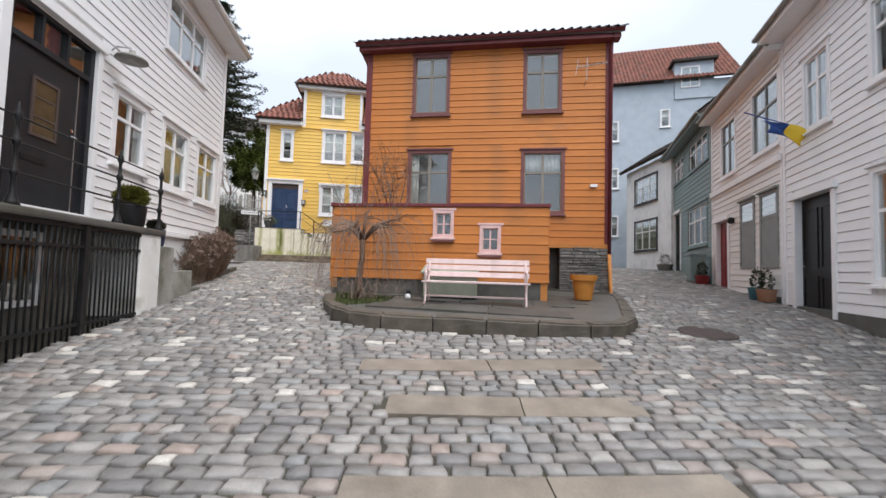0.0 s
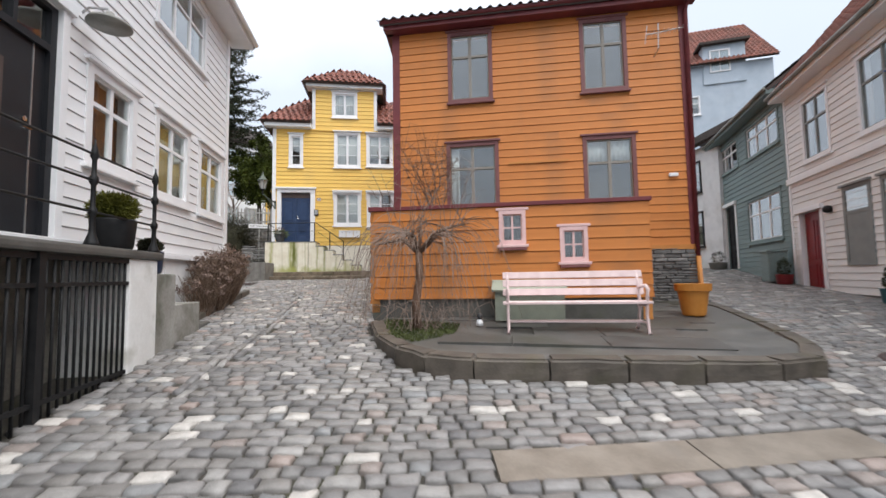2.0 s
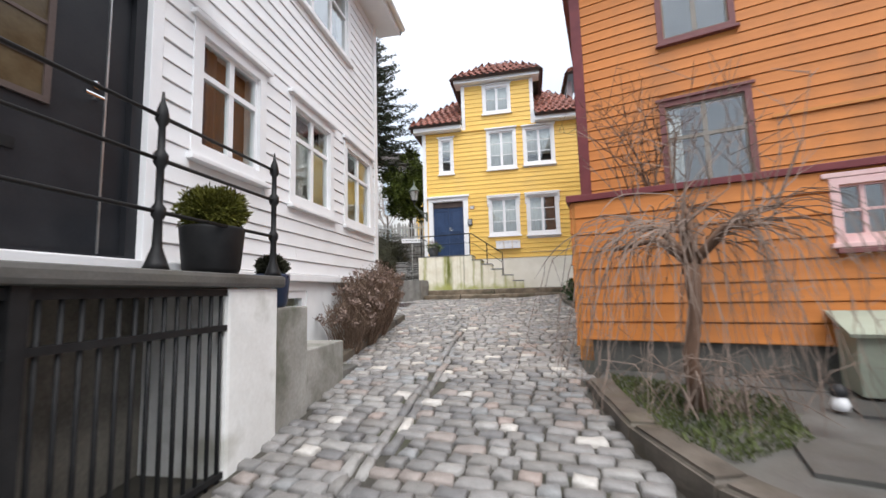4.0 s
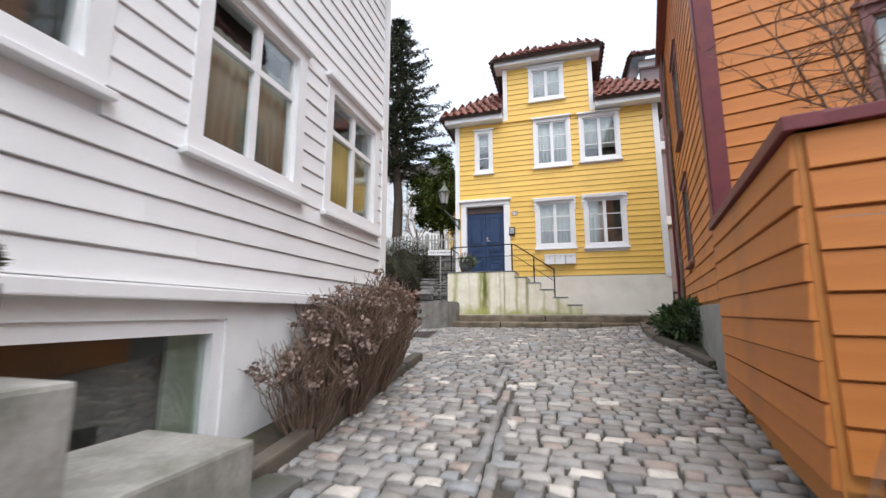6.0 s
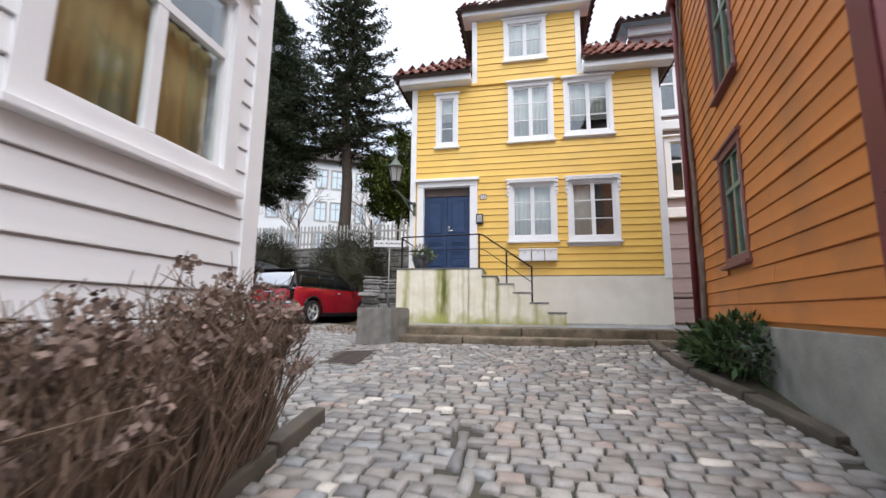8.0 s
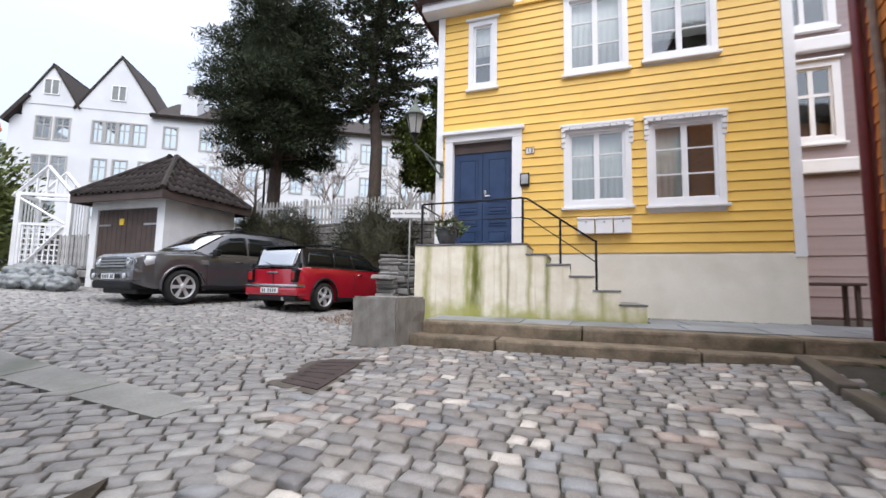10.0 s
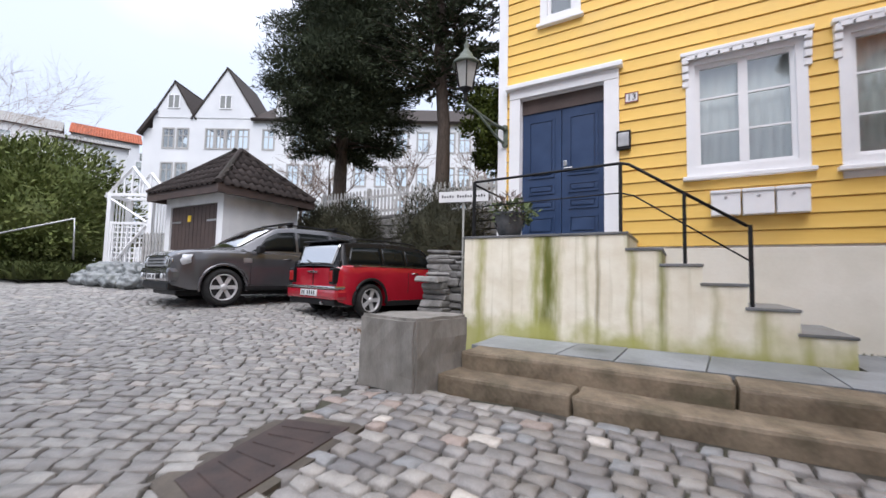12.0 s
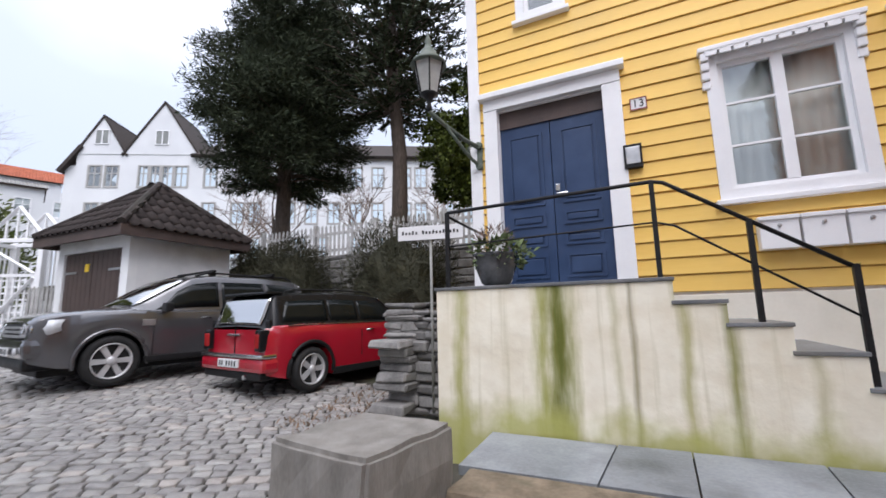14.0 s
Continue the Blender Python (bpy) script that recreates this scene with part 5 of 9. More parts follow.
# far white house and blue-grey house where the street bends
def far_house(name, label, origin, ang, ln, z0, z1, wins, board, trim, sash, dep, ridge, cols=3, roof_m=None, gable_front=False):
    ob = thing(name, (*origin, 0), label, "house")
    w = Wall(ob, origin, ang)
    w.body(ln, z0, z1, [(a + 0.08, b - 0.08, c + 0.08, d - 0.08) for a, b, c, d in wins], board)
    for a, b, c, d in wins:
        window(w, a, b, c, d, trim, sash, cas=0.08, cols=cols, cross=0.62, curtain=(M["curtain"], [(0, 1, 0.4, 1)]), bar=0.03)
    c_, s_ = math.cos(radians(ang)), math.sin(radians(ang))

    def at(s, dpt):
        return (origin[0] + s * c_ - dpt * s_, origin[1] + s * s_ + dpt * c_)
    for org, a2, l2 in ((at(ln, 0), ang + 90, dep), (at(ln, dep), ang + 180, ln), (at(0, dep), ang + 270, dep)):
        Wall(ob, org, a2).body(l2, z0, z1, [], board, name="side_wall")
    shell(ob, [at(0.25, 0.25), at(ln - 0.25, 0.25), at(ln - 0.25, dep - 0.25), at(0.25, dep - 0.25)], z0 + 0.1, z1 - 0.1, M["interior"])
    rm = roof_m or M["tile_dark_isl"]
    if gable_front:
        for side in (0, 1):
            e0, e1 = (at(-0.3, -0.3), at(-0.3, dep + 0.3)) if side == 0 else (at(ln + 0.3, dep + 0.3), at(ln + 0.3, -0.3))
            m0, m1 = (at(ln / 2, -0.3), at(ln / 2, dep + 0.3)) if side == 0 else (at(ln / 2, dep + 0.3), at(ln / 2, -0.3))
            roof_plane(ob, [(*e1, z1), (*e0, z1), (*m0, z1 + ridge), (*m1, z1 + ridge)], M["tile_red"], rm, as_parts=False)
        for dd in (0.0, dep):
            part("gable", slab_poly(bmesh.new(), [(*at(0, dd), z1), (*at(ln, dd), z1), (*at(ln / 2, dd), z1 + ridge - 0.1)], 0.12), board, ob, m=ob.matrix_basis.inverted())
    else:
        q = [at(-0.2, -0.35), at(ln + 0.2, -0.35), at(ln + 0.2, dep / 2), at(-0.2, dep / 2), at(ln + 0.2, dep + 0.35), at(-0.2, dep + 0.35)]
        roof_plane(ob, [(*q[0], z1 + 0.05), (*q[1], z1 + 0.05), (*q[2], z1 + ridge), (*q[3], z1 + ridge)], M["tile_red"], rm, as_parts=False)
        roof_plane(ob, [(*q[4], z1 + 0.05), (*q[5], z1 + 0.05), (*q[3], z1 + ridge), (*q[2], z1 + ridge)], M["tile_red"], rm, as_parts=False)
    return ob, w, at


fw_org = (14.6, 22.3)
far_white, fww, _ = far_house("far_white_house", "white rendered house with dark-framed windows where the street bends", fw_org, -98.0, 4.6, 2.0, 7.7, [(1.0, 3.4, 5.6, 7.1), (1.0, 3.4, 3.0, 4.7)], M["plaster_white"], M["charcoal"], M["white"], 4.0, 1.6)
blue, bww, _ = far_house("blue_grey_house", "tall blue-grey rendered house with a red tile roof", (14.4, 25.6), -25.0, 8.5, 2.0, 14.4, [(4.0, 4.6, 11.4, 12.6), (1.0, 1.5, 10.6, 12.0), (1.0, 1.5, 7.4, 8.8), (1.0, 1.5, 4.2, 5.6)], M["blue_plaster"], M["white"], M["white"], 8.0, 4.4, cols=1, roof_m=M["tile_red_isl"])
bww.put("dormer", boxed(4.85, 7.1, -0.08, 3.2, 13.2, 15.6), M["blue_plaster"])
bww.put("dormer_roof", boxed(4.65, 7.3, -0.35, 3.4, 15.6, 15.78, bevel=0.03), M["tile_dark_isl"], "dark flat dormer roof")
dwin = bww.put("dormer_window", frame_bm(5.2, 6.3, 13.9, 15.3, 0.09, 0.09, -0.13, -0.08), M["white"])
bww.put("pane", boxed(5.29, 6.21, -0.1, -0.09, 13.99, 15.21), M["glass_sky"], parent=dwin)
bww.put("mullion", boxed(5.72, 5.78, -0.12, -0.085, 13.95, 15.25), M["white"], parent=dwin)


# ---- pavement island before the orange house ----
ISLAND_EDGE = [(-1.08, 9.2), (-0.98, 7.9), (-0.75, 7.1), (-0.45, 6.65), (0.05, 6.4), (1.6, 6.02), (3.1, 5.7), (3.7, 5.75), (4.2, 6.2), (4.95, 7.5), (5.95, 9.3), (6.3, 10.3)]


def on_island(x, y):
    return 1.0 + 0.045 * (y - 7.0) + 0.005 * x if y > 7 else 1.0 + 0.085 * (y - 7.0) + 0.005 * x


def worn_edge(bm, seed):
    bmesh.ops.subdivide_edges(bm, edges=[e for e in bm.edges if e.calc_length() > 0.2], cuts=4, use_grid_fill=True)
    o = Vector((seed * 3.7, seed * 1.9, 0))
    for v in bm.verts:
        v.co += Vector((noise.noise(v.co * 7 + o), noise.noise(v.co * 7 + o + Vector((9, 0, 0))), noise.noise(v.co * 5 + o + Vector((0, 9, 0))))) * 0.012


def build_island():
    poly = ISLAND_EDGE + [(0.0, 12.3)]
    bm = bmesh.new()
    poly = [(x + (2.3 - x) * 0.035, y + (9.2 - y) * 0.035) for x, y in poly]
    hi = [bm.verts.new((x, y, on_island(x, y) - 0.012)) for x, y in poly]
    lo_ = [bm.verts.new((x, y, ground(x, y) - 0.2)) for x, y in poly]
    bm.faces.new(hi)
    n = len(poly)
    for i in range(n):
        bm.faces.new((lo_[i], lo_[(i + 1) % n], hi[(i + 1) % n], hi[i]))
    bmesh.ops.triangulate(bm, faces=bm.faces[:])
    pave = whole("pavement", bm, M["flag_dark"], "raised flagstone pavement island with a stone kerb", "pavement", kind="structure")
    # kerb stones, following the edge
    pts = [Vector(p) for p in ISLAND_EDGE]
    for a, b in zip(pts, pts[1:]):
        L = (b - a).length
        k = max(1, round(L / 0.95))
        for i in range(k):
            p, q = a.lerp(b, i / k), a.lerp(b, (i + 1) / k)
            d = (q - p).normalized()
            nrm = Vector((-d.y, d.x))
            bm = bmesh.new()
            g = 0.009
            c = [p + d * g, q - d * g, q - d * g + nrm * 0.24, p + d * g + nrm * 0.24]
            zt = [on_island(v.x, v.y) + 0.012 for v in c]
            lo_ = [bm.verts.new((v.x, v.y, ground(v.x, v.y) - 0.12)) for v in c]
            hi = [bm.verts.new((v.x, v.y, z)) for v, z in zip(c, zt)]
            bm.faces.new(lo_[::-1])
            bm.faces.new(hi)
            for j in range(4):
                bm.faces.new((lo_[j], lo_[(j + 1) % 4], hi[(j + 1) % 4], hi[j]))
            bmesh.ops.bevel(bm, geom=[e for e in bm.edges if all(v in hi for v in e.verts)], offset=0.03, segments=3, affect="EDGES")
            worn_edge(bm, p.x + p.y)
            part("kerb_stone", bm, M["kerb"], pave)
    # flagstones in courses along the lean-to
    rng = random.Random(4)
    c, s = ca, sa
    v0 = -4.1
    while v0 < 3.0:
        dv = rng.uniform(0.55, 0.85)
        u = -1.0 + rng.uniform(-0.4, 0)
        while u < 7.5:
            du = rng.uniform(0.7, 1.5)
            corners = [(u + 0.008, v0 + 0.008), (u + du - 0.008, v0 + 0.008), (u + du - 0.008, v0 + dv - 0.008), (u + 0.008, v0 + dv - 0.008)]
            w3 = [(EO[0] + a * c - b * s, EO[1] + a * s + b * c) for a, b in corners]
            mid = (sum(p[0] for p in w3) / 4, sum(p[1] for p in w3) / 4)
            inset = [(p[0] * 0.93 + 2.3 * 0.07, p[1] * 0.93 + 9.2 * 0.07) for p in ISLAND_EDGE] + [(0.0, 12.3)]
            if all(in_outline(p[0], p[1], inset) for p in w3) and not (mid[0] < 0.75 and mid[1] > 7.55 - 0.2 * mid[0]) and not (b_under(mid)):
                bm = bmesh.new()
                dz = rng.uniform(-0.004, 0.006)
                slab_poly(bm, [(p[0], p[1], on_island(*p) + dz) for p in w3], 0.05)
                part("flagstone", bm, M["flag_dark"], pave)
            u += du
        v0 += dv
    return pave


def b_under(mid):
    """Whether a place lies under the lean-to."""
    dx, dy = mid[0] - EO[0], mid[1] - EO[1]
    u, v = dx * ca + dy * sa, -dx * sa + dy * ca
    return v > 0.1 and u < 4.6


def in_outline(x, y, poly):
    inside = False
    n = len(poly)
    for i in range(n):
        (xa, ya), (xb, yb) = poly[i], poly[(i + 1) % n]
        if (ya > y) != (yb > y) and x < (xb - xa) * (y - ya) / (yb - ya) + xa:
            inside = not inside
    return inside


pavement = build_island()


def draped_slab(outline, material, name, label, category, t=0.05, lift=0.0, parent=None):
    bm = slab_poly(bmesh.new(), [(x, y, ground(x, y) + lift) for x, y in outline], t)
    if parent:
        return part(name, bm, material, parent, label)
    return whole(name, bm, material, label, category)


for k, q in enumerate([[(-0.2, 4.62), (2.6, 4.42), (2.62, 4.8), (-0.16, 4.98)], [(0.06, 3.58), (2.32, 3.30), (2.42, 3.68), (0.12, 3.96)], [(-0.25, 2.35), (2.2, 2.1), (2.24, 2.5), (-0.2, 2.75)]]):
    a, b, c_, d_ = [Vector(p) for p in q]
    for f0, f1 in ((0.0, 0.52), (0.525, 1.0)):
        draped_slab([tuple(a.lerp(b, f0)), tuple(a.lerp(b, f1)), tuple(d_.lerp(c_, f1)), tuple(d_.lerp(c_, f0))], M["slab_path"], "crossing_slab", "", "", parent=ground_ob)
YARD_SLAB = [(-9.4, 14.42), (-5.42, 14.24), (-5.3, 14.56), (-9.4, 14.85)]
for f0, f1 in ((0.0, 0.245), (0.25, 0.495), (0.5, 0.745), (0.75, 1.0)):
    a, b, c_, d_ = [Vector(p) for p in YARD_SLAB]
    draped_slab([tuple(a.lerp(b, f0)), tuple(a.lerp(b, f1)), tuple(d_.lerp(c_, f1)), tuple(d_.lerp(c_, f0))], M["concrete"], "yard_slab", "", "", parent=ground_ob)
mh = thing("steel_cover_plate", (-4.98, 15.58, 0), "rusty rectangular steel cover plate set in the setts", "cover plate")
part("plate", slab_poly(bmesh.new(), [(x, y, ground(x, y) + 0.004) for x, y in ((-5.12, 15.16), (-4.68, 15.08), (-4.77, 16.08), (-5.27, 15.99))], 0.03), M["rust"], mh, m=mh.matrix_basis.inverted())
part("rim", slab_poly(bmesh.new(), [(x, y, ground(x, y) - 0.006) for x, y in ((-5.22, 15.08), (-4.6, 14.97), (-4.7, 16.18), (-5.38, 16.07))], 0.03), M["kerb"], mh, "grey stone rim", m=mh.matrix_basis.inverted())
for k in range(6):
    f = 0.12 + 0.15 * k
    a = Vector((-5.12, 15.16)).lerp(Vector((-5.27, 15.99)), f)
    b = Vector((-4.68, 15.08)).lerp(Vector((-4.77, 16.08)), f)
    part("rib", tube(bmesh.new(), [(a.x + 0.06, a.y, ground(a.x, a.y) + 0.006), (b.x - 0.06, b.y, ground(b.x, b.y) + 0.006)], 0.006, 6), M["rust"], mh, m=mh.matrix_basis.inverted())
rm = whole("round_manhole_cover", lathe(bmesh.new(), [(0.02, 0.0), (0.33, 0.0), (0.36, -0.01), (0.40, 0.004), (0.42, -0.02)][::-1], 28), M["rust"], "round cast iron manhole cover in the street", "manhole", m=pose(5.1, 5.78, ground(5.1, 5.78) + 0.012, 5.5, -1.0, 0))


# ---- bench ----
def bench():
    """A park bench: two cast iron ends, three back slats, three seat slats, a low stretcher. x along it, -y its front."""
    ob = thing("park_bench", (1.82, 7.62, 1.02), "pale pink park bench with cast iron ends", "bench", rz=OA)
    for sx in (-0.93, 0.93):
        bm = bmesh.new()
        tube(bm, [(sx, -0.26, 0.0), (sx, -0.21, 0.06), (sx, -0.17, 0.25), (sx, -0.2, 0.4), (sx, -0.22, 0.52), (sx, -0.24, 0.6), (sx, -0.17, 0.645), (sx, 0.05, 0.63), (sx, 0.14, 0.6)], [0.028, 0.022, 0.022, 0.024, 0.022, 0.026, 0.024, 0.022, 0.02], 8)
        tube(bm, [(sx, 0.28, 0.0), (sx, 0.22, 0.06), (sx, 0.13, 0.3), (sx, 0.12, 0.42), (sx, 0.19, 0.7), (sx, 0.24, 0.86)], [0.028, 0.022, 0.022, 0.024, 0.022, 0.02], 8)
        tube(bm, [(sx, -0.2, 0.38), (sx, 0.13, 0.37)], 0.02, 8)
        tube(bm, [(sx, -0.15, 0.14), (sx, 0.17, 0.14)], 0.014, 8)
        part("end_frame", bm, M["pink"], ob, "pale pink cast iron end", smooth=True)
    for k, (y, z) in enumerate(((0.165, 0.56), (0.195, 0.69), (0.225, 0.81))):
        bm = boxed(-1.0, 1.0, -0.018, 0.018, -0.05, 0.05, bevel=0.008)
        part("back_slat", bm, M["pink"], ob, m=pose(0, y, z, -13, 0, 0))
    for y in (-0.18, -0.06, 0.06):
        part("seat_slat", boxed(-1.0, 1.0, y - 0.05, y + 0.05, 0.40, 0.435, bevel=0.008), M["pink"], ob)
    part("stretcher", boxed(-0.92, 0.92, -0.04, 0.1, 0.13, 0.16, bevel=0.006), M["pink"], ob)
    return ob


bench()
# storage box behind the bench
e_local = lambda u, v, z: (EO[0] + u * ca - v * sa, EO[1] + u * sa + v * ca, z)  # noqa: E731
sb = thing("storage_box", e_local(2.75, -0.3, 1.1), "low grey-green wooden storage box with a sloping lid", "box", rz=OA)
part("body", boxed(-0.55, 0.55, -0.22, 0.24, 0.0, 0.5, bevel=0.008), M["grey_green_box"], sb)
bm = bmesh.new()
slab_poly(bm, [(-0.6, -0.28, 0.5), (0.6, -0.28, 0.5), (0.6, 0.26, 0.66), (-0.6, 0.26, 0.66)], 0.03)
part("lid", bm, M["grey_green_box"], sb)
# orange planter pot by the pier
pot = thing("planter_pot", (4.45, 8.45, on_island(4.45, 8.45)), "large orange painted planter pot with bare soil", "pot")
part("pot", lathe(bmesh.new(), [(0.16, 0.0), (0.18, 0.02), (0.24, 0.42), (0.28, 0.43), (0.29, 0.55), (0.25, 0.55), (0.23, 0.47), (0.02, 0.46)], 28), M["terracotta"], pot, smooth=False)
part("soil", lathe(bmesh.new(), [(0.225, 0.47), (0.2, 0.495), (0.02, 0.5)], 20), M["soil"], pot)
orn = thing("garden_ornament", (0.6, 8.3, on_island(0.6, 8.3)), "small white and black stone garden ornament", "ornament")
bm = lathe(bmesh.new(), [(0.02, 0), (0.05, 0.01), (0.06, 0.045), (0.045, 0.09), (0.03, 0.11), (0.01, 0.125)], 14)
part("body", bm, M["white"], orn, smooth=True)
part("cap", lathe(bmesh.new(), [(0.02, 0.1), (0.045, 0.11), (0.055, 0.15), (0.03, 0.19), (0.005, 0.2)], 12), M["ink"], orn, "black top", smooth=True)
# television aerial on the front wall
an = thing("tv_aerial", (*o_at(6.3, -0.3), 7.2), "thin television aerial on a bracket on the orange wall", "aerial", rz=OA)
part("mast", tube(bmesh.new(), [(0, 0.28, -0.3), (0, 0.0, -0.25), (0.02, 0, 0.35)], 0.012, 6), M["steel"], an)
part("boom", tube(bmesh.new(), [(-0.25, 0, 0.1), (0.55, 0, 0.2)], 0.012, 6), M["steel"], an)
for k in range(8):
    part("element", tube(bmesh.new(), [(-0.2 + 0.1 * k, -0.12, 0.107 + 0.0125 * k), (-0.2 + 0.1 * k, 0.12, 0.107 + 0.0125 * k)], 0.006, 5), M["steel"], an)
part("reflector", tube(bmesh.new(), [(-0.28, -0.0, -0.12), (-0.22, 0.0, 0.32)], 0.008, 5), M["steel"], an)

# rubble pier stones
rng = random.Random(11)
z = 0.95
while z < 2.36:
    hgt = rng.uniform(0.045, 0.1)
    x = 5.68
    while x < 6.93:
        wd = min(rng.uniform(0.18, 0.45), 6.98 - x)
        ob = of.put("stone", boxed(x + 0.006, x + wd - 0.006, -0.03 - rng.uniform(0, 0.04), 0.05, z + 0.005, min(z + hgt, 2.39) - 0.005, bevel=0.018), M["rubble"], parent=pier)
        x += wd
    z += hgt

# ---- landing of the white house, with its railing ----
landing = thing("stone_landing", (-4.1, 4.4, 0), "raised stone landing on an iron grille and a white pillar", "landing")
lm = landing.matrix_basis.inverted()
part("slab", boxed(-4.58, -3.68, 0.6, 7.88, 2.1, 2.2, bevel=0.03), M["flag_dark"], landing, "dark worn stone slab", m=lm)
part("pillar", boxed(-4.5, -3.72, 7.22, 7.82, 0.4, 2.1, bevel=0.03), M["pillar_white"], landing, "white plastered pillar", m=lm)
part("door_step", boxed(-4.58, -4.2, 5.6, 7.38, 2.2, 2.3, bevel=0.01), M["white"], landing, "white door step", m=lm)
# shade under the slab is painted: dark to y 6.3, lighter beyond
part("area_wall", boxed(-4.58, -4.42, 0.6, 6.3, 0.2, 2.1), M["dark_concrete"], landing, "basement wall painted dark for the shade under the slab", m=lm)
part("area_wall", boxed(-4.58, -4.415, 6.304, 7.22, 0.2, 2.1), M["area_wall"], landing, "brown-grey basement wall, painted lighter where light reaches in", m=lm)
part("area_window", frame_bm(0, 1.1, 0, 0.95, 0.08, 0.08, -0.03, 0.03), M["white"], landing, "white basement window frame", m=lm @ pose(-4.41, 5.15, 1.05, 0, 0, 90))
part("area_pane", boxed(0.05, 1.05, 0.0, 0.006, 0.05, 0.9), M["glass"], landing, m=lm @ pose(-4.41, 5.15, 1.05, 0, 0, 90))
part("bottom_rail", boxed(-3.77, -3.73, 0.6, 7.22, 0.82, 0.86), M["iron"], landing, m=lm)
part("top_rail", boxed(-3.77, -3.73, 0.6, 7.22, 2.04, 2.09), M["iron"], landing, m=lm)
part("mid_rail", boxed(-3.775, -3.725, 0.6, 7.22, 1.80, 1.84), M["iron"], landing, m=lm)
bar_me = mesh_of(tube(bmesh.new(), [(0, 0, 0), (0, 0, 1.5)], 0.013, 6), M["iron"], True)
y = 0.65
while y < 7.2:
    part("bar", bar_me, None, landing, m=lm @ pose(-3.75, y, 0.58, 0, 0, 0))
    y += 0.092
for y in (3.6, 5.95):
    part("gate_post", boxed(-3.79, -3.71, y, y + 0.07, 0.4, 2.1), M["iron"], landing, m=lm)
railing = thing("iron_railing", (-3.8, 4.4, 2.2), "black wrought iron railing with finials on the landing", "railing")
rl = railing.matrix_basis.inverted()
for y in (2.9, 4.95, 6.7, 7.86):
    tip = 3.22 if y < 7 else 3.2
    prof = [(0.075, 2.2), (0.06, 2.24), (0.028, 2.34), (0.024, 2.5), (0.04, 2.53), (0.04, 2.57), (0.022, 2.6), (0.022, 2.82), (0.04, 2.85), (0.042, 2.9), (0.022, 2.93), (0.02, 3.08), (0.04, 3.12), (0.03, 3.19), (0.012, 3.24), (0.006, 3.3)]
    part("post", lathe(bmesh.new(), prof, 12, (-3.8, y, 0)), M["iron"], railing, m=rl, smooth=True)
for z in (2.55, 2.87, 3.14):
    part("rail", tube(bmesh.new(), [(-3.8, 0.6, z), (-3.8, 7.86, z)], 0.013, 8), M["iron"], railing, m=rl, smooth=True)


def round_pot(name, at, r, h, mat_p, label, plant, seed, spread=1.0):
    ob = thing(name, at, label, "plant pot")
    part("pot", lathe(bmesh.new(), [(r * 0.7, 0), (r * 0.82, 0.015), (r * 0.88, 0.05), (r, h - 0.02), (r * 0.985, h), (r * 0.93, h), (r * 0.9, h - 0.04), (0.02, h - 0.05)], 24), mat_p, ob, smooth=True)
    part("plant", leaf_ball(seed, plant, (0, 0, h + r * 0.55 * spread), (r * 1.25 * spread, r * 1.25 * spread, r * 1.0 * spread), 9000, 0.04, 0.3, 0.25), plant, ob)
    inner_mass(ob, (0, 0, h + r * 0.55 * spread), (r * 1.25 * spread, r * 1.25 * spread, r * spread), seed, plant, 0.66)
    return ob


def leaf_ball(seed, mat_l, centre, radii, n, size, flat=0.5, core=0.55):
    """A clump of many small leaves through a lumpy ellipsoid, with gaps."""
    rng = random.Random(seed)
    verts, faces = [], []
    for _ in range(n):
        while True:
            d = Vector((rng.gauss(0, 1), rng.gauss(0, 1), rng.gauss(0, 1)))
            if d.length > 0.1:
                d.normalize()
                break
        r = core + (1 - core) * rng.random() ** 0.6
        r *= 0.8 + 0.22 * noise.noise(d * 2.3 + Vector((seed, 0, 0))) + 0.12 * noise.noise(d * 6.0 + Vector((0, seed, 0)))
        p = Vector((centre[0] + d.x * radii[0] * r, centre[1] + d.y * radii[1] * r, centre[2] + d.z * radii[2] * r))
        out = (d + Vector((rng.gauss(0, 0.6), rng.gauss(0, 0.6), rng.gauss(0.3, 0.5)))).normalized()
        side = out.cross(Vector((rng.gauss(0, 1), rng.gauss(0, 1), rng.gauss(0, 1)))).normalized()
        L = size * rng.uniform(0.6, 1.4)
        o = len(verts)
        verts += [tuple(p - side * L * flat * 0.3), tuple(p + out * L * 0.5 - side * L * flat * 0.5), tuple(p + out * L), tuple(p + out * L * 0.5 + side * L * flat * 0.5)]
        faces.append((o, o + 1, o + 2, o + 3))
    me = bpy.data.meshes.new("leaves")
    me.from_pydata(verts, [], faces)
    me.materials.append(mat_l)
    return me


def inner_mass(ob, centre, radii, seed, material, share=0.62):
    """A solid lump added inside foliage, so that no light shows through it."""
    bm = bmesh.new()
    bmesh.ops.create_icosphere(bm, subdivisions=3, radius=1.0)
    for v in bm.verts:
        d = v.co.copy()
        k = share * (0.85 + 0.3 * noise.noise(d * 2.3 + Vector((seed, 0, 0))) + 0.15 * noise.noise(d * 6 + Vector((0, seed, 0))))
        v.co = Vector((centre[0] + d.x * radii[0] * k, centre[1] + d.y * radii[1] * k, centre[2] + d.z * radii[2] * k))
    return part("inner_mass", bm, material, ob, "solid lump added inside to stop light showing through", smooth=False)


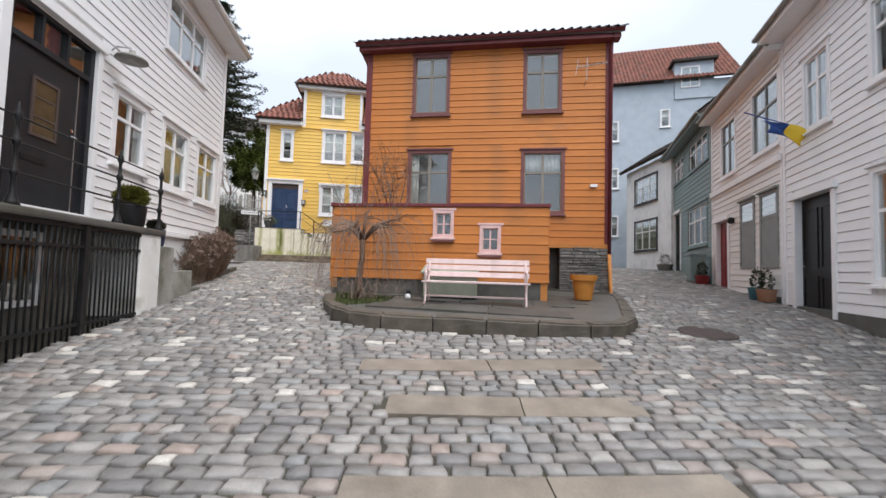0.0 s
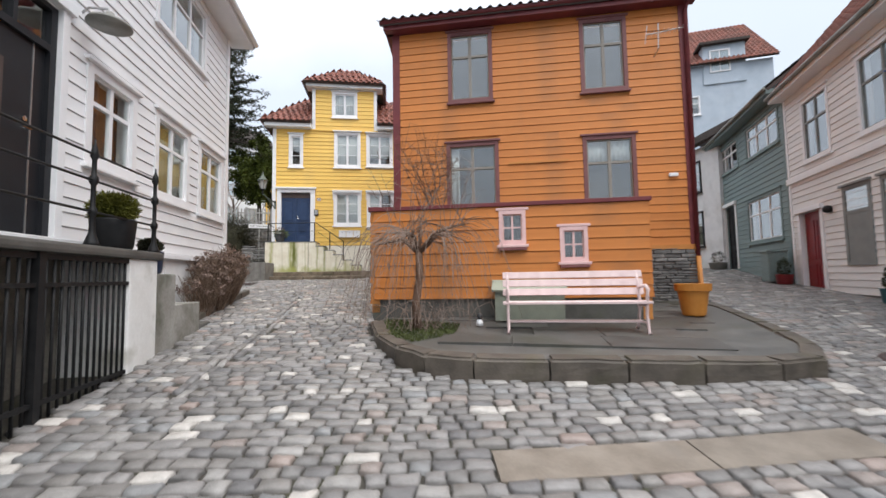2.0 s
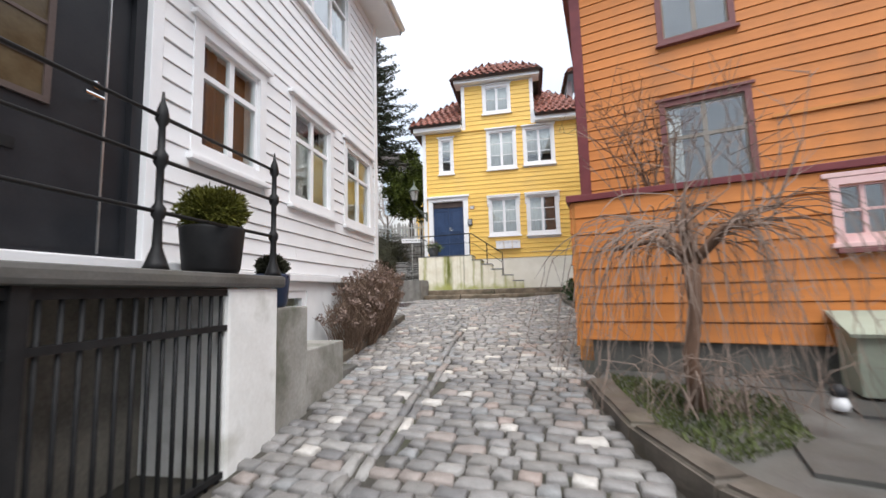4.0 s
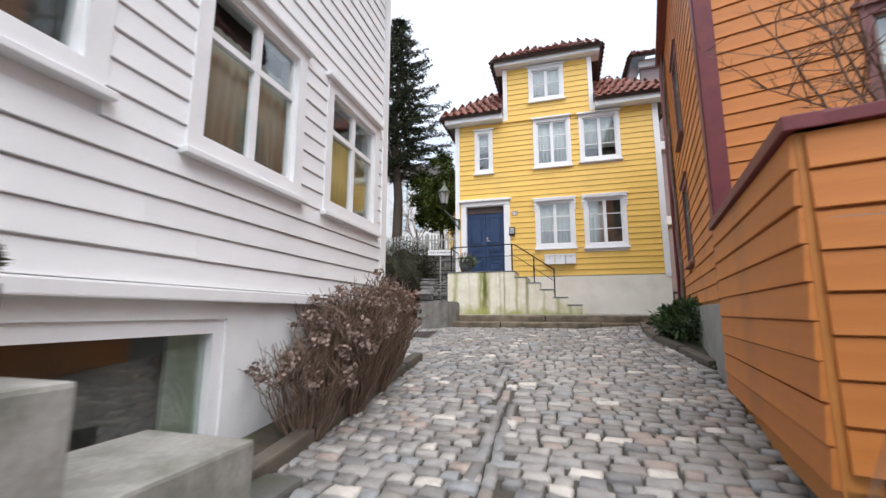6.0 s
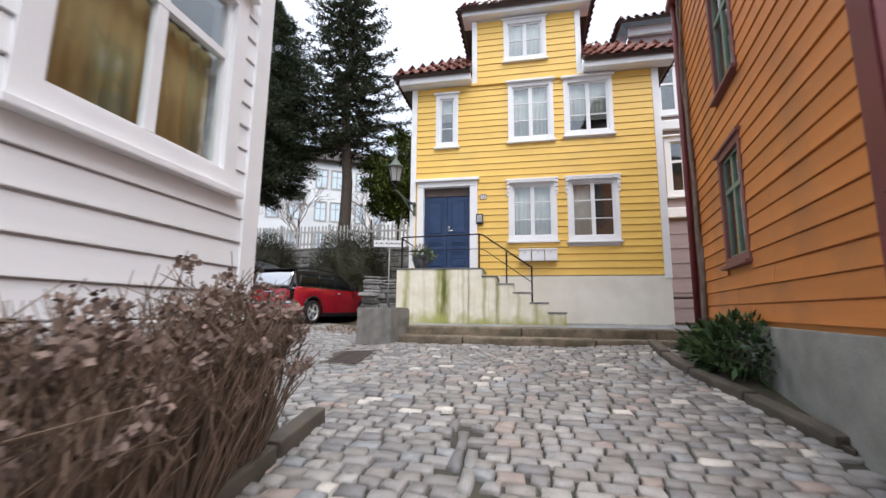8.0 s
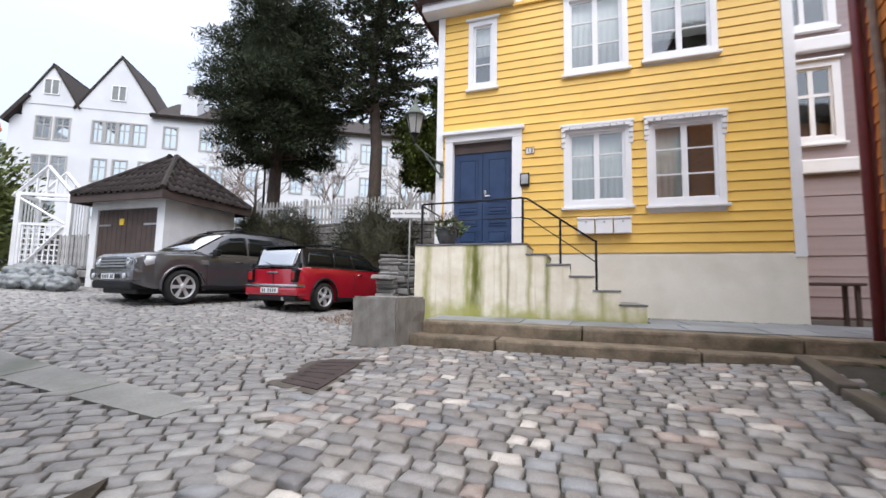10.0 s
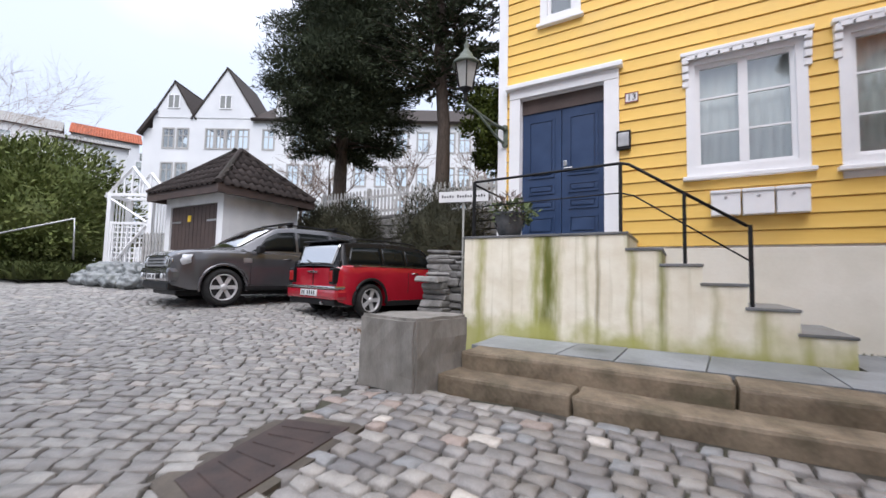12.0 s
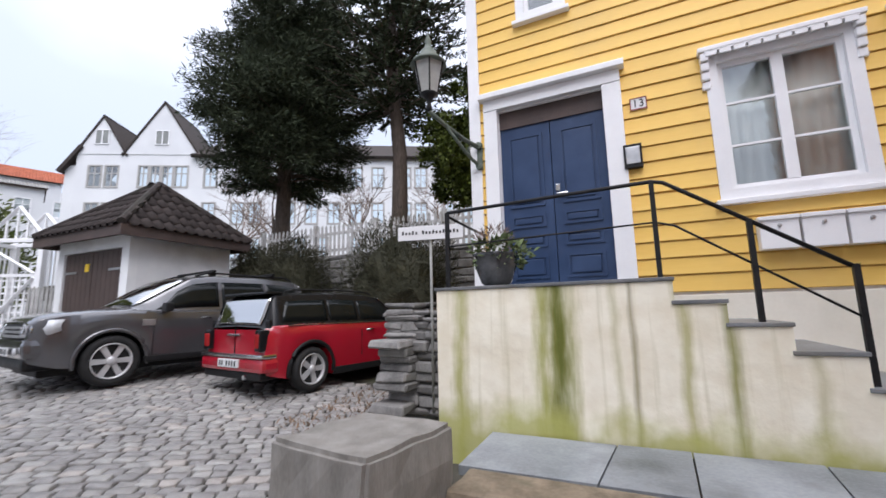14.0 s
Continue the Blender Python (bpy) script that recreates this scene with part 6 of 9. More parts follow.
round_pot("plant_pot", (-3.99, 7.37, 2.2), 0.225, 0.36, M["plastic_black"], "large black pot with a small golden conifer", M["needle_light"], 21, 1.0)
round_pot("plant_pot", (-3.93, 8.04, 1.93), 0.16, 0.3, M["blue_pot"], "small dark blue glazed pot with grey plant", M["ivy"], 22, 0.7)
bx = thing("planter_trough", (-4.05, 4.3, 2.2), "dark planter trough with green plants on the landing", "planter")
part("trough", boxed(-0.2, 0.2, -0.6, 0.6, 0.0, 0.4, bevel=0.02), M["plastic_black"], bx)
part("plant", leaf_ball(23, M["leaf"], (0, 0, 0.55), (0.32, 0.72, 0.3), 1600, 0.06), M["leaf"], bx)
dish = thing("wall_lamp", (LX - 0.02, 7.62, 5.15), "grey enamel dish lamp on a short wall arm", "lamp")
part("arm", tube(bmesh.new(), [(0, 0, 0), (0.12, 0, 0.12), (0.34, 0, 0.12), (0.36, 0, 0.04)], 0.014, 8), M["steel"], dish, smooth=True)
part("shade", lathe(bmesh.new(), [(0.24, -0.1), (0.22, -0.06), (0.12, -0.02), (0.05, 0.0), (0.045, 0.07), (0.01, 0.08)], 24, (0.36, 0, 0)), M["concrete"], dish, "grey enamel dish shade", smooth=True)
part("wall_plate", boxed(-0.0, 0.02, -0.05, 0.05, -0.06, 0.06), M["steel"], dish)

# low wall and bed along the white house
low = thing("low_garden_wall", (-3.9, 8.6, 0), "low grey plastered garden wall stepping down beside the lane", "wall", kind="structure")
lw = low.matrix_basis.inverted()
bm = bmesh.new()
box(bm, -4.5, -3.74, 7.83, 8.35, 0.5, 1.93, bevel=0.02)
box(bm, -4.5, -3.78, 8.36, 9.25, 0.5, 1.5, bevel=0.02)
part("wall", bm, M["stained"], low, m=lw)
part("foot", boxed(-4.4, -3.8, 9.25, 9.75, 0.5, 1.14, bevel=0.03), M["dark_concrete"], low, m=lw)
bed = whole("flower_bed", slab_poly(bmesh.new(), [(-4.55, 9.4, 1.16), (-4.12, 9.5, 1.12), (-4.2, 12.6, 1.42), (-4.9, 13.6, 1.55), (-4.9, 12.7, 1.5), (-4.55, 12.5, 1.45)], 0.25), M["soil"], "narrow soil bed along the white house wall", "flower bed", kind="structure")
for k in range(5):
    y0 = 9.6 + 0.72 * k
    part("edging_stone", boxed(-0.07, 0.07, 0.01, 0.7, -0.1, 0.11, bevel=0.02), M["kerb"], bed, m=pose(-4.13 - 0.02 * k, y0, ground(-4.1, y0) + 0.0, 5.8, 0, 1.5))


# ---- stairs and platform of the yellow house ----
stair = thing("entrance_stairs", (-3.6, 19.0, 0), "cream rendered entrance stairs streaked with green algae", "stairs")
sm_ = stair.matrix_basis.inverted()
SX = [-5.19, -3.31, -3.0, -2.66, -2.32, -1.96, -1.61]
SZ = [3.25, 3.08, 2.92, 2.74, 2.53, 2.33]
prof = [(SX[0], 1.7), (SX[6], 1.7)]
for i in range(5, -1, -1):
    prof += [(SX[i + 1], SZ[i]), (SX[i], SZ[i])]
bm = bmesh.new()
fr = [bm.verts.new((x, 18.53, z)) for x, z in prof]
bk = [bm.verts.new((x, 19.63, z)) for x, z in prof]
bm.faces.new(fr)
bm.faces.new(bk[::-1])
for i in range(len(prof)):
    bm.faces.new((fr[i], bk[i], bk[(i + 1) % len(prof)], fr[(i + 1) % len(prof)]))
part("wall", bm, M["stair_wall"], stair, m=sm_)
for i in range(6):
    part("tread", boxed(SX[i] - 0.02, SX[i + 1] + 0.012, 18.515, 19.63, SZ[i] + 0.002, SZ[i] + 0.03, bevel=0.006), M["slate"], stair, "dark slate tread", m=sm_)
hr = thing("stair_handrail", (-3.6, 18.6, 3.3), "thin black iron handrail beside the entrance stairs", "railing")
hm_ = hr.matrix_basis.inverted()
RAIL = [(-5.1, 18.6, 3.98), (-3.38, 18.6, 4.02), (-3.3, 18.6, 4.0), (-2.3, 18.6, 3.3)]
part("handrail", tube(bmesh.new(), RAIL, 0.016, 8), M["iron"], hr, m=hm_, smooth=True)
part("lower_rail", tube(bmesh.new(), [(-3.38, 18.6, 3.7), (-3.25, 18.6, 3.66), (-2.29, 18.6, 2.98)], 0.009, 6), M["iron"], hr, m=hm_, smooth=True)
part("lower_rail", tube(bmesh.new(), [(-5.1, 18.6, 3.66), (-3.38, 18.6, 3.7)], 0.008, 6), M["iron"], hr, m=hm_, smooth=True)
for x, z0, z1 in ((-5.1, 3.28, 3.98), (-3.38, 3.28, 4.02), (-2.8, 2.94, 3.66), (-2.28, 2.55, 3.31)):
    part("post", boxed(x - 0.017, x + 0.017, 18.583, 18.617, z0, z1), M["iron"], hr, m=hm_)
part("side_rail", tube(bmesh.new(), [(-5.1, 18.6, 3.95), (-5.12, 19.6, 3.95)], 0.014, 6), M["iron"], hr, m=hm_, smooth=True)

plat = thing("entrance_pavement", (-3.0, 18.0, 0), "slate flag pavement on two long stone steps", "pavement", kind="structure")
pm = plat.matrix_basis.inverted()
part("bed", boxed(-4.6, 2.6, 17.55, 19.8, 1.4, 2.05), M["soil"], plat, m=pm)


def worn(bm, seed, amount, cuts=3):
    """Breaks a block's straight edges."""
    bmesh.ops.subdivide_edges(bm, edges=[e for e in bm.edges if e.calc_length() > 0.12], cuts=cuts, use_grid_fill=True)
    o = Vector((seed * 3.7, seed * 1.9, 0))
    for v in bm.verts:
        v.co += Vector((noise.noise(v.co * 6 + o), noise.noise(v.co * 6 + o + Vector((9, 0, 0))), noise.noise(v.co * 4 + o + Vector((0, 9, 0))))) * amount
    return bm


def step_row(y0, y1, ztop, x_from, lens, slope):
    x = x_from
    for L in lens:
        bm = worn(boxed(0.006, L - 0.006, 0, y1 - y0, -0.4, 0.0, bevel=0.03), x, 0.014)
        part("step_stone", bm, M["step_stone"], plat, m=pm @ pose(x, y0 + slope * (x - x_from), ztop + random.uniform(-0.006, 0.006), 0, 0, math.degrees(math.atan(slope))))
        x += L


step_row(17.05, 17.42, 1.93, -4.68, (1.15, 2.2, 1.9, 1.9), -0.01)
step_row(17.38, 17.75, 2.09, -4.62, (2.1, 2.2, 1.7, 1.2), -0.02)
rng = random.Random(6)
for y0, y1 in ((17.76, 18.5), (18.5, 19.6)):
    x = -4.7 if y0 < 18 else -1.55
    sk = 0.0
    while x < 2.4:
        L = rng.uniform(0.5, 0.95)
        sk0, sk = sk, rng.uniform(-0.12, 0.12)
        bm = slab_poly(bmesh.new(), [(x + 0.006, y0 + 0.006, 2.086 + rng.uniform(-0.006, 0.006)), (x + L - 0.006, y0 + 0.006, 2.088), (x + L - 0.006 + sk, y1 - 0.006, 2.1 + rng.uniform(-0.006, 0.006)), (x + 0.006 + sk0, y1 - 0.006, 2.1)], 0.06)
        part("flagstone", bm, M["flag_slate"], plat, m=pm)
        x += L
blk = thing("granite_block", (-5.02, 17.2, ground(-5.0, 17.2) - 0.05), "rough square granite block at the step end", "stone block", rz=-9)
bm = boxed(-0.36, 0.36, -0.37, 0.37, 0.0, 0.66)
bmesh.ops.bevel(bm, geom=bm.edges[:], offset=0.025, segments=2, affect="EDGES")
bmesh.ops.subdivide_edges(bm, edges=bm.edges[:], cuts=3, use_grid_fill=True)
for v in bm.verts:
    v.co += Vector((noise.noise(v.co * 5), noise.noise(v.co * 5 + Vector((9, 0, 0))), noise.noise(v.co * 5 + Vector((0, 9, 0))))) * 0.018 + v.co.normalized() * 0.008 * noise.noise(v.co * 13)
part("block", bm, M["block"], blk)

# fittings on the yellow front
def yf_thing(name, label, cat, x, z):
    p = y_at(x, 0.0, z)
    return thing(name, p, label, cat, rz=YA)


mb_label = "white steel mailbox on the yellow wall"
for k in range(3):
    ob = yf_thing("mailbox", mb_label, "mailbox", 2.67 + 0.295 * k, 3.53)
    tagged(ob, group="mailboxes on the wall")
    part("body", boxed(0.0, 0.275, -0.15, -0.03, 0.0, 0.26, bevel=0.008), M["white"], ob)
    part("lid", boxed(-0.004, 0.279, -0.165, -0.03, 0.25, 0.285, bevel=0.006), M["white"], ob)
    part("lock", lathe(bmesh.new(), [(0.016, 0), (0.016, 0.01), (0.003, 0.012)], 10), M["steel"], ob, "round steel lock", m=pose(0.14, -0.15, 0.2, 90, 0, 0))
num = yf_thing("house_number_plate", "white enamel plate with red rim and number 13", "sign", 1.76, 5.07)
part("plate", boxed(0.0, 0.16, -0.045, -0.032, 0.0, 0.13, bevel=0.004), M["plate_white"], num)


def writing(text, size, material, parent, m, name="lettering"):
    cu = bpy.data.curves.new("text", "FONT")
    cu.body, cu.size, cu.align_x, cu.align_y, cu.extrude = text, size, "CENTER", "CENTER", 0.001
    cu.materials.append(material)
    tmp = bpy.data.objects.new("tmp", cu)
    me = bpy.data.meshes.new_from_object(tmp)
    bpy.data.objects.remove(tmp)
    ob = new(name, me)
    ob.parent = parent
    ob.matrix_basis = m
    return ob


writing("13", 0.115, M["ink"], num, pose(0.08, -0.048, 0.063, 90, 0, 0), "number")
part("rim", frame_bm(0.0, 0.16, 0.0, 0.13, 0.01, 0.01, -0.049, -0.044), M["red_door"], num)
ic = yf_thing("intercom", "grey steel door intercom box on the wall", "intercom", 1.8, 4.45)
part("body", boxed(-0.14, 0.03, -0.09, -0.03, 0.0, 0.25, bevel=0.008), M["iron"], ic)
part("face", boxed(-0.12, 0.01, -0.098, -0.088, 0.04, 0.22, bevel=0.006), M["steel"], ic, "steel face plate")
lan = thing("street_lantern", y_at(0.1, -0.03, 4.9), "green-grey glass street lantern on an iron wall bracket", "lamp")
bmx = tube(bmesh.new(), [(0.0, 0, 0.1), (-0.1, -0.28, 0.13), (-0.2, -0.58, 0.2), (-0.28, -0.8, 0.28)], [0.03, 0.024, 0.022, 0.022], 8)
tube(bmx, [(0.0, -0.01, -0.13), (-0.05, -0.16, -0.08), (-0.12, -0.34, 0.04), (-0.19, -0.56, 0.19)], [0.024, 0.02, 0.018, 0.016], 8)
tube(bmx, [(-0.04, -0.1, 0.11), (-0.075, -0.2, 0.05), (-0.06, -0.17, -0.06)], 0.013, 6)
tube(bmx, [(-0.1, -0.26, 0.13), (-0.13, -0.34, 0.08), (-0.1, -0.29, 0.02)], 0.011, 6)
part("bracket", bmx, M["verdigris"], lan, smooth=True)
part("wall_plate", boxed(-0.035, 0.035, -0.025, 0.03, -0.18, 0.16, bevel=0.012), M["verdigris"], lan)
for z in (-0.14, 0.12):
    part("rosette", lathe(bmesh.new(), [(0.01, 0.05), (0.04, 0.045), (0.045, 0.02), (0.04, 0.0)], 12), M["verdigris"], lan, m=pose(0, -0.02, z, 90, 0, 0))
C = (-0.28, -0.8, 0.3)
part("stem", lathe(bmesh.new(), [(0.02, -0.02), (0.035, 0.02), (0.02, 0.06), (0.05, 0.14), (0.1, 0.17)], 12, C), M["iron"], lan, smooth=True)
part("glass", lathe(bmesh.new(), [(0.1, 0.17), (0.165, 0.5)], 6, C), M["lantern_glass"], lan, "milky glass panes")
for k in range(6):
    a = 2 * math.pi * k / 6
    part("cage_bar", tube(bmesh.new(), [(C[0] + 0.105 * math.cos(a), C[1] + 0.105 * math.sin(a), C[2] + 0.17), (C[0] + 0.17 * math.cos(a), C[1] + 0.17 * math.sin(a), C[2] + 0.5)], 0.009, 5), M["iron"], lan)
part("roof", lathe(bmesh.new(), [(0.2, 0.5), (0.19, 0.53), (0.1, 0.62), (0.09, 0.66), (0.05, 0.7), (0.03, 0.76), (0.04, 0.79), (0.01, 0.86), (0.003, 0.92)], 12, C), M["verdigris"], lan, "weathered green metal roof", smooth=True)
lp = thing("landing_plant_pot", (-4.72, 18.85, 3.29), "grey glazed pot with trailing ivy on the landing", "plant pot")
part("pot", lathe(bmesh.new(), [(0.1, 0), (0.14, 0.03), (0.2, 0.2), (0.19, 0.27), (0.22, 0.3), (0.19, 0.3), (0.17, 0.26), (0.02, 0.25)], 22), M["glazed"], lp, smooth=True)
part("plant", leaf_ball(31, M["ivy_pale"], (0.05, 0, 0.3), (0.34, 0.3, 0.18), 500, 0.06), M["ivy_pale"], lp)
part("twigs", leaf_ball(32, M["dry_flower"], (-0.02, 0, 0.42), (0.2, 0.2, 0.14), 260, 0.09, 0.12), M["dry_flower"], lp)
sg = thing("street_sign", (-5.62, 19.3, 2.2), "white street name sign on a thin steel pole", "sign")
part("pole", tube(bmesh.new(), [(0, 0, -0.2), (0, 0, 1.9)], 0.016, 8), M["concrete"], sg, smooth=True)
part("plate", boxed(-0.38, 0.38, -0.035, -0.022, 1.68, 1.84, bevel=0.004), M["plate_white"], sg, m=pose(0, 0, 0, 0, 0, 12))
bm = bmesh.new()
for k in range(17):
    if k != 5:
        a = -0.33 + 0.04 * k
        box(bm, a, a + 0.022, -0.038, -0.0355, 1.745, 1.745 + (0.03 if k % 3 else 0.042))
tagged(part("lettering", bm, M["ink"], sg, m=pose(0, 0, 0, 0, 0, 12)), kind="stuff")


# ---- dry stone wall, retaining wall, fence ----
def stone_wall(name, label, p0, p1, z0, z1, thick, seed, hmin=0.08, hmax=0.18, lmin=0.2, lmax=0.5, cap=300):
    ob = thing(name, (*p0, 0), label, "wall", kind="structure")
    d = Vector((p1[0] - p0[0], p1[1] - p0[1]))
    L = d.length
    m = Matrix.Translation((0, 0, 0)) @ pose(0, 0, 0, 0, 0, math.degrees(math.atan2(d.y, d.x)))
    part("core", boxed(0, L, 0.06, thick - 0.06, z0 - 0.3, z1 - 0.06), M["dark_concrete"], ob, m=m)
    rng_ = random.Random(seed)
    zz = z0
    while zz < z1 - 0.02:
        h = min(rng_.uniform(hmin, hmax), z1 - zz + 0.03)
        xx = rng_.uniform(-0.1, 0)
        while xx < L:
            w_ = rng_.uniform(lmin, lmax)
            bm_ = boxed(xx + 0.005, xx + w_ - 0.005, rng_.uniform(-0.03, 0.03), thick + rng_.uniform(-0.03, 0.03), zz + 0.004, zz + h - 0.004)
            for v in bm_.verts:
                v.co += Vector((rng_.uniform(-0.03, 0.03), rng_.uniform(-0.03, 0.03), rng_.uniform(-0.016, 0.016)))
            bmesh.ops.bevel(bm_, geom=bm_.edges[:], offset=0.02, segments=1, affect="EDGES")
            part("stone", bm_, M["rubble"], ob, m=m)
            xx += w_
        zz += h
    return ob


stone_wall("dry_stone_wall", "low dry stone wall beside the stairs", (-6.25, 19.35), (-5.22, 19.3), 1.95, 3.05, 0.5, 41, 0.06, 0.13, 0.2, 0.5)
stone_wall("dry_stone_wall", "low dry stone wall beside the stairs", (-6.25, 22.6), (-6.25, 19.4), 2.0, 3.15, 0.4, 42, 0.06, 0.13, 0.2, 0.5)
stone_wall("retaining_wall", "dark rubble retaining wall below the fence", (-13.4, 23.4), (-5.2, 23.4), 2.1, 4.52, 0.5, 43, 0.14, 0.26, 0.35, 0.8)
fence = thing("picket_fence", (-9.4, 23.7, 4.5), "white wooden picket fence on the retaining wall", "fence")
pk = bmesh.new()
box(pk, -0.034, 0.034, -0.01, 0.01, 0.0, 0.86)
tip = bmesh.ops.extrude_face_region(pk, geom=[f for f in pk.faces if f.normal.z > 0.5 or all(v.co.z > 0.8 for v in f.verts)])
for v in [g for g in tip["geom"] if isinstance(g, bmesh.types.BMVert)]:
    v.co = Vector((v.co.x * 0.1, v.co.y, 0.92))
pk_me = mesh_of(pk, M["fence_paint"])
for k in range(56):
    part("picket", pk_me, None, fence, m=pose(-3.9 + 0.141 * k, random.uniform(-0.004, 0.004), 0, random.uniform(-1, 1), random.uniform(-1, 1), 0))
for z in (0.2, 0.65):
    part("rail", boxed(-3.95, 3.9, 0.012, 0.05, z, z + 0.07), M["fence_paint"], fence)
for k in range(5):
    part("post", boxed(-3.95 + 1.95 * k, -3.86 + 1.95 * k, 0.05, 0.14, -0.1, 0.98), M["fence_paint"], fence)
garden = whole("garden_terrace", slab_poly(bmesh.new(), [(-40, 23.6, 4.45), (-5.2, 23.6, 4.45), (-3.0, 60, 7.7), (-60, 50, 8.7)], 0.6), M["soil"], "garden ground rising behind the retaining wall", "ground", kind="structure")

# ---- mauve house between the yellow and the orange one ----
mv = thing("mauve_house", (1.2, 22.4, 0), "mauve clapboard house with white window trim and red tiles", "house")
mw = Wall(mv, (1.0, 22.4), -3)
MVW = [(0.75, 1.75, 5.7, 7.5), (0.6, 1.75, 8.2, 9.9), (2.6, 3.6, 5.7, 7.5), (2.6, 3.6, 8.2, 9.9)]
mw.body(6.0, 1.6, 11.0, [(a + 0.1, b - 0.1, c + 0.1, d - 0.1) for a, b, c, d in MVW], M["mauve_board"])
mw.siding(6.0, 2.1, 5.0, 0.42, M["mauve_board"], 0.0, ())
for q in MVW:
    window(mw, *q, M["white"], M["white"], cas=0.14, cols=2, cross=0.6, hood=0.08)
for z in (5.05, 7.7, 10.85):
    mw.put("belt_course", boxed(-0.05, 6.0, -0.14, 0.0, z, z + 0.3, bevel=0.03), M["white"])
Wall(mv, (1.0, 28.4), -93).body(6.0, 1.6, 11.0, [], M["mauve_board"], name="side_wall")
roof_plane(mv, [(0.62, 21.95, 11.2), (7.4, 21.6, 11.2), (6.2, 25.4, 13.4), (1.9, 25.6, 13.4)], M["tile_red"], M["tile_red_isl"], "red clay tile roof", as_parts=False)
roof_plane(mv, [(0.62, 29.0, 11.2), (0.62, 21.95, 11.2), (1.9, 25.6, 13.4), (1.9, 26.5, 13.4)], M["tile_red"], M["tile_red_isl"], as_parts=False)
shell(mv, [(1.2, 22.7), (6.7, 22.4), (6.7, 28), (1.2, 28)], 1.7, 10.3, M["interior"])
tb = thing("garden_table", (1.5, 20.9, ground(1.5, 20.9)), "small dark wooden table by the mauve wall", "table")
part("top", boxed(-0.55, 0.55, -0.25, 0.25, 0.68, 0.73, bevel=0.01), M["brown_dark"], tb)
for x in (-0.48, 0.42):
    for y in (-0.2, 0.14):
        part("leg", boxed(x, x + 0.06, y, y + 0.06, -0.05, 0.68), M["brown_dark"], tb)

# ---- garage ----
gar = thing("garage", (-14.6, 21.4, 0), "small white garage with brown doors and dark tile hip roof", "garage")
gm = gar.matrix_basis.inverted()
gf = Wall(gar, (-16.05, 20.2), 0)
gf.body(2.87, 1.9, 4.9, [(0.26, 2.6, 1.9, 4.6)], M["plaster_white"])
for k in (0, 1):
    x0 = 0.27 + 1.16 * k
    lf_ = gf.put("garage_door", boxed(x0, x0 + 1.15, 0.06, 0.1, 2.2, 4.59), M["brown_dark"], "dark brown board garage door")
    for i in range(6):
        gf.put("door_board", boxed(x0 + 0.19 * i + 0.004, x0 + 0.19 * i + 0.182, 0.045, 0.062, 2.2, 4.57, bevel=0.004), M["brown_dark"], parent=lf_)
    gf.put("strap_hinge", boxed(x0 if k == 0 else x0 + 0.65, x0 + 0.5 if k == 0 else x0 + 1.14, 0.03, 0.046, 4.12, 4.17), M["steel"], parent=lf_)
gf.put("notice", boxed(1.13, 1.29, 0.03, 0.044, 4.14, 4.32), M["flag_yellow"], "small yellow notice")
for org, ang, ln in (((-13.18, 20.2), 90, 2.4), ((-13.18, 22.6), 180, 2.87), ((-16.05, 22.6), 270, 2.4)):
    Wall(gar, org, ang).body(ln, 1.9, 4.9, [], M["plaster_white"], name="side_wall")
gx0, gx1, gy0, gy1, gz, gp = -16.4, -12.83, 19.82, 22.95, 4.98, 6.42
bm = bmesh.new()
box(bm, gx0, gx1, gy0, gy0 + 0.08, gz - 0.22, gz)
box(bm, gx0, gx1, gy1 - 0.08, gy1, gz - 0.22, gz)
box(bm, gx0, gx0 + 0.08, gy0 + 0.08, gy1 - 0.08, gz - 0.22, gz)
box(bm, gx1 - 0.08, gx1, gy0 + 0.08, gy1 - 0.08, gz - 0.22, gz)
box(bm, gx0 + 0.08, gx1 - 0.08, gy0 + 0.08, gy1 - 0.08, gz - 0.05, gz - 0.02)
part("fascia", bm, M["brown_dark"], gar, "dark brown eave boards", m=gm)
pk1, pk2 = (-14.66, 21.4, gp), (-14.42, 21.4, gp)
c0, c1, c2, c3 = (gx0, gy0, gz), (gx1, gy0, gz), (gx1, gy1, gz), (gx0, gy1, gz)
roof_plane(gar, [c0, c1, pk2, pk1], M["tile_dark"], M["tile_dark_isl"], "dark tile hip roof")
roof_plane(gar, [c1, c2, pk2, pk2], M["tile_dark"], M["tile_dark_isl"])
roof_plane(gar, [c2, c3, pk1, pk2], M["tile_dark"], M["tile_dark_isl"], as_parts=False)
roof_plane(gar, [c3, c0, pk1, pk1], M["tile_dark"], M["tile_dark_isl"], as_parts=False)
for a, b in ((c0, pk1), (c1, pk2), (c2, pk2), (c3, pk1)):
    part("hip_ridge", tube(bmesh.new(), [Vector(a) + Vector((0, 0, 0.05)), Vector(b) + Vector((0, 0, 0.05))], 0.08, 8), M["tile_dark"], gar, m=gm)

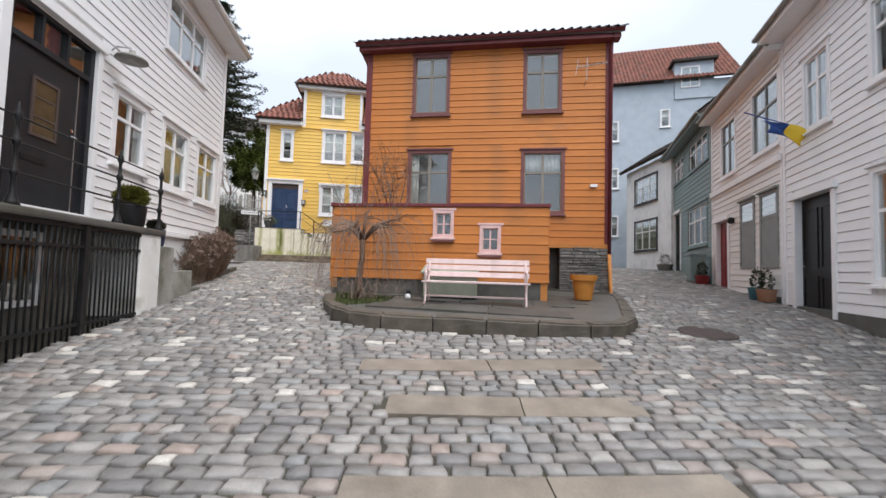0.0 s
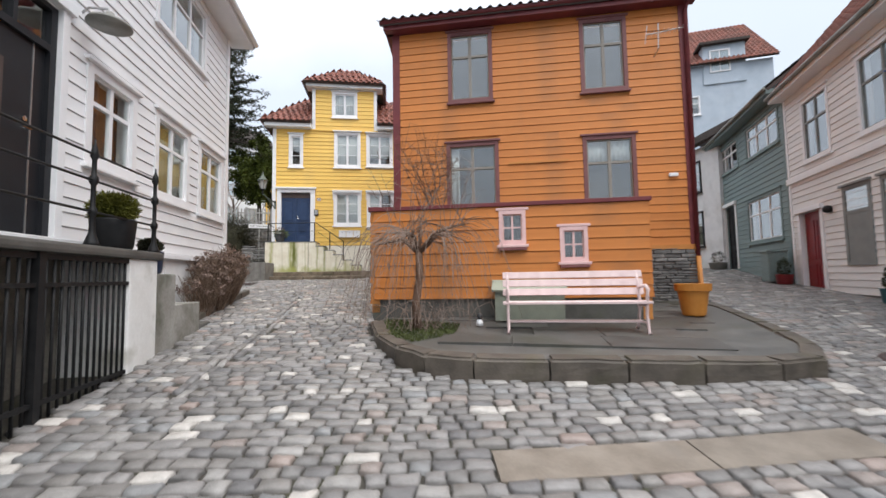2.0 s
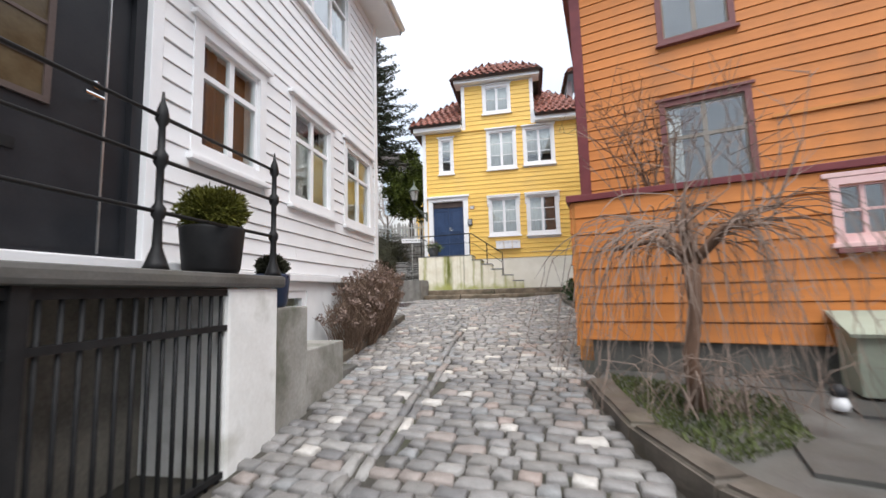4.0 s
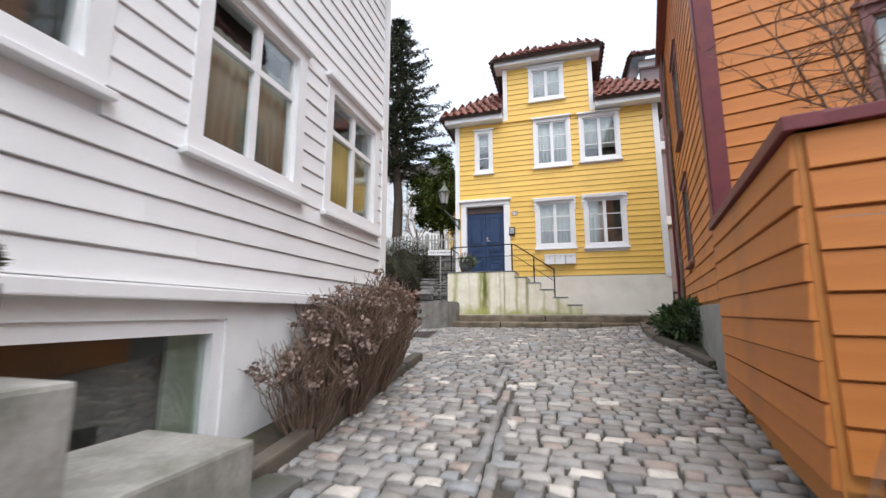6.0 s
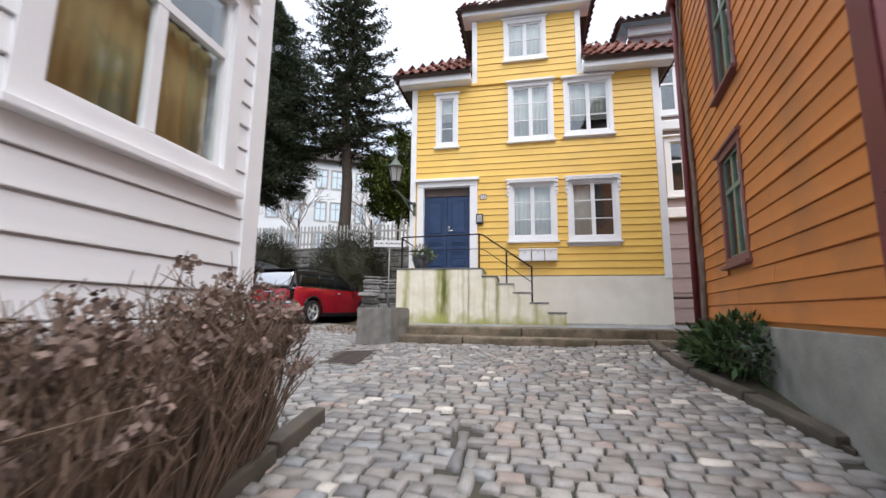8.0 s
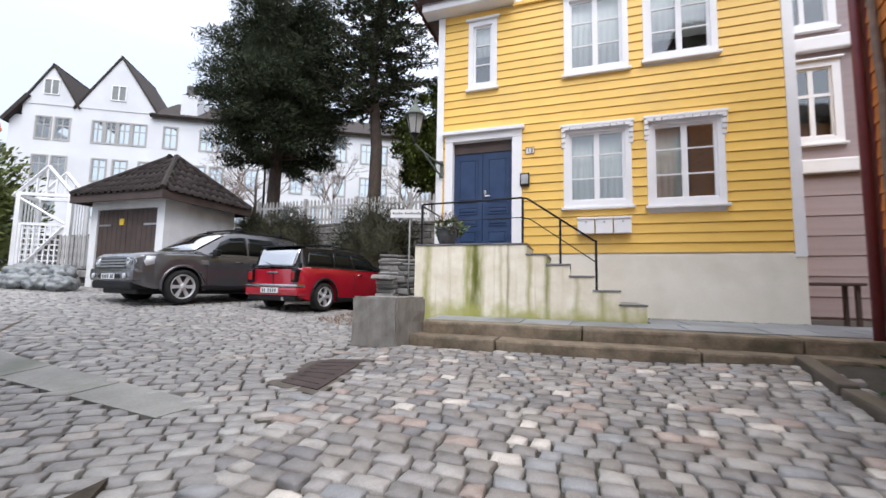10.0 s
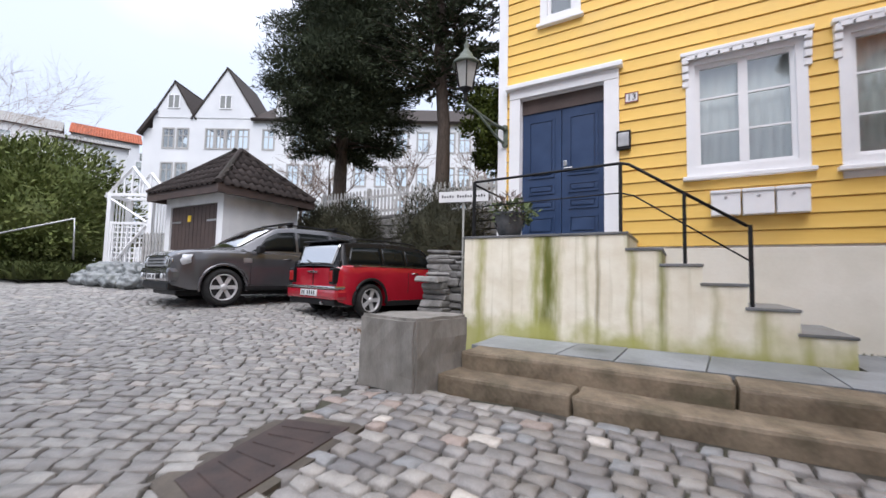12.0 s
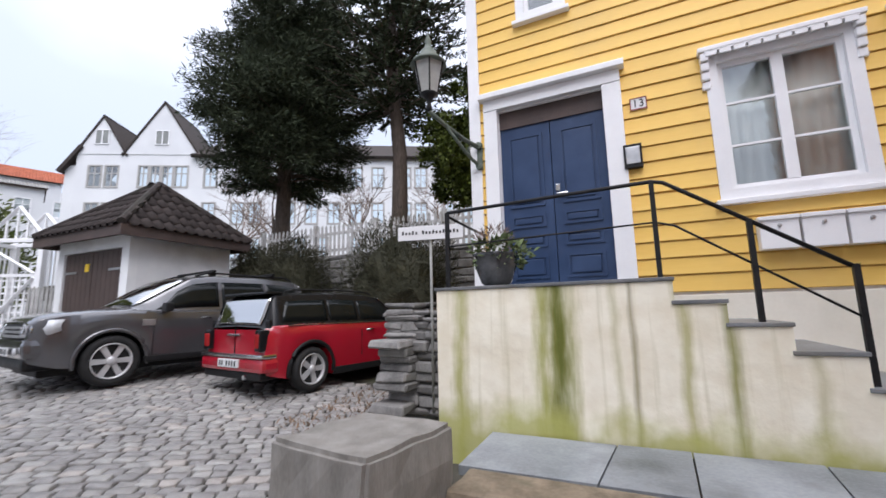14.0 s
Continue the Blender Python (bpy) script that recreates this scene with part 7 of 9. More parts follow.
# garden gate with lattice, left of the garage
gate = thing("garden_gate", (-17.8, 20.0, 3.0), "white wooden lattice gate with a gabled top", "gate", rz=30)
for x in (-0.66, 0.66):
    for y in (0.0, 0.8):
        part("post", boxed(x - 0.06, x + 0.06, y - 0.06, y + 0.06, -0.6, 2.15, bevel=0.008), M["white"], gate)
    part("side_rail", boxed(x - 0.03, x + 0.03, 0.06, 0.74, 2.0, 2.1), M["white"], gate)
    for k in range(5):
        part("lattice_bar", boxed(x - 0.015, x + 0.015, 0.14 + 0.13 * k - 0.018, 0.14 + 0.13 * k + 0.018, -0.3, 2.0), M["white"], gate)
for y in (0.0, 0.8):
    for sd in (-1, 1):
        part("gable_bar", tube(bmesh.new(), [(sd * 0.82, y, 2.02), (0, y, 3.0)], 0.055, 4), M["white"], gate)
    part("tie_beam", boxed(-0.8, 0.8, y - 0.04, y + 0.04, 2.06, 2.16, bevel=0.006), M["white"], gate)
    for k in range(5):
        x = -0.5 + 0.25 * k
        part("lattice_bar", boxed(x - 0.02, x + 0.02, y - 0.02, y + 0.02, 2.16, 2.92 - abs(x) * 1.15), M["white"], gate)
leaf_g = part("gate_leaf", frame_bm(-0.6, 0.6, -0.35, 1.25, 0.07, 0.08, -0.03, 0.03), M["white"], gate, "white lattice gate leaf, closed")
for k in range(8):
    x = -0.5 + 0.143 * k
    part("lattice_bar", boxed(x - 0.02, x + 0.02, -0.012, 0.012, -0.27, 1.17), M["white"], leaf_g)
for k in range(9):
    z = -0.2 + 0.16 * k
    part("lattice_bar", boxed(-0.53, 0.53, 0.013, 0.03, z - 0.02, z + 0.02), M["white"], leaf_g)
part("brace", tube(bmesh.new(), [(-0.55, -0.05, -0.25), (0.55, -0.05, 1.15)], 0.045, 4), M["white"], gate)
part("brace", tube(bmesh.new(), [(-0.6, -0.03, 1.95), (0.55, -0.03, 1.25)], 0.04, 4), M["white"], gate)
gp_ = thing("picket_fence", (-16.95, 20.4, 3.0), "short white picket fence joining gate and garage", "fence")
for k in range(9):
    part("picket", pk_me, None, gp_, m=pose(-0.35 + 0.095 * k, -0.2 + 0.05 * k, 0, 0, 0, 30))
stone_wall("garden_wall", "low dark stone wall below the gate", (-26.0, 18.6), (-16.6, 20.25), 1.9, 2.9, 0.5, 44, 0.15, 0.28, 0.35, 0.8)
# sacks
for k, (x, y, z, r) in enumerate(((-15.3, 18.75, 0.0, 0.3), (-15.85, 18.6, 0.0, 0.32), (-16.35, 18.55, 0.0, 0.3), (-14.8, 18.95, 0.0, 0.3), (-15.2, 19.15, 0.24, 0.32), (-15.8, 18.98, 0.26, 0.31), (-16.2, 18.85, 0.26, 0.29))):
    bm = bmesh.new()
    bmesh.ops.create_icosphere(bm, subdivisions=4, radius=1.0)
    for v in bm.verts:
        d = v.co.copy()
        v.co = Vector((d.x * r * 1.15, d.y * r * 0.9, d.z * r * 0.72)) * (1 + 0.3 * noise.noise(d * 2.1 + Vector((k * 3.1, 0, 0))) + 0.1 * abs(noise.noise(d * 4 + Vector((k, 0, 5)))) + 0.03 * noise.noise(d * 9 + Vector((k, 3, 5))))
        v.co.z = max(v.co.z, -r * 0.55)
    whole("garden_sack", bm, M["bag"], "crumpled white plastic garden waste sack", "sack", "garden sacks", m=pose(x, y, ground(x, y) + r * 0.52 + z, 0, 0, 37 * k), smooth=True)
hrail = thing("steel_handrail", (-18.0, 17.6, ground(-18, 17.6)), "bent galvanised steel handrail by the grass bank", "railing")
part("rail", tube(bmesh.new(), [(-1.2, -0.9, 0.0), (-1.25, -0.95, 0.9), (-1.1, -0.85, 1.0), (1.0, 0.8, 1.7), (1.05, 0.82, 0.6)], 0.024, 8), M["steel"], hrail, smooth=True)

# flag on the white row house
fl = thing("flag", (*r_at(10.62, -0.03), 4.8), "small blue and yellow flag on a slanting pole", "flag", rz=RA)
part("pole", tube(bmesh.new(), [(0, 0, 0), (0, -1.1, 0.46)], 0.012, 6), M["flag_blue"], fl)
for k, (mat_f, u0, u1) in enumerate(((M["flag_blue"], 0.3, 0.62), (M["flag_yellow"], 0.04, 0.3))):
    bm = bmesh.new()
    rows_ = []
    for i in range(6):
        u = u0 + (u1 - u0) * i / 5
        top = Vector((0, -1.1 * u, 0.46 * u - 0.01))
        rows_.append([bm.verts.new(top + Vector((0.05 * math.sin(9 * u + 1.1 * j), 0.05 * math.sin(7 * u + 1.3 * j), -0.07 * j * (1.3 - 0.5 * u)))) for j in range(5)])
    for a, b in zip(rows_, rows_[1:]):
        for j in range(4):
            bm.faces.new((a[j], a[j + 1], b[j + 1], b[j]))
    ob = part("blue_field" if k == 0 else "yellow_field", bm, mat_f, fl, smooth=True)
    md = ob.modifiers.new("thick", "SOLIDIFY")
    md.thickness = 0.003
# pots by the right row
for k, (s, o, mat_p, plant, r, lab) in enumerate(((9.0, -0.35, M["teal_pot"], M["needle"], 0.19, "teal glazed pot with a small conifer"), (9.4, -0.3, M["clay_pot"], M["needle"], 0.2, "clay pot with a small conifer"), (4.7, -0.4, M["red_door"], M["needle"], 0.22, "red pot with a small conifer by the red door"), (-0.9, -0.5, M["concrete"], M["ivy"], 0.35, "grey concrete planter with dull plants"))):
    p = r_at(s, o)
    ob = thing("plant_pot", (*p, ground(*p)), lab, "plant pot")
    part("pot", lathe(bmesh.new(), [(r * 0.7, 0), (r * 0.85, 0.03), (r, 0.28), (r * 1.05, 0.3), (r * 0.9, 0.3), (0.02, 0.27)], 18), mat_p, ob, smooth=True)
    part("plant", leaf_ball(50 + k, plant, (0, 0, 0.5), (r * 0.85, r * 0.85, 0.34), 500, 0.05), plant, ob)
bn = thing("waste_bin", (*r_at(4.2, -0.45), ground(*r_at(4.2, -0.45))), "grey-green wheeled waste bin against the wall", "bin", rz=RA)
part("body", boxed(-0.28, 0.28, -0.25, 0.25, 0.05, 0.95, bevel=0.03), M["green_board"], bn)
part("lid", boxed(-0.3, 0.3, -0.28, 0.27, 0.95, 1.02, bevel=0.02), M["green_board"], bn)
for x in (-0.24, 0.2):
    part("wheel", lathe(bmesh.new(), [(0.02, 0), (0.09, 0), (0.1, 0.015), (0.09, 0.04), (0.02, 0.04)], 14), M["rubber"], bn, m=pose(x, 0.24, 0.1, 0, 90, 0))


# ---- parked cars ----
def smooth_step(x, table):
    """Linear interpolation in a table of (x, value)."""
    if x <= table[0][0]:
        return table[0][1]
    for (a, u), (b, v) in zip(table, table[1:]):
        if x <= b:
            return u + (v - u) * (x - a) / (b - a)
    return table[-1][1]


def soft(x, table, r=0.05):
    return sum(smooth_step(x + r * k / 2, table) for k in (-2, -1, 0, 1, 2)) / 5


def car(name, label, at, rz, spec):
    """A parked car, lofted from cross-sections. x from its tail (0) to its nose, y across, z up from the ground."""
    ob = thing(name, at, label, "car", rz=rz)
    L, W, R = spec["length"], spec["width"] / 2, spec["wheel"]
    axles, xw = spec["axles"], spec["screen_foot"]
    zl = spec["belt_z"]

    def section(x):
        """Half a cross-section: (y, z) from the underside over the sill, belt and roof corner to the centre line."""
        w = W * soft(x, spec["plan"])
        zb, belt, top = soft(x, spec["floor"]), soft(x, spec["belt"], 0.03), soft(x, spec["top"], 0.03)
        lo_ = zb
        for ax_ in axles:
            dd = (R + 0.055) ** 2 - (x - ax_) ** 2
            if dd > 0:
                lo_ = max(lo_, R + math.sqrt(dd))
        h = max(0.012, top - belt)
        u = min(1.0, h / 0.42)
        wc = w * 0.84 + (W * spec["roof_w"] - w * 0.84) * u
        e, y7 = min(0.085, 0.5 * h), w * 0.935
        return [(0.0, lo_), (w * 0.8, lo_), (w * 0.972, lo_), (w * 0.992, lo_ + 0.3 * (belt - lo_)), (w, lo_ + 0.58 * (belt - lo_)), (w * 0.99, belt - 0.3 * (belt - lo_) * 0.5), (w * 0.965, belt - 0.012), (y7, belt + min(0.012, 0.2 * h)), (wc, top - e), (wc * 0.955, top - 0.4 * e), (wc * 0.6, top), (0.0, top + 0.012)]
    xs = sorted({0.0, 0.008, 0.02, 0.035, 0.05, 0.07, 0.09, 0.115, 0.14, 0.17, 0.2, 0.25, xw, L - 0.01, L - 0.03, *[round(L * i / 120, 4) for i in range(121)]})
    sec = [section(x) for x in xs]

    def skin(pick):
        bm_ = bmesh.new()
        cache = {}

        def vt(i, j, sd):
            y, z = sec[i][j]
            key = (i, j, sd if y > 0 else 1)
            if key not in cache:
                cache[key] = bm_.verts.new((xs[i], y * sd, z))
            return cache[key]
        for i in range(len(xs) - 1):
            for j in range(11):
                if pick(xs[i], j):
                    for sd in (1, -1):
                        f = [vt(i, j, sd), vt(i + 1, j, sd), vt(i + 1, j + 1, sd), vt(i, j + 1, sd)]
                        bm_.faces.new(f if sd < 0 else f[::-1])
        for i, last in ((0, False), (len(xs) - 1, True)):
            if pick(xs[i], 3):
                top = 11 if last else 7
                bm_.faces.new([vt(i, j, 1) for j in range(1, top + 1)] + [vt(i, j, -1) for j in range(top if sec[i][top][0] > 0 else top - 1, 0, -1)])
        bmesh.ops.recalc_face_normals(bm_, faces=bm_.faces[:])
        me = mesh_of(bm_, spec["paint"], True)
        me.set_sharp_from_angle(angle=radians(32))
        return me
    part("body", skin(lambda x, j: j < 7 or x >= xw), None, ob)
    cab = skin(lambda x, j: j >= 7 and x < xw)
    cab.materials.clear()
    cab.materials.append(spec["roof_paint"])
    part("cabin", cab, None, ob, spec["roof_label"])
    part("underbody", boxed(0.12, L - 0.14, -(W - 0.27), W - 0.27, 0.2, 0.78, bevel=0.04), M["plastic_black"], ob)

    def sheet(name_, grid, material, label_):
        bm_ = bmesh.new()
        rows_ = [[bm_.verts.new(p) for p in r] for r in grid]
        for r0, r1 in zip(rows_, rows_[1:]):
            for k in range(len(r0) - 1):
                bm_.faces.new((r0[k], r0[k + 1], r1[k + 1], r1[k]))
        bmesh.ops.recalc_face_normals(bm_, faces=bm_.faces[:])
        g_ = part(name_, bm_, material, ob, label_, smooth=True)
        g_.modifiers.new("thick", "SOLIDIFY").thickness = 0.004
    for side in (-1, 1):
        for a0, b0, a1, b1 in spec["side_windows"]:
            grid = []
            for f in (0.1, 0.37, 0.64, 0.9):
                row_ = []
                for k in range(13):
                    x = (a0 + (a1 - a0) * f) * (1 - k / 12) + (b0 + (b1 - b0) * f) * k / 12
                    q = section(x)
                    row_.append((x, side * (q[7][0] + (q[8][0] - q[7][0]) * f + 0.006), q[7][1] + (q[8][1] - q[7][1]) * f))
                grid.append(row_)
            sheet("side_window", grid, M["glass_car"], "dark glass")
    def bow(k, v):
        return (0.1 if nm_ == "windscreen" else 0.015) * (1 - v * v) * math.sin(math.pi * k / 8) ** 0.6 if k % 8 else 0.0
    for nm_, xa, xb, mat_g in (("rear_window", *spec["rear_glass"], M["glass_screen"]), ("windscreen", *spec["front_glass"], M["glass_screen"])):
        grid = []
        for k in range(9):
            x = xa + (xb - xa) * k / 8
            q, q2 = section(x), section(x + 0.01)
            sl = (q2[11][1] - q[11][1]) / 0.01
            nx, nz = -sl / math.hypot(1, sl), 1 / math.hypot(1, sl)
            hw, drop = q[8][0] * 0.93, q[9][1] - q[11][1]
            grid.append([(x + nx * (0.012 + bow(k, v)), hw * v, q[11][1] + drop * (0.15 * v * v + 0.25 * v ** 6) + nz * (0.012 + bow(k, v))) for v in (-1, -0.85, -0.6, -0.3, 0, 0.3, 0.6, 0.85, 1)])
        sheet(nm_, grid, mat_g, "glass reflecting the sky")
    # wheels
    for ax_ in axles:
        for side in (-1, 1):
            wh = part("wheel", lathe(bmesh.new(), [(R * 0.6, -0.1), (R * 0.9, -0.105), (R, -0.07), (R, 0.07), (R * 0.9, 0.105), (R * 0.72, 0.1), (R * 0.66, 0.05)], 36), M["rubber"], ob, "black tyre and alloy wheel", m=pose(ax_, side * (W - 0.11), R, -90 * side, 0, 0), smooth=True)
            rim = lathe(bmesh.new(), [(R * 0.66, 0.02), (R * 0.72, 0.095), (R * 0.68, 0.107), (R * 0.64, 0.06), (R * 0.63, 0.02)], 32)
            part("rim", rim, M["alu"], wh, smooth=True)
            part("brake_disc", lathe(bmesh.new(), [(0.02, 0.0), (R * 0.63, 0.0), (R * 0.63, 0.015), (0.02, 0.018)], 24), M["plastic_black"], wh)
            for k in range(spec["spokes"]):
                a = 2 * math.pi * k / spec["spokes"]
                bm = bmesh.new()
                pts = [(R * 0.1, -0.03), (R * 0.66, -0.04), (R * 0.66, 0.04), (R * 0.1, 0.03)]
                q = [(u * math.cos(a) - v * math.sin(a), u * math.sin(a) + v * math.cos(a), 0.085 - 0.01 * (u > R * 0.3)) for u, v in pts]
                slab_poly(bm, q, 0.03)
                part("spoke", bm, M["alu"], wh)
            part("hub_cap", lathe(bmesh.new(), [(R * 0.2, 0.05), (R * 0.18, 0.095), (R * 0.05, 0.105)], 16), M["alu"], wh, smooth=True)
            # arch lip
            bm = bmesh.new()
            arc = [(ax_ + (R + 0.085) * math.cos(t), side * (W * 0.985 * soft(ax_, spec["plan"]) - 0.012), R + (R + 0.085) * math.sin(t)) for t in [math.pi * (-0.06 + 1.12 * j / 18) for j in range(19)]]
            tube(bm, arc, 0.032, 6)
            part("arch_lip", bm, spec["lip"], ob, smooth=True)
    for side in (-1, 1):
        bm = bmesh.new()
        tube(bm, [(0, 0, 0), (0.02, side * 0.09, 0.03)], 0.02, 6)
        box(bm, -0.06, 0.06, min(side * 0.08, side * 0.26), max(side * 0.08, side * 0.26), 0.0, 0.15, bevel=0.03)
        part("mirror", bm, M["plastic_black"], ob, m=pose(spec["mirror"], side * W * 0.9, zl - 0.01, 0, 0, 0))
        for hx in spec["handles"]:
            part("door_handle", tube(bmesh.new(), [(hx - 0.09, side * W * 0.985, zl - 0.12), (hx, side * (W * 0.985 + 0.03), zl - 0.11), (hx + 0.09, side * W * 0.985, zl - 0.12)], 0.013, 6), spec["handle_mat"], ob, smooth=True)
        for gx_ in spec["seams"]:
            part("door_seam", boxed(gx_ - 0.004, gx_ + 0.004, min(side * W * 0.93, side * W * 1.0015), max(side * W * 0.93, side * W * 1.0015), 0.42, zl - 0.1), M["plastic_black"], ob)
    return ob


mini = dict(length=3.94, width=1.70, wheel=0.305, axles=(0.70, 3.22), spokes=5, paint=M["red_car"], roof_paint=M["black_gloss"], roof_label="black roof and pillars", lip=M["plastic_black"], handle_mat=M["chrome"],
            plan=[(0, 0.86), (0.06, 0.92), (0.2, 0.965), (0.6, 0.995), (1.5, 1.0), (2.8, 1.0), (3.5, 0.96), (3.8, 0.86), (3.94, 0.68)], belt=[(0, 0.87), (0.06, 0.92), (0.5, 0.935), (2.7, 0.92), (3.2, 0.88), (3.7, 0.77), (3.94, 0.56)],
            top=[(0, 0.9), (0.02, 0.95), (0.05, 1.02), (0.15, 1.33), (0.2, 1.375), (0.5, 1.405), (1.3, 1.43), (1.95, 1.41), (2.2, 1.37), (2.78, 0.985), (3.3, 0.94), (3.7, 0.83), (3.86, 0.72), (3.94, 0.6)], floor=[(0, 0.3), (0.3, 0.22), (0.9, 0.19), (3.2, 0.19), (3.7, 0.2), (3.94, 0.28)],
            belt_z=0.93, screen_foot=2.78, roof_w=0.77, side_windows=[(0.2, 1.0, 0.34, 1.0), (1.05, 1.62, 1.05, 1.62), (1.67, 2.62, 1.67, 2.28)], rear_glass=(0.014, 0.155), front_glass=(2.24, 2.74), mirror=2.5, handles=(1.85,), seams=(1.65, 2.55))
MZ = ground(-8.5, 20.5)
mc = car("red_estate_car", "small red estate car with black roof, parked", (-8.78, 19.35, MZ - 0.02), 80, mini)
part("rear_bumper", boxed(-0.08, 0.2, -0.81, 0.81, 0.32, 0.51, bevel=0.06), M["red_car"], mc)
part("bumper_skirt", boxed(-0.05, 0.1, -0.74, 0.74, 0.22, 0.33, bevel=0.03), M["plastic_black"], mc)
part("rear_trim", boxed(-0.085, 0.16, -0.8, 0.8, 0.51, 0.565, bevel=0.02), M["chrome"], mc)
part("roof_spoiler", boxed(0.1, 0.36, -0.55, 0.55, 1.372, 1.41, bevel=0.018), M["black_gloss"], mc, "black roof spoiler")
for s in (-1, 1):
    part("tail_light", boxed(-0.03, 0.08, min(s * 0.6, s * 0.72), max(s * 0.6, s * 0.72), 0.64, 0.84, bevel=0.03), M["lamp_red"], mc, "red tail light", m=pose(0, 0, 0, 0, 0, s * 5))
    part("tail_light_bezel", boxed(-0.016, 0.14, min(s * 0.59, s * 0.745), max(s * 0.59, s * 0.745), 0.6, 0.89, bevel=0.03), M["black_gloss"], mc, m=pose(0, 0, 0, 0, 0, s * 5))
    part("rear_pillar", boxed(0.035, 0.09, min(s * 0.66, s * 0.75), max(s * 0.66, s * 0.75), 0.9, 1.02, bevel=0.02), M["black_gloss"], mc)
    part("sill_trim", boxed(1.08, 2.84, min(s * 0.79, s * 0.842), max(s * 0.79, s * 0.842), 0.18, 0.29, bevel=0.02), M["plastic_black"], mc)
    part("roof_rail", tube(bmesh.new(), [(0.35, s * 0.6, 1.405), (0.5, s * 0.6, 1.445), (1.3, s * 0.6, 1.46), (2.0, s * 0.58, 1.435), (2.1, s * 0.58, 1.4)], 0.016, 6), M["plastic_black"], mc)
    part("exhaust", tube(bmesh.new(), [(-0.09, s * 0.38 - 0.02, 0.26), (0.1, s * 0.38 - 0.02, 0.26)], 0.035, 10), M["chrome"], mc) if s < 0 else None
for s in (-1, 1):
    part("belt_trim", boxed(0.3, 2.62, min(s * 0.77, s * 0.822), max(s * 0.77, s * 0.822), 0.928, 0.942, bevel=0.004), M["chrome"], mc)
part("rear_wiper", tube(bmesh.new(), [(-0.03, 0.02, 0.96), (0.02, 0.28, 1.04)], 0.008, 5), M["plastic_black"], mc)
part("grip", boxed(-0.035, 0.0, -0.16, 0.16, 0.8, 0.83, bevel=0.006), M["chrome"], mc)
part("door_gap", boxed(-0.012, 0.0, -0.004, 0.004, 0.55, 0.92), M["plastic_black"], mc)
pl = part("number_plate", boxed(-0.1, -0.075, -0.26, 0.26, 0.38, 0.49, bevel=0.004), M["plate_white"], mc, "white number plate")
bm = bmesh.new()
for k, y in enumerate((0.2, 0.14, 0.02, -0.05, -0.12, -0.19)):
    box(bm, -0.103, -0.101, y - 0.018, y + 0.018, 0.4, 0.47)
part("plate_marks", bm, M["ink"], pl)

rover = dict(length=4.5, width=1.91, wheel=0.365, axles=(0.95, 3.6), spokes=6, paint=M["grey_car"], roof_paint=M["grey_car"], roof_label="dark grey roof and pillars", lip=M["grey_car"], handle_mat=M["grey_car"],
             plan=[(0, 0.84), (0.1, 0.92), (0.4, 0.97), (1.0, 1.0), (3.5, 1.0), (4.15, 0.985), (4.36, 0.94), (4.46, 0.88), (4.5, 0.82)], belt=[(0, 0.98), (0.1, 1.06), (0.5, 1.09), (3.0, 1.08), (3.4, 1.095), (4.15, 1.045), (4.4, 0.995), (4.5, 0.92)],
             top=[(0, 1.0), (0.03, 1.08), (0.08, 1.18), (0.26, 1.6), (0.42, 1.69), (1.2, 1.745), (2.15, 1.735), (2.5, 1.68), (3.36, 1.15), (3.8, 1.125), (4.25, 1.075), (4.42, 1.03), (4.5, 0.95)], floor=[(0, 0.42), (0.4, 0.32), (1.0, 0.3), (3.6, 0.3), (4.2, 0.32), (4.5, 0.42)],
             belt_z=1.08, screen_foot=3.36, roof_w=0.79, side_windows=[(0.3, 1.1, 0.45, 1.1), (1.16, 2.0, 1.16, 2.0), (2.06, 3.12, 2.06, 2.68)], rear_glass=(0.09, 0.27), front_glass=(2.56, 3.32), mirror=2.95, handles=(1.35, 2.3), seams=(1.13, 2.03, 3.1))
RZ = ground(-11.2, 19.8)
rcar = car("grey_suv", "dark grey off-road car with roof bars, parked", (-10.9, 22.46, RZ - 0.03), 260, rover)
part("front_bumper", boxed(4.16, 4.56, -0.88, 0.88, 0.46, 0.735, bevel=0.09), M["grey_car"], rcar)
part("bumper_skirt", boxed(4.2, 4.53, -0.8, 0.8, 0.3, 0.47, bevel=0.06), M["plastic_black"], rcar)
part("lower_intake", boxed(4.5, 4.578, -0.42, 0.42, 0.52, 0.6, bevel=0.02), M["plastic_black"], rcar)
gr = part("grille", boxed(4.42, 4.515, -0.52, 0.52, 0.73, 0.93, bevel=0.02), M["plastic_black"], rcar)
for z in (0.745, 0.805, 0.865):
    part("grille_bar", boxed(4.505, 4.532, -0.5, 0.5, z, z + 0.035, bevel=0.008), M["steel"], gr)
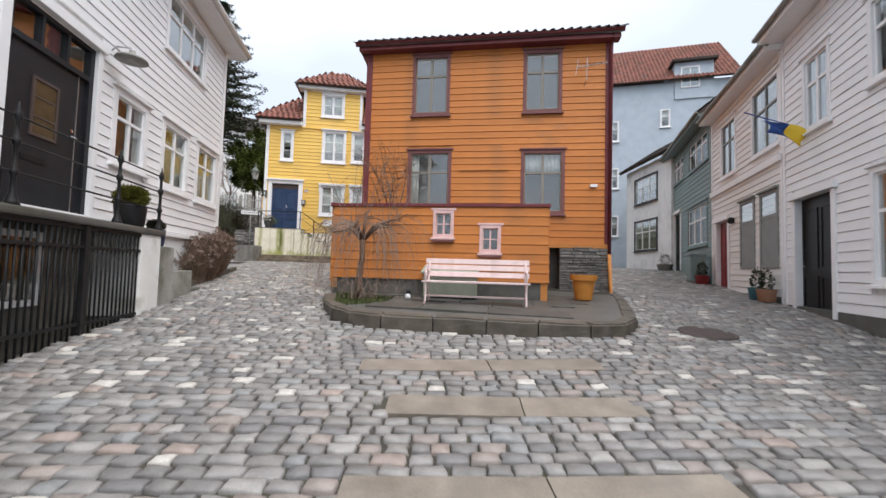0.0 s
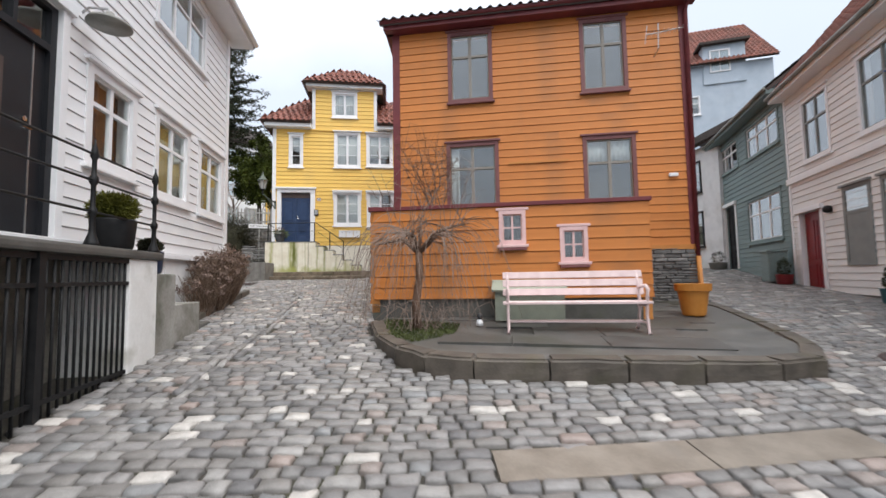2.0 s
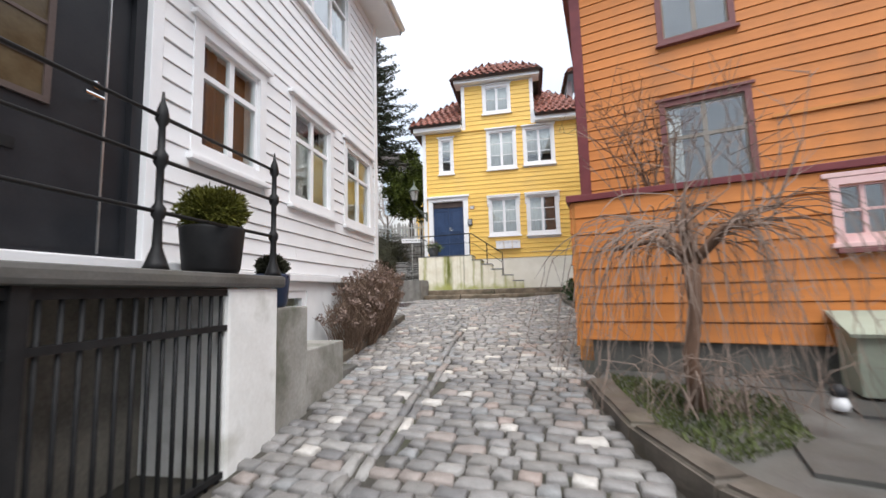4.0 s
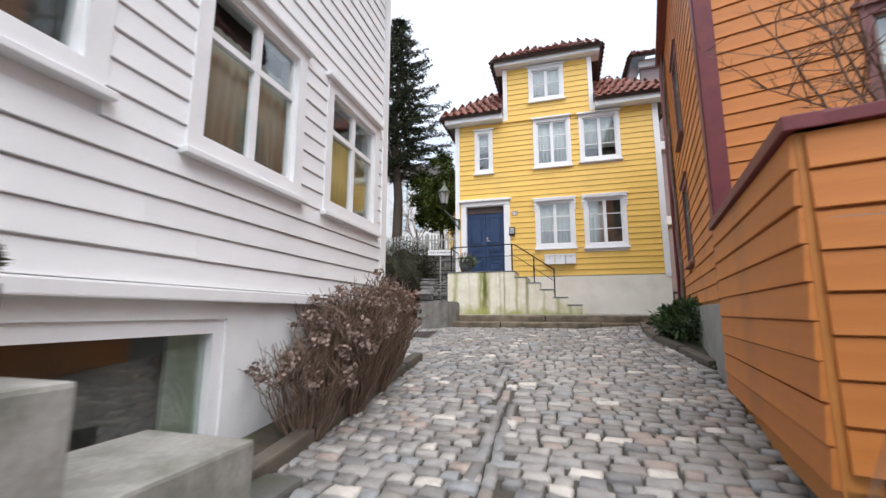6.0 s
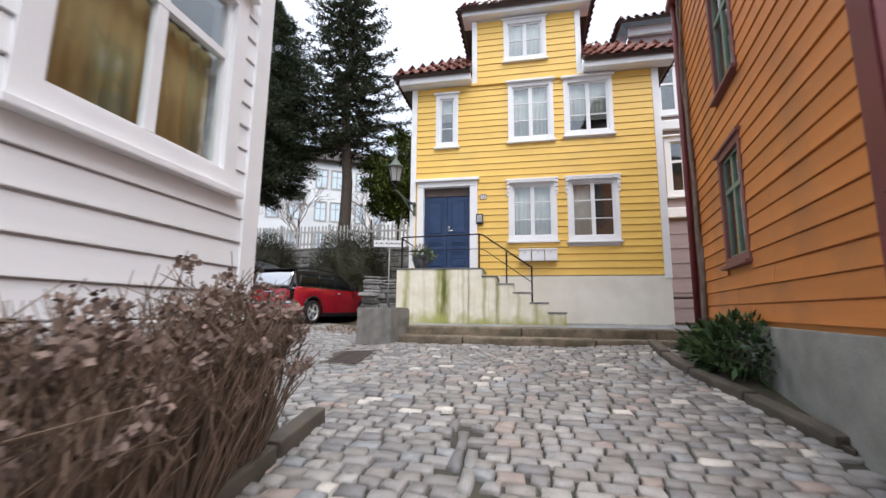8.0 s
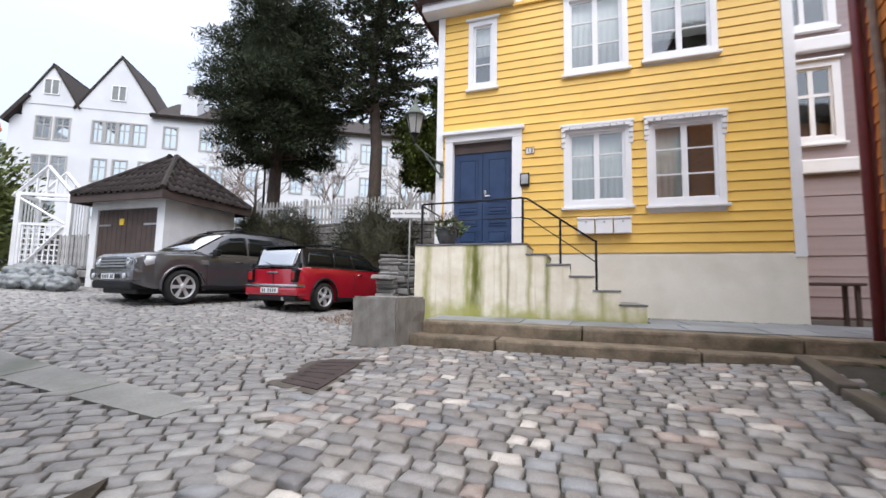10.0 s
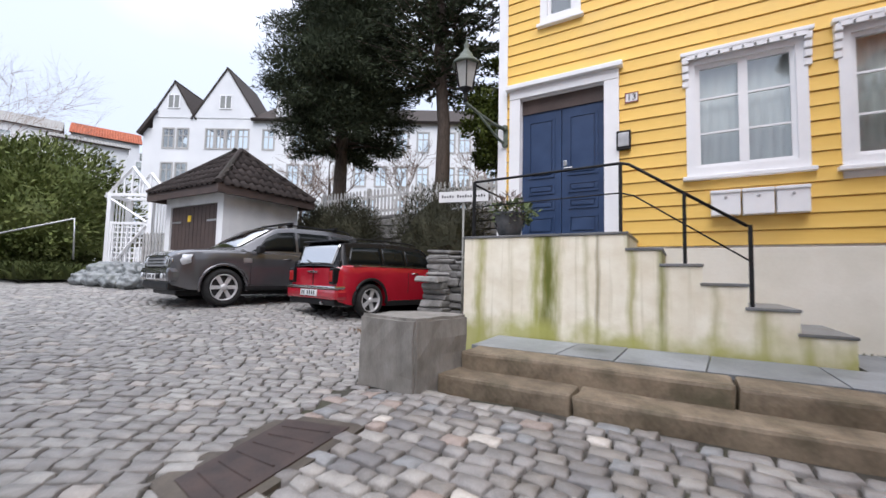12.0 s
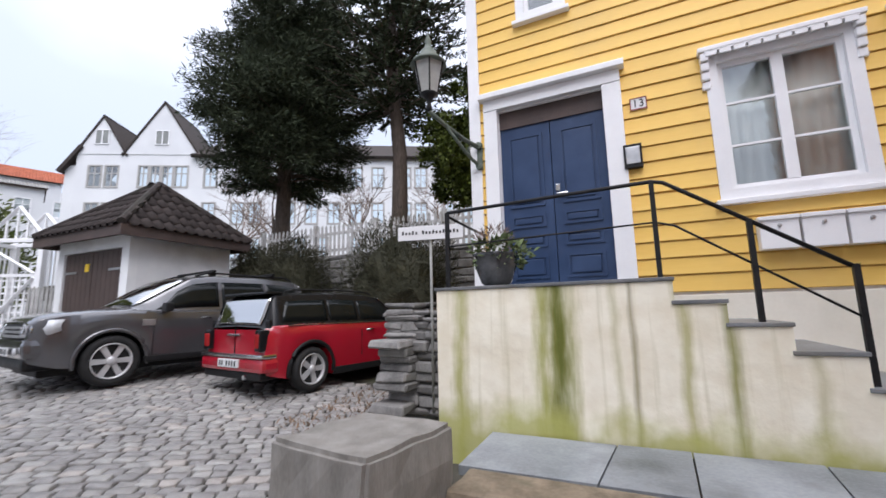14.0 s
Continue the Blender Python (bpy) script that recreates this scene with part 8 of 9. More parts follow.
for s in (-1, 1):
    bm = bmesh.new()
    cols_ = ((4.525, 0.53, 0.75, 0.935), (4.505, 0.66, 0.745, 0.955), (4.44, 0.8, 0.75, 0.97), (4.34, 0.895, 0.77, 0.98), (4.2, 0.945, 0.83, 0.985))
    lo_h = [bm.verts.new((x, s * y, z0)) for x, y, z0, z1 in cols_]
    md_h = [bm.verts.new((x + 0.012, s * (y + 0.006), (z0 + z1) / 2)) for x, y, z0, z1 in cols_]
    hi_h = [bm.verts.new((x - 0.02, s * (y - 0.01), z1)) for x, y, z0, z1 in cols_]
    for r0, r1 in ((lo_h, md_h), (md_h, hi_h)):
        for k in range(4):
            bm.faces.new((r0[k], r0[k + 1], r1[k + 1], r1[k]))
    bmesh.ops.recalc_face_normals(bm, faces=bm.faces[:])
    hl = part("headlight", bm, M["lamp_clear"], rcar, "clear headlight", smooth=True)
    hl.modifiers.new("thick", "SOLIDIFY").thickness = 0.03
    for y, x in ((0.63, 4.515), (0.77, 4.47)):
        part("bulb_housing", lathe(bmesh.new(), [(0.062, 0), (0.066, 0.012), (0.05, 0.016), (0.03, 0.004)], 16), M["chrome"], hl, m=pose(x, s * y, 0.85, 0, 90, 0))
    part("fog_light", lathe(bmesh.new(), [(0.05, 0), (0.05, 0.02), (0.01, 0.03)], 14), M["lamp_clear"], rcar, m=pose(4.57, s * 0.62, 0.57, 0, 90, 0))
    part("roof_rail", tube(bmesh.new(), [(0.45, s * 0.66, 1.69), (0.6, s * 0.66, 1.755), (2.2, s * 0.66, 1.77), (2.4, s * 0.65, 1.7)], 0.02, 6), M["plastic_black"], rcar)
    part("wing_vent", boxed(3.08, 3.26, min(s * 0.93, s * 0.965), max(s * 0.93, s * 0.965), 0.86, 0.96, bevel=0.01), M["steel"], rcar)
    part("sill_trim", boxed(1.35, 3.2, min(s * 0.9, s * 0.96), max(s * 0.9, s * 0.96), 0.3, 0.4, bevel=0.02), M["plastic_black"], rcar)
for x in (0.9, 2.1):
    part("roof_bar", boxed(x - 0.035, x + 0.035, -0.72, 0.72, 1.79, 1.83, bevel=0.012), M["plastic_black"], rcar)
    for s in (-0.62, 0.62):
        part("bar_foot", boxed(x - 0.05, x + 0.05, s - 0.05, s + 0.05, 1.72, 1.8, bevel=0.012), M["plastic_black"], rcar)
pl = part("number_plate", boxed(4.575, 4.59, -0.26, 0.26, 0.5, 0.61, bevel=0.004), M["plate_white"], rcar, "white number plate")
bm = bmesh.new()
for k, y in enumerate((0.2, 0.14, 0.02, -0.05, -0.12, -0.19)):
    box(bm, 4.591, 4.593, y - 0.022, y + 0.022, 0.52, 0.59)
part("plate_marks", bm, M["ink"], pl)


# ---- trees and bushes ----
def mesh_raw(v, f, material, smooth=False):
    me = bpy.data.meshes.new("foliage")
    me.from_pydata(v, [], f)
    me.materials.append(material)
    if smooth:
        me.polygons.foreach_set("use_smooth", [True] * len(me.polygons))
    return me


def twig_into(v, f, pts, r0, r1, sides=4):
    """A thin tapering twig added to vertex and face lists."""
    n = len(pts)
    base = len(v)
    for i, p in enumerate(pts):
        d = (pts[min(i + 1, n - 1)] - pts[max(i - 1, 0)]).normalized()
        s = d.orthogonal().normalized()
        u = d.cross(s)
        r = r0 + (r1 - r0) * i / (n - 1)
        for k in range(sides):
            a = 2 * math.pi * k / sides
            v.append(tuple(p + (s * math.cos(a) + u * math.sin(a)) * r))
    for i in range(n - 1):
        for k in range(sides):
            o, q = base + i * sides, base + (i + 1) * sides
            f.append((o + k, o + (k + 1) % sides, q + (k + 1) % sides, q + k))


def conifer(name, label, at, height, start, radius, seed, layers, per, spread=0.75, top=0.12, droop=0.25):
    """A conifer: tapered trunk, limbs in uneven whorls, sprays of needles along each limb."""
    rng = random.Random(seed)
    ob = thing(name, at, label, "tree")
    pts = [(0.12 * math.sin(i * 1.3 + seed), 0.1 * math.cos(i * 0.9), height * i / 8) for i in range(9)]
    part("trunk", tube(bmesh.new(), [(0, 0, -0.4)] + pts, [0.3] + [0.24 * (1 - i / 8.6) + 0.02 for i in range(9)], 10), M["bark"], ob, smooth=True)
    lv, lf2, nv, nf = [], [], [], []
    for i in range(layers):
        fz = i / (layers - 1)
        z = start + (height - start) * fz
        reach = radius * ((1 - fz) ** spread * (1 - top) + top) * rng.uniform(0.75, 1.15)
        if fz < 0.12:
            reach *= 0.65 + 2.5 * fz
        for k in range(per):
            if rng.random() < 0.12:
                continue
            a = 2 * math.pi * (k + rng.random()) / per
            L = reach * rng.uniform(0.65, 1.12)
            dirv = Vector((math.cos(a), math.sin(a), 0))
            p0 = Vector((0.1 * math.sin(z), 0.1 * math.cos(z), z + rng.uniform(-0.2, 0.2)))
            line = [p0 + dirv * L * t + Vector((0, 0, -droop * L * t + 0.28 * L * t * t * rng.uniform(0.3, 1.2))) for t in (0, 0.33, 0.66, 1.0)]
            twig_into(lv, lf2, line, 0.035, 0.008)
            m_ = max(5, int(L * 8))
            for j in range(m_):
                t = 0.18 + 0.82 * (j + rng.random()) / m_
                seg = min(2, int(t * 3))
                p = line[seg].lerp(line[seg + 1], t * 3 - seg)
                for q in range(10):
                    sd = dirv.cross(Vector((0, 0, 1))) * rng.uniform(-1, 1)
                    out = (dirv * rng.uniform(0.1, 1.0) + sd + Vector((0, 0, rng.uniform(-0.45, 0.5)))).normalized()
                    ln = rng.uniform(0.1, 0.26) * (1.1 - 0.4 * t)
                    wv = out.cross(Vector((rng.gauss(0, 1), rng.gauss(0, 1), rng.gauss(0, 1)))).normalized() * ln * rng.uniform(0.1, 0.2)
                    o = len(nv)
                    s0 = p + Vector((rng.gauss(0, 0.05), rng.gauss(0, 0.05), rng.gauss(0, 0.05)))
                    nv += [tuple(s0), tuple(s0 + out * ln * 0.45 - wv), tuple(s0 + out * ln), tuple(s0 + out * ln * 0.45 + wv)]
                    nf.append((o, o + 1, o + 2, o + 3))
    tagged(part("limb_work", mesh_raw(lv, lf2, M["bark"]), None, ob), kind="stuff")
    tagged(part("crown", mesh_raw(nv, nf, M["needle"]), None, ob, "dark green needles"), kind="stuff")
    return ob


def clumped_tree(name, label, at, height, profile, seed, lumps, size, per, mat_n, spray=(0.24, 0.16), inner=0.0, bend=0.1, trunk=0.24):
    """A tree whose crown is many soft clumps of sprays inside a turned outline; profile: (height, radius)."""
    rng = random.Random(seed)
    ob = thing(name, at, label, "tree")
    pts = [(bend * math.sin(i * 1.3 + seed), bend * math.cos(i * 0.9), height * i / 8) for i in range(9)]
    part("trunk", tube(bmesh.new(), [(0, 0, -0.4)] + pts, [trunk * 1.25] + [trunk * (1 - i / 8.6) + 0.02 for i in range(9)], 10), M["bark"], ob, smooth=True)
    lv, lf2, nv, nf = [], [], [], []
    z0, z1 = profile[0][0], profile[-1][0]
    big = max(r for _, r in profile)
    made = 0
    while made < lumps:
        z = rng.uniform(z0, z1)
        reach = smooth_step(z, profile)
        if rng.random() > 0.25 + 0.75 * reach / big:
            continue
        made += 1
        a = rng.uniform(0, 2 * math.pi)
        r = reach * math.sqrt(rng.uniform(0.12, 1.0)) * rng.uniform(0.85, 1.05)
        c = Vector((r * math.cos(a), r * math.sin(a), z))
        out0 = Vector((math.cos(a), math.sin(a), 0))
        k = rng.uniform(0.7, 1.25) * (0.55 + 0.45 * reach / big)
        p0 = Vector((0, 0, max(z0 * 0.9, z - 0.15 * r)))
        twig_into(lv, lf2, [p0, p0.lerp(c, 0.5) + Vector((0, 0, 0.08 * r)), c], 0.035, 0.01)
        for _ in range(per):
            d = Vector((rng.gauss(0, 1), rng.gauss(0, 1), rng.gauss(0, 1))).normalized() * rng.random() ** 0.45
            p = c + out0 * d.x * size[0] * 1.15 * k + Vector((-out0.y, out0.x, 0)) * d.y * size[0] * k + Vector((0, 0, d.z * size[1] * k - 0.12 * size[0] * d.x))
            o3 = (out0 * rng.uniform(0.0, 1.0) + d * 0.9 + Vector((rng.gauss(0, 0.35), rng.gauss(0, 0.35), rng.gauss(-0.05, 0.35)))).normalized()
            ln = spray[0] * rng.uniform(0.55, 1.3)
            wv = o3.cross(Vector((rng.gauss(0, 1), rng.gauss(0, 1), rng.gauss(0, 1)))).normalized() * ln * spray[1] * rng.uniform(0.7, 1.3)
            o = len(nv)
            nv += [tuple(p), tuple(p + o3 * ln * 0.45 - wv), tuple(p + o3 * ln), tuple(p + o3 * ln * 0.45 + wv)]
            nf.append((o, o + 1, o + 2, o + 3))
    tagged(part("limb_work", mesh_raw(lv, lf2, M["bark"]), None, ob), kind="stuff")
    if inner:
        zc = z0 + (z1 - z0) * 0.42
        inner_mass(ob, (0, 0, zc), (big, big, (z1 - z0) * 0.45), seed, mat_n, inner)
    tagged(part("crown", mesh_raw(nv, nf, mat_n), None, ob), kind="stuff")
    return ob


clumped_tree("spruce_tree", "broad dark conifer with a bare lower trunk", (-13.15, 24.3, 4.1), 11.8, [(2.7, 1.1), (3.2, 2.1), (4.2, 2.55), (6.3, 2.5), (8.5, 2.0), (10.5, 1.2), (11.8, 0.3)], 61, 300, (0.6, 0.26), 420, M["needle"], (0.2, 0.075), 0.62)
conifer("spruce_tree", "tall slender conifer with layered branches", (-9.3, 24.7, 4.3), 12.4, 4.5, 3.2, 62, 28, 10, 0.6, 0.06, 0.2)
clumped_tree("garden_tree", "dense rounded olive-green garden tree beyond the fence", (-7.35, 25.8, 4.2), 5.0, [(1.9, 1.0), (2.6, 1.5), (3.8, 1.6), (4.8, 1.1), (5.4, 0.4)], 64, 80, (0.4, 0.35), 220, M["garden_leaf"], (0.12, 0.35), 0.75, 0.04, 0.12)


def bare_bush(name, label, at, r, h, seed, stems, heads, mat_t, head_size=0.07, lean=(0, 0)):
    """A bare bush: many thin stems, with dried flower heads."""
    rng = random.Random(seed)
    ob = thing(name, at, label, "bush")
    v, f, hv, hf = [], [], [], []
    for k in range(stems):
        a = rng.uniform(0, 2 * math.pi)
        rr = r * math.sqrt(rng.random())
        b0 = Vector((0.35 * rr * math.cos(a), 0.35 * rr * math.sin(a) * 1.2, -0.05))
        e = Vector((rr * math.cos(a) + lean[0] * rng.random(), rr * math.sin(a) * 1.25 + lean[1] * rng.random(), h * rng.uniform(0.55, 1.0) * (1 - 0.25 * rr / r)))
        mid = b0.lerp(e, 0.5) + Vector((rng.gauss(0, 0.05), rng.gauss(0, 0.05), 0.08 * h))
        twig_into(v, f, [b0, b0.lerp(mid, 0.5) + Vector((rng.gauss(0, 0.02), 0, 0)), mid, mid.lerp(e, 0.5) + Vector((rng.gauss(0, 0.03), rng.gauss(0, 0.03), 0.02)), e], 0.007, 0.003, 3)
        for _ in range(2):
            t = rng.uniform(0.4, 0.9)
            p = mid.lerp(e, t)
            twig_into(v, f, [p, p + Vector((rng.gauss(0, 0.09), rng.gauss(0, 0.09), rng.uniform(0.05, 0.2)))], 0.004, 0.002, 3)
        if k < heads:
            c = e
            for _ in range(26):
                d = Vector((rng.gauss(0, 1), rng.gauss(0, 1), rng.gauss(0, 0.7))).normalized() * head_size * rng.uniform(0.3, 1)
                u = Vector((rng.gauss(0, 1), rng.gauss(0, 1), rng.gauss(0, 1))).normalized() * 0.02
                w = u.orthogonal().normalized() * 0.016
                o = len(hv)
                hv += [tuple(c + d - u), tuple(c + d - w), tuple(c + d + u), tuple(c + d + w)]
                hf.append((o, o + 1, o + 2, o + 3))
    tagged(part("stem_thicket", mesh_raw(v, f, mat_t), None, ob), kind="stuff")
    if hv:
        tagged(part("dried_bloom", mesh_raw(hv, hf, M["dry_flower"]), None, ob, "dried brown flower heads"), kind="stuff")
    return ob


for k, (x, y, r, h, st) in enumerate(((-4.2, 10.35, 0.4, 0.8, 110), (-4.2, 10.95, 0.5, 1.2, 330), (-4.25, 11.6, 0.5, 1.3, 340), (-4.35, 12.2, 0.45, 1.3, 300))):
    bare_bush("hydrangea_bush", "bare brown hydrangea with dried flower heads", (x, y, ground(x, y) + 0.05), r, h, 70 + k, st, st // 6, M["twig"])
for k, (x, y, r, h) in enumerate(((-11.4, 22.75, 1.4, 1.3), (-8.2, 22.6, 1.75, 1.6), (-12.9, 22.95, 0.7, 1.1))):
    z0 = ground(x, y)
    ob = thing("hedge_bush", (x, y, z0), "dull dark green rounded bush before the retaining wall", "bush")
    part("stem", tube(bmesh.new(), [(0, 0.3, -0.2), (0, 0.2, 1.0)], [0.08, 0.04], 6), M["bark"], ob)
    inner_mass(ob, (0, 0.2, 1.45), (r * 1.1, 0.75, h + 0.4), 80 + k, M["ivy"])
    tagged(part("crown", leaf_ball(80 + k, M["ivy"], (0, 0.2, 1.45), (r * 1.1, 0.75, h + 0.4), 22000, 0.1, 0.14, 0.5), None, ob), kind="stuff")
rb = thing("evergreen_shrub", (-0.05, 15.1, ground(0, 15.1)), "low glossy evergreen shrub beside the concrete foundation", "bush")
part("stem", tube(bmesh.new(), [(0, 0, -0.1), (0, 0, 0.3)], [0.04, 0.02], 6), M["bark"], rb)
tagged(part("leaves", leaf_ball(85, M["leaf"], (0, 0, 0.3), (0.75, 1.15, 0.42), 2200, 0.12, 0.34, 0.35), None, rb), kind="stuff")
rd = thing("rhododendron", (-21.5, 18.2, ground(-19, 18)), "large leafy rhododendron bank on a slope", "bush")
inner_mass(rd, (-0.6, 0.4, 1.9), (4.3, 3.6, 3.5), 86, M["rhodo_leaf"], 0.7)
tagged(part("leaves", leaf_ball(86, M["rhodo_leaf"], (-0.6, 0.4, 1.9), (4.3, 3.6, 3.5), 30000, 0.17, 0.4, 0.55), None, rd), kind="stuff")
part("stem", tube(bmesh.new(), [(0, 0, -0.2), (0.1, 0, 1.4)], [0.15, 0.08], 8), M["bark"], rd)


def grass_patch(name, label, outline, zf, n, seed, hmin, hmax, mat_g):
    rng = random.Random(seed)
    xs, ys = [p[0] for p in outline], [p[1] for p in outline]
    v, f = [], []
    while n > 0:
        x, y = rng.uniform(min(xs), max(xs)), rng.uniform(min(ys), max(ys))
        if not in_outline(x, y, outline):
            continue
        n -= 1
        z = zf(x, y) - 0.01
        a = rng.uniform(0, 6.28)
        h = rng.uniform(hmin, hmax)
        dx, dy = math.cos(a) * 0.12 * h, math.sin(a) * 0.12 * h
        lx, ly = rng.gauss(0, 0.7) * h, rng.gauss(0, 0.7) * h
        o = len(v)
        v += [(x - dx, y - dy, z), (x + dx, y + dy, z), (x + lx * 0.5 + dx, y + ly * 0.5 + dy, z + h * 0.6), (x + lx, y + ly, z + h)]
        f.append((o, o + 1, o + 2, o + 3))
    ob = new(name, mesh_raw(v, f, mat_g))
    return tagged(ob, label, "grass", kind="stuff")


grass_patch("grass", "rough grass under the bare tree", [(-0.85, 9.0), (-0.78, 7.7), (-0.5, 7.35), (0.1, 7.75), (0.35, 8.6), (-0.8, 9.4)], on_island, 4500, 90, 0.015, 0.055, M["grass"])
grass_patch("grass", "rough grass bank beside the parking yard", [(-24, 15.5), (-17.2, 17.4), (-16.8, 18.9), (-24, 17.8)], lambda x, y: ground(x, y) + 0.1, 9000, 91, 0.1, 0.45, M["grass"])
grass_patch("grass", "weeds along the cream foundation", [(-1.5, 19.45), (0.8, 19.45), (0.8, 19.62), (-1.5, 19.62)], lambda x, y: 2.1, 500, 93, 0.015, 0.04, M["grass"])


def weeping_tree():
    rng = random.Random(95)
    at = (-0.35, 8.32, on_island(-0.35, 8.32))
    ob = thing("weeping_tree", at, "small bare weeping tree before the lean-to", "tree")
    fork = Vector((0.02, -0.04, 1.18))
    bm = tube(bmesh.new(), [(0, 0, -0.1), (-0.03, 0.01, 0.4), (0.03, -0.02, 0.8), fork], [0.075, 0.06, 0.055, 0.056], 8)
    arms = []
    for a, L, up in ((0.15, 0.75, 0.42), (3.0, 0.6, 0.1), (4.2, 0.45, 0.2), (5.6, 0.6, 0.22), (1.4, 0.3, 0.5), (2.3, 0.45, 0.3)):
        e = fork + Vector((L * math.cos(a), L * math.sin(a) * 0.7, up))
        mid = fork.lerp(e, 0.5) + Vector((rng.gauss(0, 0.05), rng.gauss(0, 0.05), 0.12))
        arms.append((fork, mid, e))
        tube(bm, [fork - Vector((0, 0, 0.05)), mid, e], [0.042, 0.03, 0.016], 6)
    part("trunk", bm, M["bark_warm"], ob, smooth=True)
    v, f = [], []
    for k in range(150):
        p0, p1, p2 = rng.choice(arms)
        t = rng.uniform(0.2, 1.0)
        p = p0.lerp(p1, t * 2) if t < 0.5 else p1.lerp(p2, t * 2 - 1)
        a = math.atan2(p2.y - p0.y, p2.x - p0.x) + rng.gauss(0, 0.9)
        o = Vector((math.cos(a), math.sin(a) * 0.6, 0))
        if o.y > 0.2:
            o.y *= 0.4
        pts = [p]
        slope = rng.uniform(0.0, 0.7)
        left = rng.uniform(0.6, 2.3)
        while left > 0 and p.z > 0.06:
            st = 0.13
            p = p + (o * math.cos(slope) + Vector((0, 0, math.sin(slope)))) * st + Vector((rng.gauss(0, 0.018), rng.gauss(0, 0.018), rng.gauss(0, 0.012)))
            slope = max(-1.35, slope - rng.uniform(0.15, 0.5))
            left -= st
            pts.append(p)
        twig_into(v, f, pts, 0.006, 0.002, 3)
        for _ in range(2):
            q = rng.choice(pts[1:])
            twig_into(v, f, [q, q + Vector((rng.gauss(0, 0.1), rng.gauss(0, 0.07), rng.gauss(-0.1, 0.1)))], 0.003, 0.0015, 3)
    for k in range(44):
        a = rng.uniform(0, 6.28)
        s0 = Vector((rng.gauss(0.1, 0.25), rng.gauss(-0.1, 0.12), 0.0))
        L = rng.uniform(0.3, 1.0)
        e = s0 + Vector((math.cos(a) * L, math.sin(a) * L * 0.6, rng.uniform(0.02, 0.2)))
        twig_into(v, f, [s0, s0.lerp(e, 0.35) + Vector((0, 0, rng.uniform(0.15, 0.45))), s0.lerp(e, 0.75) + Vector((0, 0, rng.uniform(0.1, 0.35))), e], 0.006, 0.002, 3)
    for k in range(26):
        p0, p1, p2 = rng.choice(arms)
        s = p1.lerp(p2, rng.random())
        e = s + Vector((rng.gauss(0.1, 0.3), rng.gauss(0.1, 0.2), rng.uniform(0.3, 1.35)))
        m1 = s.lerp(e, 0.5) + Vector((rng.gauss(0, 0.09), rng.gauss(0, 0.09), 0))
        twig_into(v, f, [s, m1, e], 0.008, 0.0025, 3)
        for _ in range(3):
            p = m1.lerp(e, rng.random())
            twig_into(v, f, [p, p + Vector((rng.gauss(0, 0.16), rng.gauss(0, 0.16), rng.uniform(0.05, 0.3)))], 0.004, 0.002, 3)
    tagged(part("twig_work", mesh_raw(v, f, M["twig_grey"]), None, ob), kind="stuff")
    return ob


weeping_tree()


def lean_to_shrub():
    """A bare shrub that stands above the lean-to, in the corner of the orange wall."""
    rng = random.Random(97)
    ob = thing("bare_shrub", (0.25, 11.05, 3.13), "bare brown shrub growing up the orange wall above the lean-to", "shrub")
    v, f = [], []
    for k in range(9):
        p = Vector((rng.uniform(-0.15, 0.15), rng.uniform(-0.1, 0.1), -0.02))
        d = Vector((rng.gauss(-0.05, 0.45), rng.gauss(-0.12, 0.22), 1.0)).normalized()
        pts = [p]
        for i in range(9):
            d = (d + Vector((rng.gauss(0, 0.17), rng.gauss(0, 0.1), 0.05))).normalized()
            p = p + d * 0.2
            pts.append(p)
        twig_into(v, f, pts, 0.016, 0.004, 5)
        for _ in range(11):
            i = rng.randrange(2, 9)
            q = pts[i]
            e = Vector((rng.gauss(0, 0.8), rng.gauss(-0.1, 0.35), rng.uniform(0.0, 0.8))).normalized() * rng.uniform(0.3, 0.8)
            m1 = q + e * 0.5 + Vector((rng.gauss(0, 0.05), rng.gauss(0, 0.05), 0.03))
            twig_into(v, f, [q, m1, q + e], 0.007, 0.002, 3)
            for _ in range(3):
                r = m1.lerp(q + e, rng.random())
                twig_into(v, f, [r, r + Vector((rng.gauss(0, 0.12), rng.gauss(0, 0.08), rng.uniform(-0.05, 0.25)))], 0.004, 0.0015, 3)
    tagged(part("twig_work", mesh_raw(v, f, M["bark_warm"]), None, ob), kind="stuff")
    return ob


lean_to_shrub()


